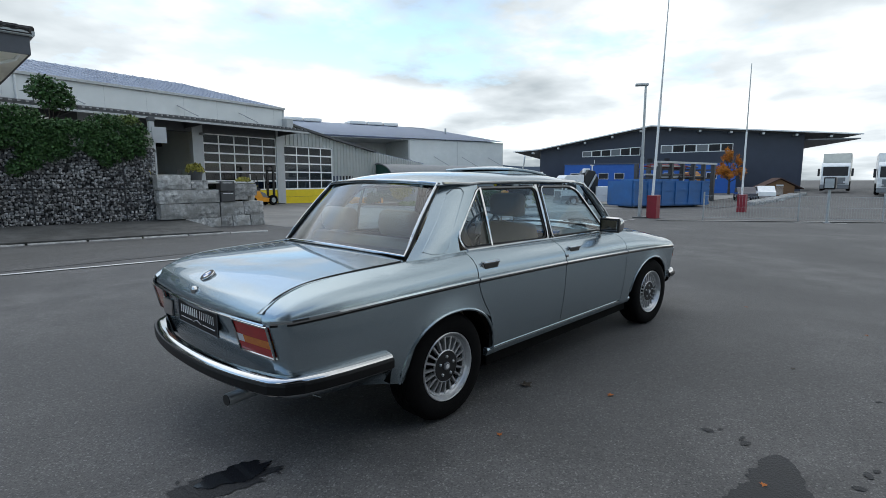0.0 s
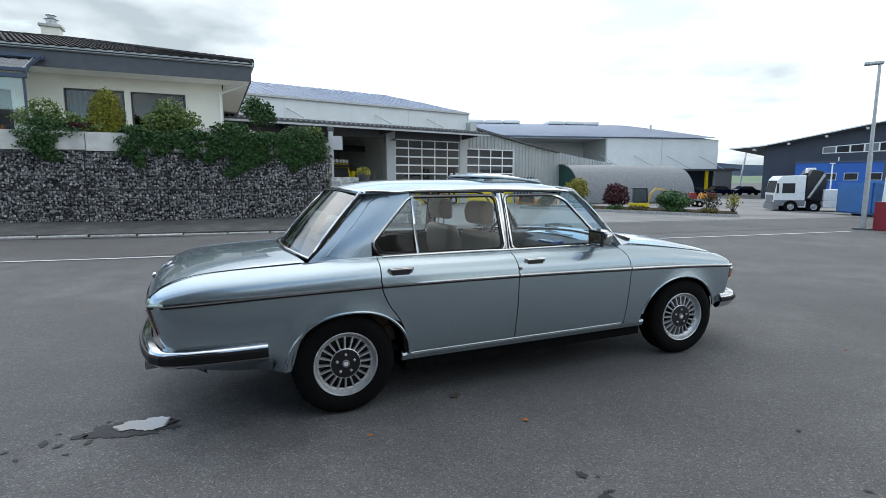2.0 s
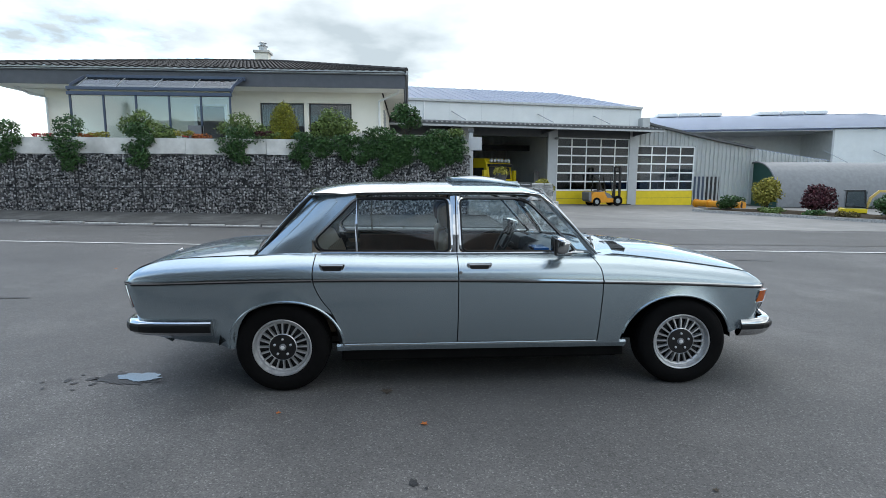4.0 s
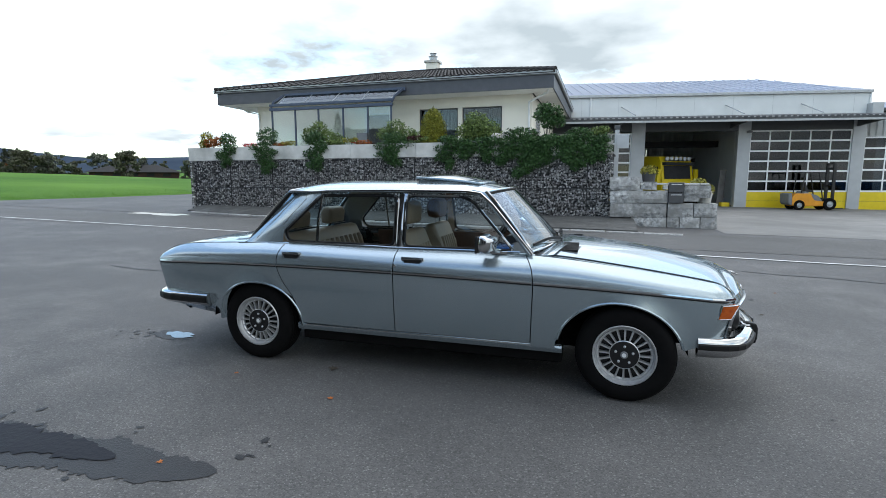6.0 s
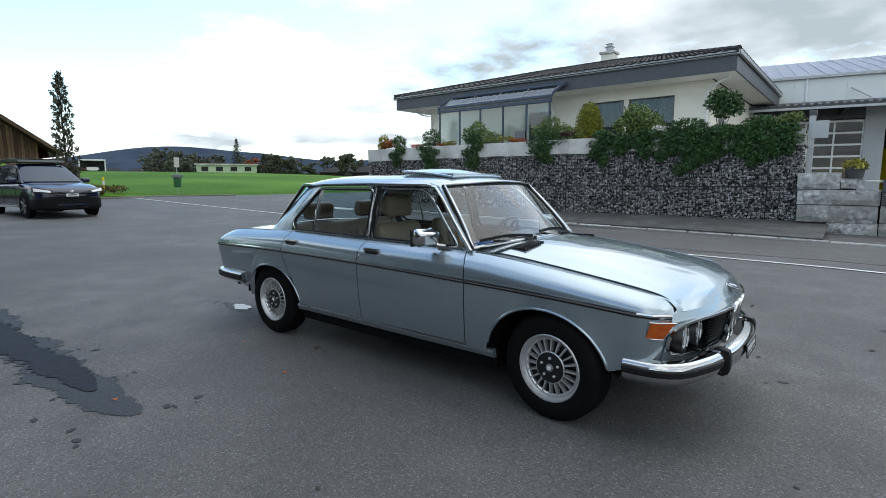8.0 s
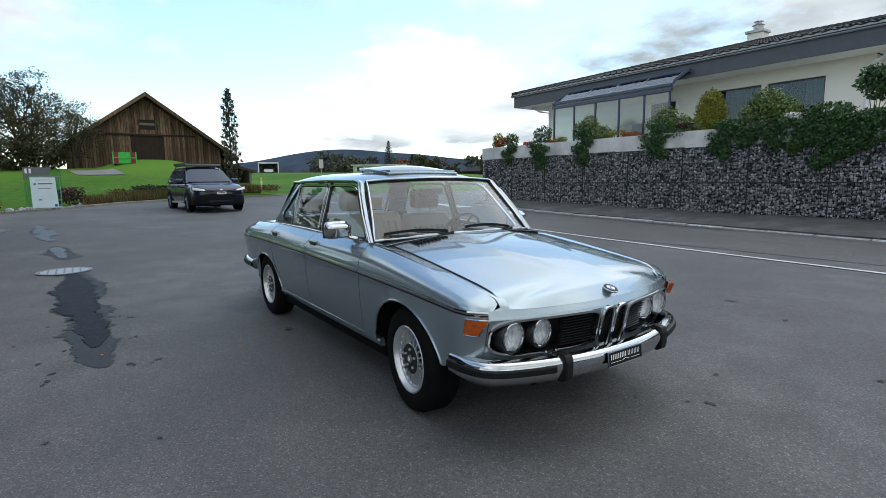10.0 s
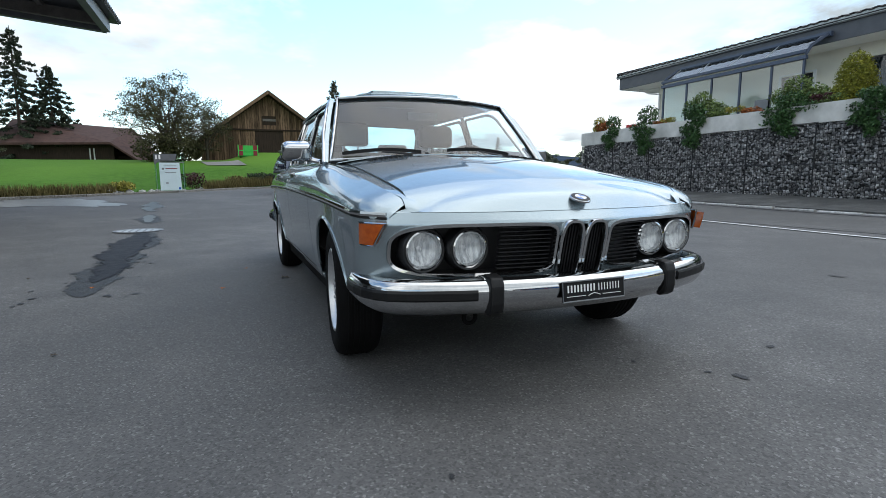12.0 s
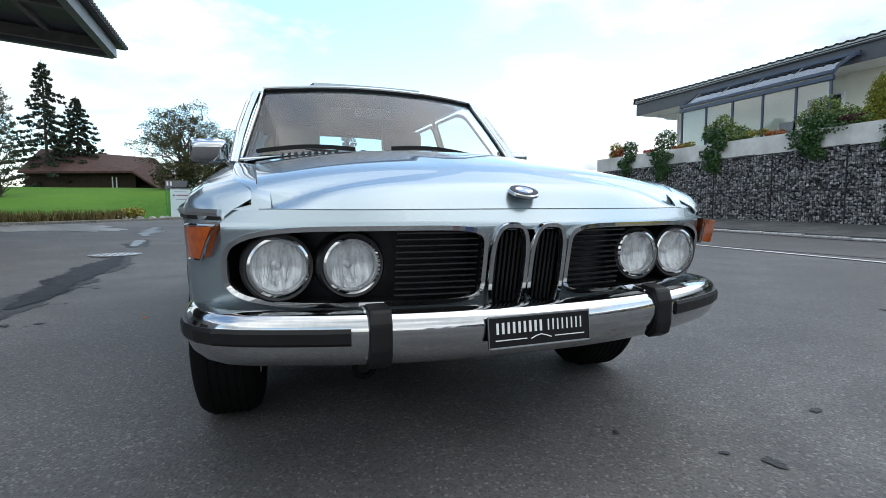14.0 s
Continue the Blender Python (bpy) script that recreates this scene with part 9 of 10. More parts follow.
# kerb of the western edge, stone by stone
wk = thing("west_kerb", "low concrete kerb along the meadow", "kerb", kind="structure")
for (x0, y0), (x1, y1) in zip(WE[1:] + NE[1:3], WE[2:] + NE[1:3]):
    m_ = int(math.hypot(x1 - x0, y1 - y0) / 1.0)
    for k in range(m_):
        a, b = Vector((lerp(x0, x1, (k + 0.01) / m_) + 0.12, lerp(y0, y1, (k + 0.01) / m_), 0)), Vector((lerp(x0, x1, (k + 0.99) / m_) + 0.12, lerp(y0, y1, (k + 0.99) / m_), 0))
        a.z, b.z = gh(a.x), gh(b.x)
        part("kerb_stone", sweep([a, b], [(-0.06, -0.05), (0.06, -0.05), (0.06, 0.07), (0.04, 0.09), (-0.06, 0.09)]), WESTKERB, wk)
# rock bed and low plants round the sign
r_ = random.Random(12)
for k in range(26):
    y = r_.uniform(-5.6, -2.0)
    x = edge_x(y) - r_.uniform(0.3, 1.0)
    s_ = r_.uniform(0.09, 0.22)
    bm = bmesh.new()
    bmesh.ops.create_icosphere(bm, subdivisions=1, radius=s_)
    for v in bm.verts:
        v.co *= r_.uniform(0.7, 1.15)
        v.co.z *= 0.7
    tagged(part("rock", move(bm, pose(x, y, mh(x, y) + s_ * 0.2, 0, 0, 30 * k)), BLOCK), "pale rough rock in the sign bed", "rock", "rocks round the sign")
for k, (y, w, h, m_, lab) in enumerate(((-2.7, 1.2, 0.95, LEAF_RED, "rust red clipped shrub by the sign"), (-5.2, 0.9, 0.55, LEAF_YELLOW, "yellow green shrub by the sign"), (-0.7, 1.1, 0.6, DRYGRASS, "dry brown shrub by the kerb"), (0.4, 1.2, 0.7, LEAF_SPRUCE, "grey green shrub by the kerb"), (1.2, 1.0, 0.6, LEAF_SPRUCE, "grey green low shrub"), (7.6, 1.6, 0.5, DRYGRASS, "dry low shrub at the corner"))):
    x = edge_x(y) - 0.9
    t = thing("low_shrub", lab, "shrub")
    leaves("foliage", [(x + dx * w, y + dy * w, mh(x, y) + h * 0.5, w * 0.3, w * 0.3, h * 0.42) for dx, dy in ((-0.2, 0), (0.2, 0.1), (0, -0.25), (0, 0.25))], 700, 0.08, m_, t, 90 + k)

# information sign: a clear pane with a dark corner, and a pale panel before it
sg_ = thing("information_sign", "pale blue panel sign before a dark-cornered clear pane", "sign", pose(-21.95, -3.42, gh(-21.95) + 0.04, 0, 0, 10))
part("panel", prism([(-0.44, 0.06), (0.40, 0.06), (0.36, 1.26), (-0.44, 1.26)], 0.0, 0.03, "x", bevel=0.004), SIGNWHITE, sg_)
part("clear_pane", box(-0.075, -0.063, -0.62, 0.58, 0.10, 1.66), SIGNPANE, sg_)
part("board_corner", prism([(-0.62, 1.18), (-0.62, 1.65), (0.28, 1.65), (0.20, 1.36), (-0.36, 1.36)], -0.060, -0.052, "x"), SIGNGREY, sg_)
part("name_bar", box(-0.05, 0.0, -0.42, 0.56, 1.27, 1.31, 0.004), GREYPAINT, sg_)
for y in (-0.38, 0.30):
    part("leg", rod((-0.045, y, -0.12), (-0.045, y, 1.30), 0.018, 8), GALV, sg_)
for y in (-0.56, 0.52):
    part("post", rod((-0.10, y, -0.12), (-0.10, y, 1.40), 0.014, 8), GALV, sg_)
for y0, y1, z0, h in ((-0.20, 0.26, 0.99, 0.04), (-0.22, 0.20, 0.82, 0.025), (-0.28, 0.22, 1.15, 0.02), (-0.22, -0.12, 0.36, 0.05)):
    part("text_bar", box(0.03, 0.034, y0, y1, z0, z0 + h), REDPAINT if z0 == 0.99 else GREYPAINT, sg_)
part("emblem", lathe([(0.045, 0.03), (0.045, 0.034), (0.0, 0.034)], 16, "x"), GREYPAINT, sg_).location = (0, -0.30, 1.0)
part("blue_square", box(0.03, 0.034, 0.27, 0.36, 0.10, 0.20), BRIGHTBLUE, sg_)
for k in range(2):
    part("sign_bar", box(-0.051, -0.046, -0.56 + 0.13 * k, -0.49 + 0.13 * k, 1.42, 1.60), PRINT, sg_)

# navy SUV
def shell(xs, wf, zlo, zhi, py=0.4, pz=0.5, n=36):
    """Closed body of rounded cross-sections along x."""
    bm = bmesh.new()
    rings = []
    for x in xs:
        w, a, b = wf(x), zlo(x), zhi(x)
        ring = []
        for k in range(n):
            c, d = math.cos(2 * math.pi * k / n), math.sin(2 * math.pi * k / n)
            ring.append(bm.verts.new((x, w * math.copysign(abs(c) ** py, c), (a + b) / 2 + (b - a) / 2 * math.copysign(abs(d) ** pz, d))))
        rings.append(ring)
    for r0, r1 in zip(rings, rings[1:]):
        for k in range(n):
            bm.faces.new((r0[k], r0[(k + 1) % n], r1[(k + 1) % n], r1[k]))
    bm.faces.new(rings[0][::-1])
    bm.faces.new(rings[-1])
    return bm


def suv(m):
    c = thing("parked_suv", "glossy dark blue SUV with a black roof tray", "car", m)
    wf = curve([-2.40, -2.34, -2.1, -1.4, 0.0, 1.4, 1.9, 2.15, 2.28, 2.36, 2.39], [0.60, 0.82, 0.92, 0.965, 0.965, 0.965, 0.94, 0.88, 0.78, 0.58, 0.40])
    top = curve([-2.40, -2.34, -2.1, -1.0, 0.8, 1.1, 1.7, 2.1, 2.28, 2.36, 2.39], [0.90, 1.04, 1.10, 1.09, 1.11, 1.10, 1.05, 0.97, 0.89, 0.82, 0.76])
    low = curve([-2.40, -2.2, -1.8, 1.8, 2.2, 2.39], [0.45, 0.36, 0.28, 0.26, 0.30, 0.42])
    xs = [float(x) for x in np.linspace(-2.40, 2.0, 24)] + [2.06, 2.12, 2.18, 2.23, 2.28, 2.32, 2.355, 2.38, 2.39]
    part("body", shell(xs, wf, low, top, 0.32, 0.42), NAVY, c, smooth=True)
    # cabin: narrows upwards, raked screen
    bm = bmesh.new()
    prof = [(1.08, 1.08), (0.72, 1.32), (0.36, 1.56), (0.18, 1.66), (-0.2, 1.715), (-1.0, 1.72), (-1.7, 1.69), (-2.0, 1.60), (-2.2, 1.32), (-2.28, 1.06)]
    rows = []
    for x, z in prof:
        k = (z - 1.06) / 0.66
        w = lerp(0.87, 0.64, k)
        rows.append([bm.verts.new((x - 0.05 * abs(q) ** 4 * (1 if x > 0 else -0.6), q * w, z - 0.035 * abs(q) ** 3 * k)) for q in np.linspace(-1, 1, 13)])
    for r0, r1 in zip(rows, rows[1:]):
        for k in range(12):
            bm.faces.new((r0[k], r0[k + 1], r1[k + 1], r1[k]))
    for k in (0, -1):
        side = [r[k] for r in rows]
        bm.faces.new(side if k else side[::-1])
    part("cabin", bm, NAVY, c, smooth=False)
    part("windscreen", grid(lambda u, v: Vector((lerp(1.06, 0.30, v) + 0.03 - 0.05 * abs(2 * u - 1) ** 4, lerp(-1, 1, u) * lerp(0.80, 0.645, v), lerp(1.11, 1.605, v) + 0.014 - 0.02 * abs(2 * u - 1) ** 3 * v)), 10, 4, 0.006), SUVGLASS, c, smooth=True)
    for sy in (-1, 1):
        for name, xa, xb, xc, xd in (("front_window", 0.72, 0.10, -0.52, -0.50), ("rear_window", -0.58, -0.56, -1.30, -1.38), ("quarter_window", -1.44, -1.36, -1.72, -1.98)):
            part(name, grid(lambda u, v: Vector((lerp(lerp(xa, xd, u), lerp(xb, xc, u), v), sy * (lerp(0.868, 0.69, v) + 0.004), lerp(1.125, 1.58, v))), 2, 2, 0.004), SUVGLASS, c)
        hl = part("headlamp", grid(lambda u, v: Vector((lerp(2.375, 2.10, u**1.4) + 0.040 - 0.05 * v, sy * lerp(0.50, 0.955, u), lerp(0.765, 0.80, u) + lerp(0.075, 0.15, u) * v)), 8, 3, 0.03), BLACK, c, smooth=True)
        part("lens", grid(lambda u, v: Vector((lerp(2.345, 2.13, u**1.4) + 0.062 - 0.04 * v, sy * lerp(0.56, 0.935, u), lerp(0.785, 0.82, u) + lerp(0.05, 0.10, u) * v)), 6, 3, 0.01), WHITELENS, hl, "clear headlamp lens", smooth=True)
        part("fog_lamp", move(box(-0.02, 0.03, -0.07, 0.07, -0.025, 0.025, 0.012), pose(2.27, sy * 0.74, 0.46, 0, 0, sy * 32)), WHITELENS, c)
        mr = part("mirror", move(lump(0.10, 0.13, 0.085), pose(0.72, sy * 1.03, 1.16)), NAVY, c, smooth=True)
        part("mirror_foot", rod((0.74, sy * 0.84, 1.10), (0.74, sy * 0.97, 1.12), 0.03, 8), BLACK, mr)
        part("roof_rail", sweep([(-1.8, sy * 0.60, 1.68), (-1.6, sy * 0.60, 1.76), (-0.1, sy * 0.60, 1.77), (0.1, sy * 0.60, 1.69)], circle(0.02, 6)), BLACK, c)
        part("sill_step", sweep([(-0.95, sy * 0.95, 0.33), (0.95, sy * 0.95, 0.33)], [(-0.06, -0.03), (0.06, -0.03), (0.05, 0.03), (-0.06, 0.03)]), GALV, c)
        part("door_gap", box(0.735, 0.745, sy * 0.968 - 0.004, sy * 0.968 + 0.004, 0.48, 0.98), BLACK, c)
        part("door_gap", box(-0.425, -0.415, sy * 0.968 - 0.004, sy * 0.968 + 0.004, 0.42, 0.98), BLACK, c)
        for x in (-0.28, -1.32):
            part("door_handle", box(x, x + 0.2, sy * 0.985 - 0.012, sy * 0.985 + 0.012, 0.93, 0.96, 0.008), NAVY, c)
        for x in (-1.45, 1.42):
            flip = Matrix.Diagonal((1, 1 if sy < 0 else -1, 1, 1))
            w = part("wheel", move(lathe([(0.24, -0.12), (0.35, -0.12), (0.37, -0.08), (0.37, 0.08), (0.35, 0.12), (0.24, 0.12)], 28), pose(x, sy * 0.87, 0.37)), TYRE, c)
            part("rim", move(lathe([(0.245, -0.11), (0.2, -0.05), (0.06, -0.06), (0.0, -0.06)], 20), pose(x, sy * 0.87, 0.37) @ flip), BLACK, w)
            for q in range(5):
                a = 2 * math.pi * q / 5
                part("spoke", move(rod((0.04 * math.cos(a), 0, 0.04 * math.sin(a)), (0.235 * math.cos(a), 0, 0.235 * math.sin(a)), 0.03, 6), pose(x, sy * 0.975, 0.37)), GREYPAINT, w)
            # flat black disc painted as the shaded wheel opening, no arch is cut
            part("wheel_well", move(lathe([(0.43, 0.0), (0.43, -0.012), (0.0, -0.012)], 32), pose(x, sy * 0.955, 0.40) @ flip), BLACKPLASTIC, c)
    part("grille", shell([2.2, 2.28, 2.33, 2.37, 2.405, 2.43], lambda x: min(0.60, wf(min(x - 0.05, 2.39)) + 0.01), lambda x: 0.735, lambda x: 0.875 - 0.10 * max(0.0, (x - 2.25) / 0.15), 0.3, 0.25), BLACKPLASTIC, c, smooth=True)
    for z, x in ((0.765, 2.437), (0.81, 2.432)):
        part("grille_bar", sweep([(x - 0.25 * (abs(q) / 0.56) ** 2.6, q, z) for q in np.linspace(-0.56, 0.56, 15)], circle(0.008, 6)), GREYPAINT, c)
    part("emblem", move(lathe([(0.065, 0.0), (0.065, 0.012), (0.05, 0.016), (0.0, 0.012)], 20, "x"), pose(2.428, 0, 0.79)), CHROME, c, smooth=True)
    part("front_bumper", shell([1.86, 1.95, 2.05, 2.15, 2.25, 2.32, 2.37, 2.415, 2.42], lambda x: wf(min(x - 0.03, 2.38)) + 0.014, lambda x: 0.22 + 0.05 * max(0.0, (x - 2.2) / 0.2), lambda x: 0.66, 0.3, 0.3), BLACKPLASTIC, c, "black lower front bumper", smooth=True)
    part("bumper_lip", sweep([(2.435 - 0.30 * (abs(q) / 0.86) ** 3, q, 0.40) for q in np.linspace(-0.86, 0.86, 21)], [(-0.02, -0.03), (0.02, -0.03), (0.02, 0.03), (-0.02, 0.03)]), NAVY, c)
    pt = part("number_plate", box(2.42, 2.434, -0.17, 0.17, 0.655, 0.745), PRINT, c)
    part("plate_bar", box(2.434, 2.437, -0.12, 0.12, 0.685, 0.722), GREYPAINT, pt)
    part("roof_tray", prism([(0.24, 1.765), (0.14, 1.84), (-1.75, 1.845), (-1.75, 1.775)], -0.66, 0.66, "y", bevel=0.01), BLACK, c)
    part("tray_edge", sweep([(-1.75, -0.66, 1.865), (0.1, -0.66, 1.865), (0.1, 0.66, 1.865), (-1.75, 0.66, 1.865)], circle(0.022, 6), True), BLACK, c)


suv(pose(-18.99, 1.84, gh(-18.99) - 0.01, 0, 0, 4))

# dog waste bin with a small board, marker post
db = thing("dog_waste_bin", "green dog waste bin on a post with a small board", "bin", pose(-30.6, 11.6, gh(-30.6) + 0.05) @ Matrix.Diagonal((0.78, 0.78, 1, 1)))
part("post", rod((0, 0, 0), (0, 0, 2.3), 0.035, 8), GALV, db)
part("board", box(0.03, 0.06, -0.2, 0.2, 1.7, 2.3, 0.004), SIGNBEIGE, db)
part("bin", lathe([(0.2, 0.45), (0.27, 0.5), (0.3, 1.0), (0.3, 1.06), (0.0, 1.08)], 16, "z"), mat("dark_green_plastic", (0.02, 0.11, 0.04), (0.015, 0.085, 0.03), 4, rough=0.5), db)
part("bin_lid", box(-0.3, 0.34, -0.32, 0.32, 1.06, 1.25, 0.04), GREYPAINT, db)
mp = thing("marker_post", "short yellow and white marker post", "post", pose(-30.0, 7.3, gh(-30) + 0.05))
for k in range(5):
    part("band", rod((0, 0, 0.22 * k), (0, 0, 0.22 * (k + 1)), 0.06, 10), YELLOW if k % 2 == 0 else WHITEPAINT, mp)

# ---- barn ----
barn = thing("barn", "weathered brown timber barn with a steep gable", "barn", pose(-45.6, 2.7, 2.0))
BW, BE, BA = 5.6, 2.2, 6.3
part("wall", prism([(-BW, -1.3), (BW, -1.3), (BW, BE), (0, BA), (-BW, BE)], -0.3, 0.0, "x"), WOODDARK, barn)
for k in range(56):
    y = -BW + k * 0.2
    zt = lerp(BE, BA, 1 - abs(y + 0.1) / BW) - 0.05
    if -1.15 < y + 0.1 < 1.3:
        z0 = 3.2
    else:
        z0 = -1.2
    part("board", box(0.0, 0.03 + 0.012 * (k % 3), y + 0.01, y + 0.185, z0, zt), WOODBARN, barn)
part("barn_door", box(0.0, 0.03, -1.1, 1.3, 0.0, 3.2), WOODDARK, barn)
part("loft_rail", box(0.04, 0.14, -3.6, 3.6, 3.2, 3.34), WOODDARK, barn)
part("loft_hatch", box(0.03, 0.07, -0.55, 0.65, 3.7, 4.5), WOODDARK, barn)
part("loft_board", box(0.07, 0.10, -0.5, 0.6, 4.05, 4.25), TIMBER, barn)
for sy in (-1, 1):
    part("roof", prism([(0, BA + 0.25), (sy * (BW + 1.3), BE - 0.72), (sy * (BW + 1.3), BE - 0.95), (0, BA + 0.02)], -20, 1.0, "x"), BROWNROOF, barn)
    part("barge_board", prism([(0, BA + 0.30), (sy * (BW + 1.32), BE - 0.68), (sy * (BW + 1.32), BE - 0.98), (0, BA - 0.02)], 1.0, 1.08, "x"), WOODBARN, barn)
part("side_wall", box(-20, -0.3, -BW, -BW + 0.3, -0.3, BE), WOODDARK, barn)
part("side_wall", box(-20, -0.3, BW - 0.3, BW, -1.3, BE), WOODDARK, barn)
part("lean_to", prism([(BW, 1.2), (BW + 3.2, 0.4), (BW + 3.2, 0.2), (BW, 1.0)], -12, -0.5, "x"), BROWNROOF, barn)
part("lean_to_wall", box(-12, -0.8, BW + 2.6, BW + 2.8, -0.8, 0.35), TIMBER, barn)
rp = thing("barn_ramp", "grassy earth ramp leading to the barn door", "ramp", kind="structure")
part("earth", grid(lambda u, v: (lambda x, y: Vector((x, y, mh(x, y) - 0.03 + 0.75 * ease((-x - 35) / 9) * math.exp(-((y - 2.6) / 3.0) ** 4))))(lerp(-34, -45.5, u), lerp(-2.0, 7.5, v)), 16, 14), GRASS, rp, smooth=True)
part("bare_patch", grid(lambda u, v: (lambda x, y: Vector((x, y, mh(x, y) + 0.02 + 0.75 * ease((-x - 35) / 9) * math.exp(-((y - 2.6) / 3.0) ** 4))))(lerp(-36.2, -38.8, u), lerp(-2.3, 0.3, v) - 0.5 * u), 8, 8, 0.02), YARD, rp, "bare pale gravel patch", smooth=True)
# green and red play gate before it
pg = thing("green_tipper", "bright green tipping trailer with red corner boards", "trailer", pose(-40.5, 0.62, mh(-40.5, 0.7) + 0.44, 0, 0, 5) @ Matrix.Scale(0.58, 4))
part("tailboard", box(0, 0.1, -0.85, 0.85, 0.0, 1.35, 0.02), GREENPAINT, pg)
for sy in (-1, 1):
    part("corner_board", box(0.1, 0.16, sy * 0.95 - 0.28, sy * 0.95 + 0.28, 0.0, 1.35, 0.01), REDPAINT, pg)
    part("corner_post", box(0.0, 0.2, sy * 1.25 - 0.06, sy * 1.25 + 0.06, -0.1, 1.4), GREENPAINT, pg)
    part("green_stripe", box(0.1, 0.14, sy * 0.3 - 0.05, sy * 0.3 + 0.05, 0.0, 1.35), GREENPAINT, pg)
part("bed_side", prism([(0.0, 0.0), (0.0, 0.45), (-3.0, 0.75), (-3.0, 0.3)], 0.9, 1.0, "y"), GREENPAINT, pg)
part("bed", box(-3.0, 0.0, -1.0, 1.0, -0.12, 0.1), GREENPAINT, pg)
part("rail", box(0.16, 0.2, -1.2, 1.2, 0.62, 0.72), GREENPAINT, pg)
for x in (-0.6, -2.2):
    for sy in (-0.9, 0.9):
        part("wheel", move(lathe([(0.1, -0.1), (0.3, -0.1), (0.3, 0.1), (0.1, 0.1)], 16), pose(x, sy, -0.28)), TYRE, pg)

# brown-roofed farm shed
fs_ = thing("farm_shed", "low farm building with a steep brown tiled roof", "building", pose(-49.5, -8.9, 2.2))
# ridge along y; a long slope falls to the front, steeper towards its lower corner
bm = bmesh.new()
top = [(-3.5, -9.0, 4.1), (-3.5, 0.0, 3.5), (-0.5, 3.2, 0.1), (2.0, 1.5, 0.05), (2.0, -1.0, 1.9), (2.0, -9.0, 1.7)]
up, lo = [bm.verts.new(p) for p in top], [bm.verts.new((x, y, z - 0.18)) for x, y, z in top]
for q in ((0, 1, 4, 5), (1, 2, 3, 4)):
    bm.faces.new([up[i] for i in q])
    bm.faces.new([lo[i] for i in q[::-1]])
for i in range(6):
    bm.faces.new((up[i], lo[i], lo[(i + 1) % 6], up[(i + 1) % 6]))
part("roof", bm, BROWNROOF, fs_)
part("back_slope", prism([(-3.5, 3.5), (-9.0, 0.3), (-9.0, 0.1), (-3.5, 3.3)], -9.0, 0.0, "y"), BROWNROOF, fs_)
part("wall", prism([(-8.5, -0.8), (1.2, -0.8), (1.2, 1.7), (-8.5, 1.0)], -8.8, -0.9, "y"), WOODDARK, fs_)
part("end_wall", prism([(-8.5, -0.8), (0.0, -0.8), (0.0, 0.8), (-3.5, 2.9), (-8.5, 0.6)], -0.85, 0.6, "y"), WOODDARK, fs_)
for y in (-2.6, -2.3):
    part("white_post", rod((1.35, y, -0.6), (1.35, y, 1.4), 0.05, 6), WHITEPAINT, fs_)

# trees
tree("tree", -41.0, -5.1, mh(-41, -5.1) - 0.1, 6.1, 5.9, 12000, 0.11, LEAF_TREE, "broad tree with thin brown green autumn leaves", 51, 0.16, 0.0, 46)
tree("tree", -42.5, -2.4, mh(-42.5, -2.4) - 0.1, 4.6, 3.8, 3600, 0.10, LEAF_TREE, "smaller thin-leaved tree beside the barn", 52, 0.16, 0.0, 26)
shrub_base = thing("hedge", "dense dark shrubs below the tree", "shrub")
leaves("foliage", [(-41.5 + dx, -7.0 + dy, mh(-41, -6) + 0.9, 1.4, 1.6, 1.1) for dx, dy in ((0.2, 1.2), (-0.4, 2.8))], 3000, 0.17, LEAF_TREE, shrub_base, 53)


def poplar(x, y, z, h, w, n, label, seed):
    r = random.Random(seed)
    t = thing("poplar_tree", label, "tree", pose(x, y, z))
    bm = bmesh.new()
    rod((0, 0, 0), (0, 0, h * 0.95), h * 0.012, 8, 0.01, bm)
    blobs = []
    for k in range(70):
        e = 0.10 + 0.88 * k / 69
        a = k * 2.4
        rad = w * 0.5 * math.sin(math.pi * min(1, 0.18 + 0.82 * e)) ** 0.7 * r.uniform(0.45, 1.0)
        tip = Vector((rad * math.cos(a), rad * math.sin(a), h * e))
        branch(bm, (0, 0, max(0.1, h * e - w * 0.7)), tip, 0.02, 0.006, 4, 0.04, r)
        blobs.append((*tip, w * 0.1, w * 0.1, h * 0.028))
        blobs.append((*(tip * 0.55 + Vector((0, 0, h * e * 0.43))), w * 0.08, w * 0.08, h * 0.03))
    part("trunk", bm, BARK, t)
    leaves("crown", blobs, n, 0.085, LEAF_POPLAR, t, seed, shell=0.0)


poplar(-27.6, 5.0, gh(-27.6), 6.2, 1.35, 4200, "slender columnar tree behind the parked car", 61)
poplar(-34.0, -14.2, mh(-34, -14.2), 6.6, 2.6, 7000, "columnar leafy tree beside the meadow", 62)


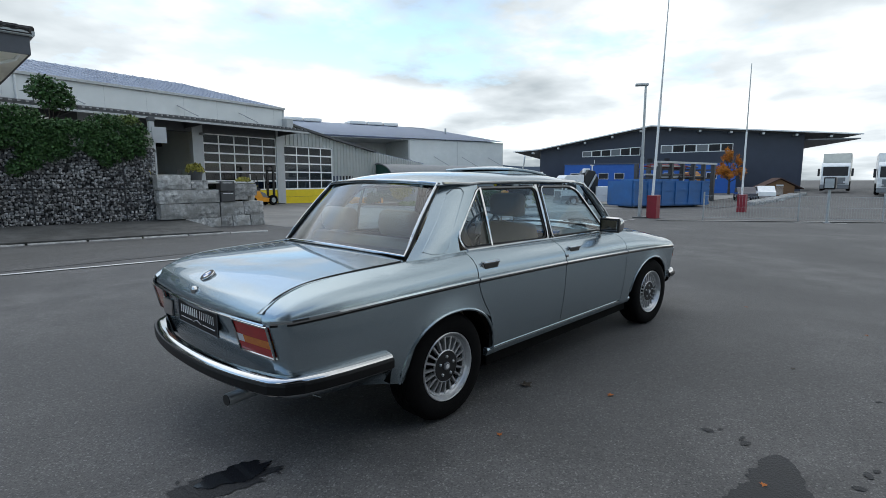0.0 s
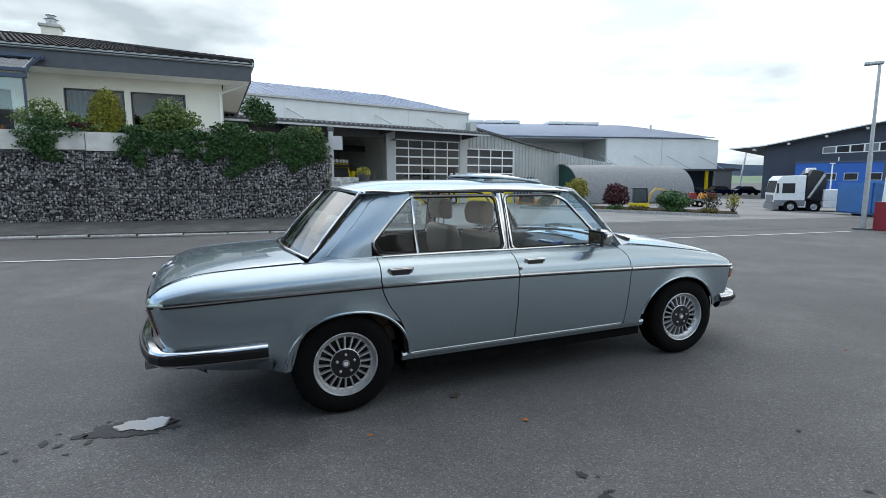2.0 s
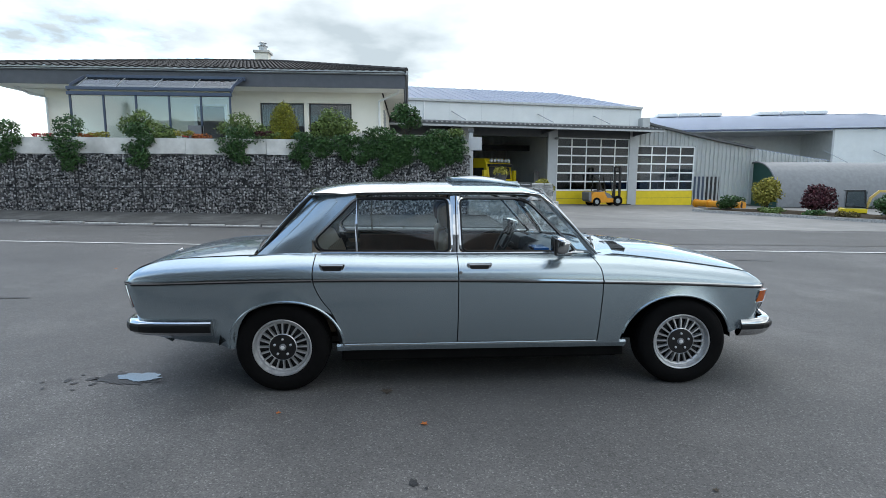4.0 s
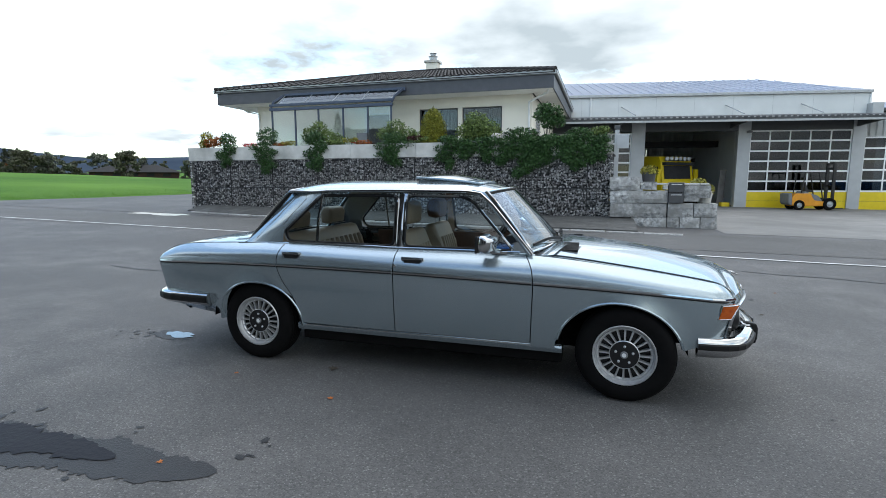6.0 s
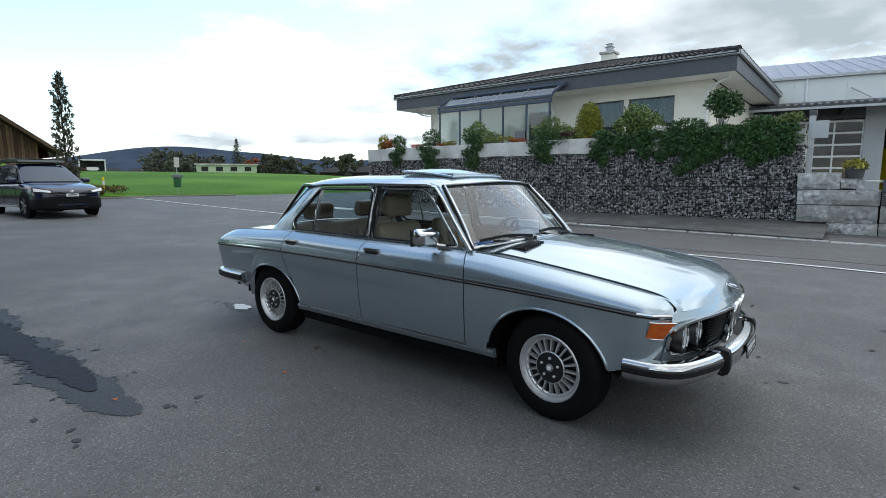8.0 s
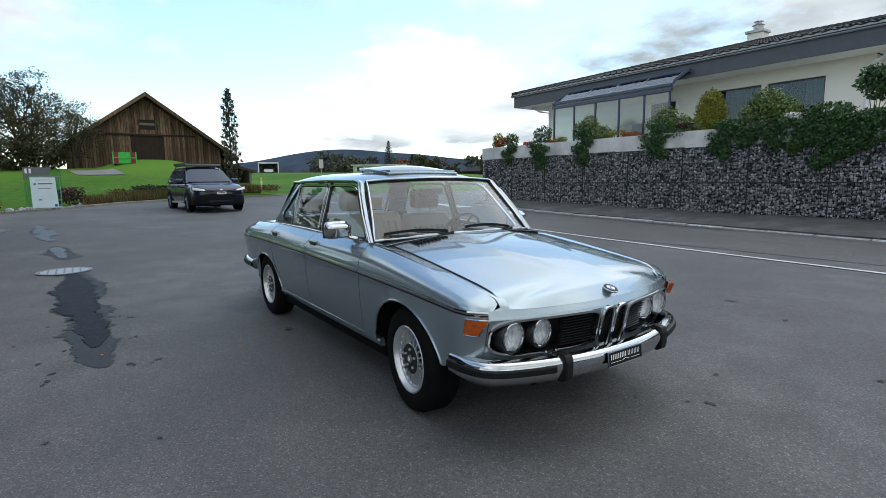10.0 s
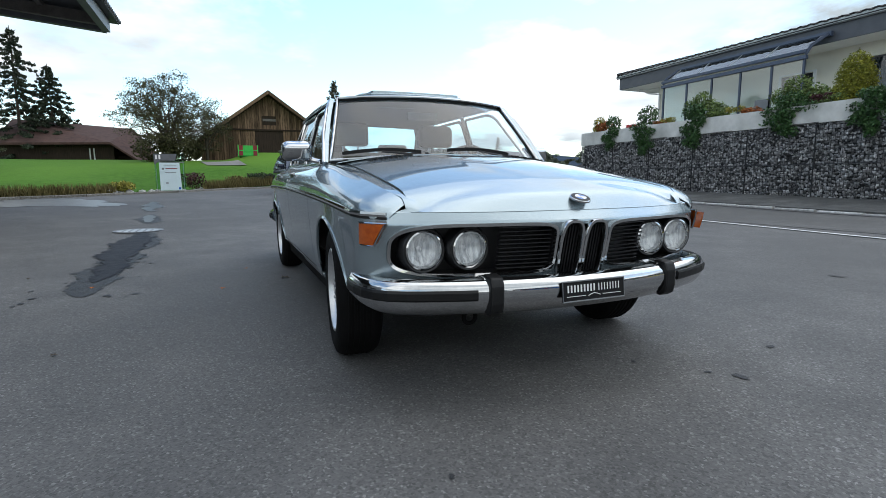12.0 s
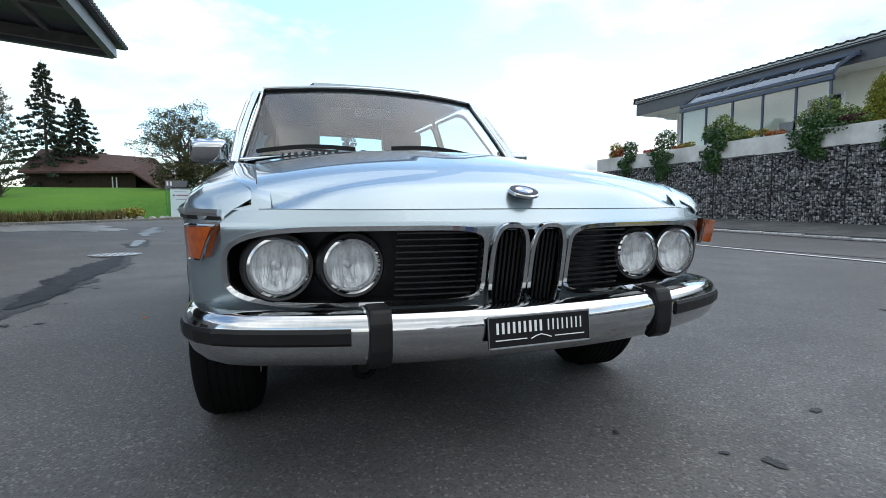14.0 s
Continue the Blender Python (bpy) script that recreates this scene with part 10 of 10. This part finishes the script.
def spruce(x, y, z, h, w, n, label, seed):
    r = random.Random(seed)
    t = thing("spruce_tree", label, "tree", pose(x, y, z))
    bm = bmesh.new()
    rod((0, 0, 0), (0, 0, h), h * 0.016, 8, 0.02, bm)
    blobs = []
    for k in range(110):
        e = 0.08 + 0.90 * (k / 109) ** 0.9
        a = k * 2.4 + r.uniform(-0.4, 0.4)
        L = w * 0.5 * (1 - e) ** 0.85 * r.uniform(0.35, 1.15) + 0.12
        tip = Vector((L * math.cos(a), L * math.sin(a), h * e - L * 0.22))
        branch(bm, (0, 0, h * e), tip, 0.03, 0.006, 4, 0.08, r)
        for q in (0.4, 0.6, 0.8, 1.0):
            p = Vector((0, 0, h * e)).lerp(tip, q)
            blobs.append((p.x + r.uniform(-0.15, 0.15), p.y + r.uniform(-0.15, 0.15), p.z - 0.12, 0.10 + L * 0.09, 0.10 + L * 0.09, 0.14))
    part("trunk", bm, BARK, t)
    leaves("needles", blobs, int(n * 1.5), 0.15, LEAF_SPRUCE, t, seed, droop=1.2, shell=0.1)


spruce(-50.0, -16.6, mh(-50, -16.6), 10.8, 7.5, 9000, "tall dark spruce beside the farm shed", 71)
spruce(-52.0, -14.8, mh(-52, -14.8), 8.3, 7.5, 10000, "shorter dark spruce beside the farm shed", 72)
spruce(-33.0, -29.0, mh(-33, -29), 9.0, 5.0, 4000, "dark spruce at the meadow's side", 73)

# ---- far country: houses, woods, hills ----
def far_house(m, w, d, h, roofh, wallm, label, flat=False):
    t = thing("far_house", label, "house", m)
    part("wall", box(0, d, -w / 2, w / 2, -1.5, h), wallm, t)
    for k in range(int(w / 3) if h > 1 else 0):
        part("window", box(d, d + 0.05, -w / 2 + 1 + k * 3, -w / 2 + 2.4 + k * 3, h * 0.3, h * 0.8), DARKROOM, t)
    if flat:
        part("roof", box(-0.4, d + 0.4, -w / 2 - 0.4, w / 2 + 0.4, h, h + 0.3), CONCRETE, t)
    else:
        bm = bmesh.new()
        e = [bm.verts.new(p) for p in ((d + 0.8, -w / 2 - 0.8, h), (d + 0.8, w / 2 + 0.8, h), (-0.8, w / 2 + 0.8, h), (-0.8, -w / 2 - 0.8, h), (d / 2, -w / 4, h + roofh), (d / 2, w / 4, h + roofh))]
        for f in ((0, 1, 5, 4), (1, 2, 5), (2, 3, 4, 5), (3, 0, 4), (3, 2, 1, 0)):
            bm.faces.new([e[i] for i in f])
        part("roof", bm, TILE, t)


PALEGREEN = mat("pale_green_render", (0.5, 0.6, 0.42), (0.44, 0.54, 0.37), 1, rough=0.8)
far_house(pose(-115, 61.5, mh(-115, 61.5), 0, 0, -29), 12.6, 7, 1.9, 0, PALEGREEN, "pale green flat-roofed house beyond the meadow", True)
far_house(pose(-78, 96, mh(-78, 96), 0, 0, -50), 17, 10, 2.6, 3.2, WHITEPAINT, "white house with a grey hip roof beyond the meadow")
far_house(pose(-62, 100, mh(-62, 100), 0, 0, -50), 8, 6, 4.0, 0, WHITEPAINT, "white modern cube house", True)
far_house(pose(-139.2, 45.2, mh(-139.2, 45.2), 0, 0, -19), 5, 6, -0.5, 1.4, WHITEPAINT, "grey farmhouse far across the meadow")
far_house(pose(-137.1, 51.0, mh(-137.1, 51.0), 0, 0, -21), 7, 6, -0.6, 1.4, WHITEPAINT, "pale farmhouse far across the meadow")
far_house(pose(-95, 84, mh(-95, 84), 0, 0, -45), 16, 6, 1.2, 1.6, BROWNROOF, "long low brown-roofed shed")
gz = thing("white_pavilion", "white open carport beyond the meadow", "carport", pose(-92.8, 26.6, mh(-92.8, 26.6) - 0.1, 0, 0, -17))
part("roof", box(-2.4, 1.2, -1.8, 1.8, 1.75, 1.95, 0.03), WHITEPAINT, gz)
for y in (-1.7, 1.7):
    part("side_wall", box(-2.4, 1.1, y - 0.08, y + 0.08, -0.3, 1.75), WHITEPAINT, gz)
part("back_wall", box(-2.4, -2.3, -1.62, 1.62, -0.3, 1.75), GREYPAINT, gz)
wc = thing("parked_car", "white car standing in the open carport", "car", pose(-92.5, 26.5, mh(-92.8, 26.6) - 0.1, 0, 0, -17))
part("body", shell([-2.0, -1.9, -1.5, -0.4, 0.3, 0.42, 0.45], lambda x: 0.85 - 0.2 * max(0.0, x - 0.2), lambda x: 0.22, lambda x: 0.82 if x < 0.2 else 0.76, 0.4, 0.45), WHITEPAINT, wc, smooth=True)
part("cabin", prism([(-1.9, 0.78), (-1.6, 1.30), (-0.8, 1.32), (-0.2, 0.78)], -0.68, 0.68, "y", bevel=0.05), SUVGLASS, wc)
for y in (-0.7, 0.7):
    part("wheel", move(lathe([(0.1, -0.1), (0.3, -0.1), (0.3, 0.1), (0.1, 0.1)], 16), pose(0.0, y, 0.28)), TYRE, wc)
r_ = random.Random(77)
for k in range(26):
    a = radians(lerp(112, 158, k / 25))
    d = r_.uniform(105, 150)
    x, y = d * math.cos(a), d * math.sin(a)
    h_ = r_.uniform(3.2, 5.8)
    lab = "dark autumn tree beyond the meadow"
    # LEAF_FAR carries the haze in its colour
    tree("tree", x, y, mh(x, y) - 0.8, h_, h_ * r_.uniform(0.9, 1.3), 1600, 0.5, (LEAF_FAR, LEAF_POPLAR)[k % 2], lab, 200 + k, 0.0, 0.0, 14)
spruce(-119, 66.5, mh(-119, 66.5), 9.2, 5.0, 2600, "tall dark spruce behind the pale green house", 301)
spruce(-116, 72.0, mh(-116, 72), 5.8, 4.0, 1800, "shorter dark spruce beside the pale green house", 302)
for k, (az, d, h_) in enumerate(((157.0, 135, 5.6), (155.6, 150, 6.2), (154.2, 140, 5.2), (152.3, 150, 5.4), (149.6, 150, 5.6), (148.6, 138, 4.4), (147.0, 142, 5.8), (145.2, 140, 5.2))):
    x, y = 2.7 + d * math.cos(radians(az)), -3.4 + d * math.sin(radians(az))
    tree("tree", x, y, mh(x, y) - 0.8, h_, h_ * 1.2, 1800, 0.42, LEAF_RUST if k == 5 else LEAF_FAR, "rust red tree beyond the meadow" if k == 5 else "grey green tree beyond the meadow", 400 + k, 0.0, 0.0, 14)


def hill(name, a0, a1, dist, height, m, label, seed, base=-5, bumps=1.0):
    n = 60
    vs, fs = [], []
    for i in range(n + 1):
        t = i / n
        a = radians(lerp(a0, a1, t))
        e = height * (math.sin(math.pi * t) ** 0.6) * (0.75 + 0.35 * noise.noise((t * 4 * bumps, seed, 0)) + 0.06 * noise.noise((t * 60, seed, 2)))
        for j, (q, k) in enumerate(((1.0, 0.0), (1.12, 0.55), (1.28, 1.0), (1.6, 0.9))):
            vs.append((dist * q * math.cos(a), dist * q * math.sin(a), base + e * k))
        if i:
            for j in range(3):
                b = (i - 1) * 4 + j
                fs.append((b, b + 1, b + 5, b + 4))
    tagged(raw(name, vs, fs, m, smooth=True), label, "hill", kind="structure")


# distance haze is mixed into the base colours of these hills
HAZEWOOD = mat("haze_tinted_wood", (0.055, 0.073, 0.10), (0.036, 0.05, 0.074), 0.012, rough=1.0, spec=0.0)
HAZEFIELD = mat("haze_tinted_field", (0.24, 0.29, 0.20), (0.17, 0.22, 0.155), 0.008, rough=1.0, spec=0.0)
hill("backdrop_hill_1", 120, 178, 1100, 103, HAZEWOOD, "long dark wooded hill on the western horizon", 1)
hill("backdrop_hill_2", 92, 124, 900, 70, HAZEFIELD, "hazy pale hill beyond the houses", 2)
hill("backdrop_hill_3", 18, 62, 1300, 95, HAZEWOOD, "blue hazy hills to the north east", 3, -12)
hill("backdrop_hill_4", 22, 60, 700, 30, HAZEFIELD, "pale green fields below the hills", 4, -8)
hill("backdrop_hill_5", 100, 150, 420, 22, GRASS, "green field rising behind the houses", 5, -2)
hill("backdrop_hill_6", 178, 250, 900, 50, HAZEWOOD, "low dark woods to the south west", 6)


# ---- behind the camera: canopy, and an added unseen wall ----
sb = thing("carport_canopy", "timber canopy with a corrugated roof over the forecourt", "canopy")
# CX1, the canopy's unseen east end, is set for the light on the ground
CX0, CX1, CY0, CY1, CZ = -13.0, -3.0, -14.0, -3.95, 4.80
part("roof_sheet", grid(lambda u, v: Vector((lerp(CX0 - 0.35, CX1, u), lerp(CY1 + 0.25, CY0, v), CZ + 0.34 + 0.9 * v)), 2, 2, 0.03), CANOPYDARK, sb)
bm = bmesh.new()
for k in range(int((CX1 - CX0) / 0.18)):
    x = CX0 - 0.35 + k * 0.18
    box(x, x + 0.07, CY1, CY1 + 0.3, CZ + 0.33, CZ + 0.40, bm=bm)
part("sheet_ribs", bm, CANOPYDARK, sb)
bm = bmesh.new()
for k in range(int((CY1 - CY0) / 0.18)):
    y = CY0 + k * 0.18
    box(CX0 - 0.42, CX0 - 0.3, y, y + 0.09, CZ + 0.33 + 0.9 * (CY1 - y) / 17, CZ + 0.40 + 0.9 * (CY1 - y) / 17, bm=bm)
part("sheet_ribs", bm, CANOPYDARK, sb)
part("edge_beam", box(CX0, CX1, CY1 - 0.1, CY1 + 0.08, CZ, CZ + 0.3), GREYPAINT, sb)
part("edge_beam", sweep([(CX0, CY1, CZ + 0.15), (CX0, CY0, CZ + 1.05)], [(-0.09, -0.16), (0.09, -0.16), (0.09, 0.16), (-0.09, 0.16)]), GREYPAINT, sb)
for k in range(4):
    x = CX0 + 0.6 + k * 2.9
    part("rafter", sweep([(x, CY1, CZ + 0.15), (x, CY0, CZ + 1.05)], [(-0.07, -0.13), (0.07, -0.13), (0.07, 0.13), (-0.07, 0.13)]), TIMBER, sb)
for k in range(8):
    y = CY1 - 1.25 - k * 1.25
    part("purlin", box(CX0, CX1, y - 0.06, y + 0.06, CZ + 0.30 + 0.9 * (CY1 - y) / 17.3 - 0.02, CZ + 0.42 + 0.9 * (CY1 - y) / 17.3 - 0.02), TIMBER, sb)
for x in (-12.6, -8.0, -3.4):
    part("post", box(x - 0.12, x + 0.12, -13.0, -12.76, gh(x), CZ + 0.5), TIMBER, sb)
# added out of view, so that the car's flank mirrors something dark
wb = thing("unseen_south_wall", "unseen dark grey wall added behind the forecourt to darken reflections", "building")
part("wall", box(-26.0, 4.0, -14.5, -14.1, -0.6, 6.6), GREYPAINT, wb)
for k in range(2):
    g = part("window", box(-9 + 6 * k, -5 + 6 * k, -14.1, -14.02, 0.2, 3.4), FRAMEGREY, wb)
    part("pane", box(-8.9 + 6 * k, -5.1 + 6 * k, -14.02, -14.0, 0.3, 3.3), DARKROOM, g)
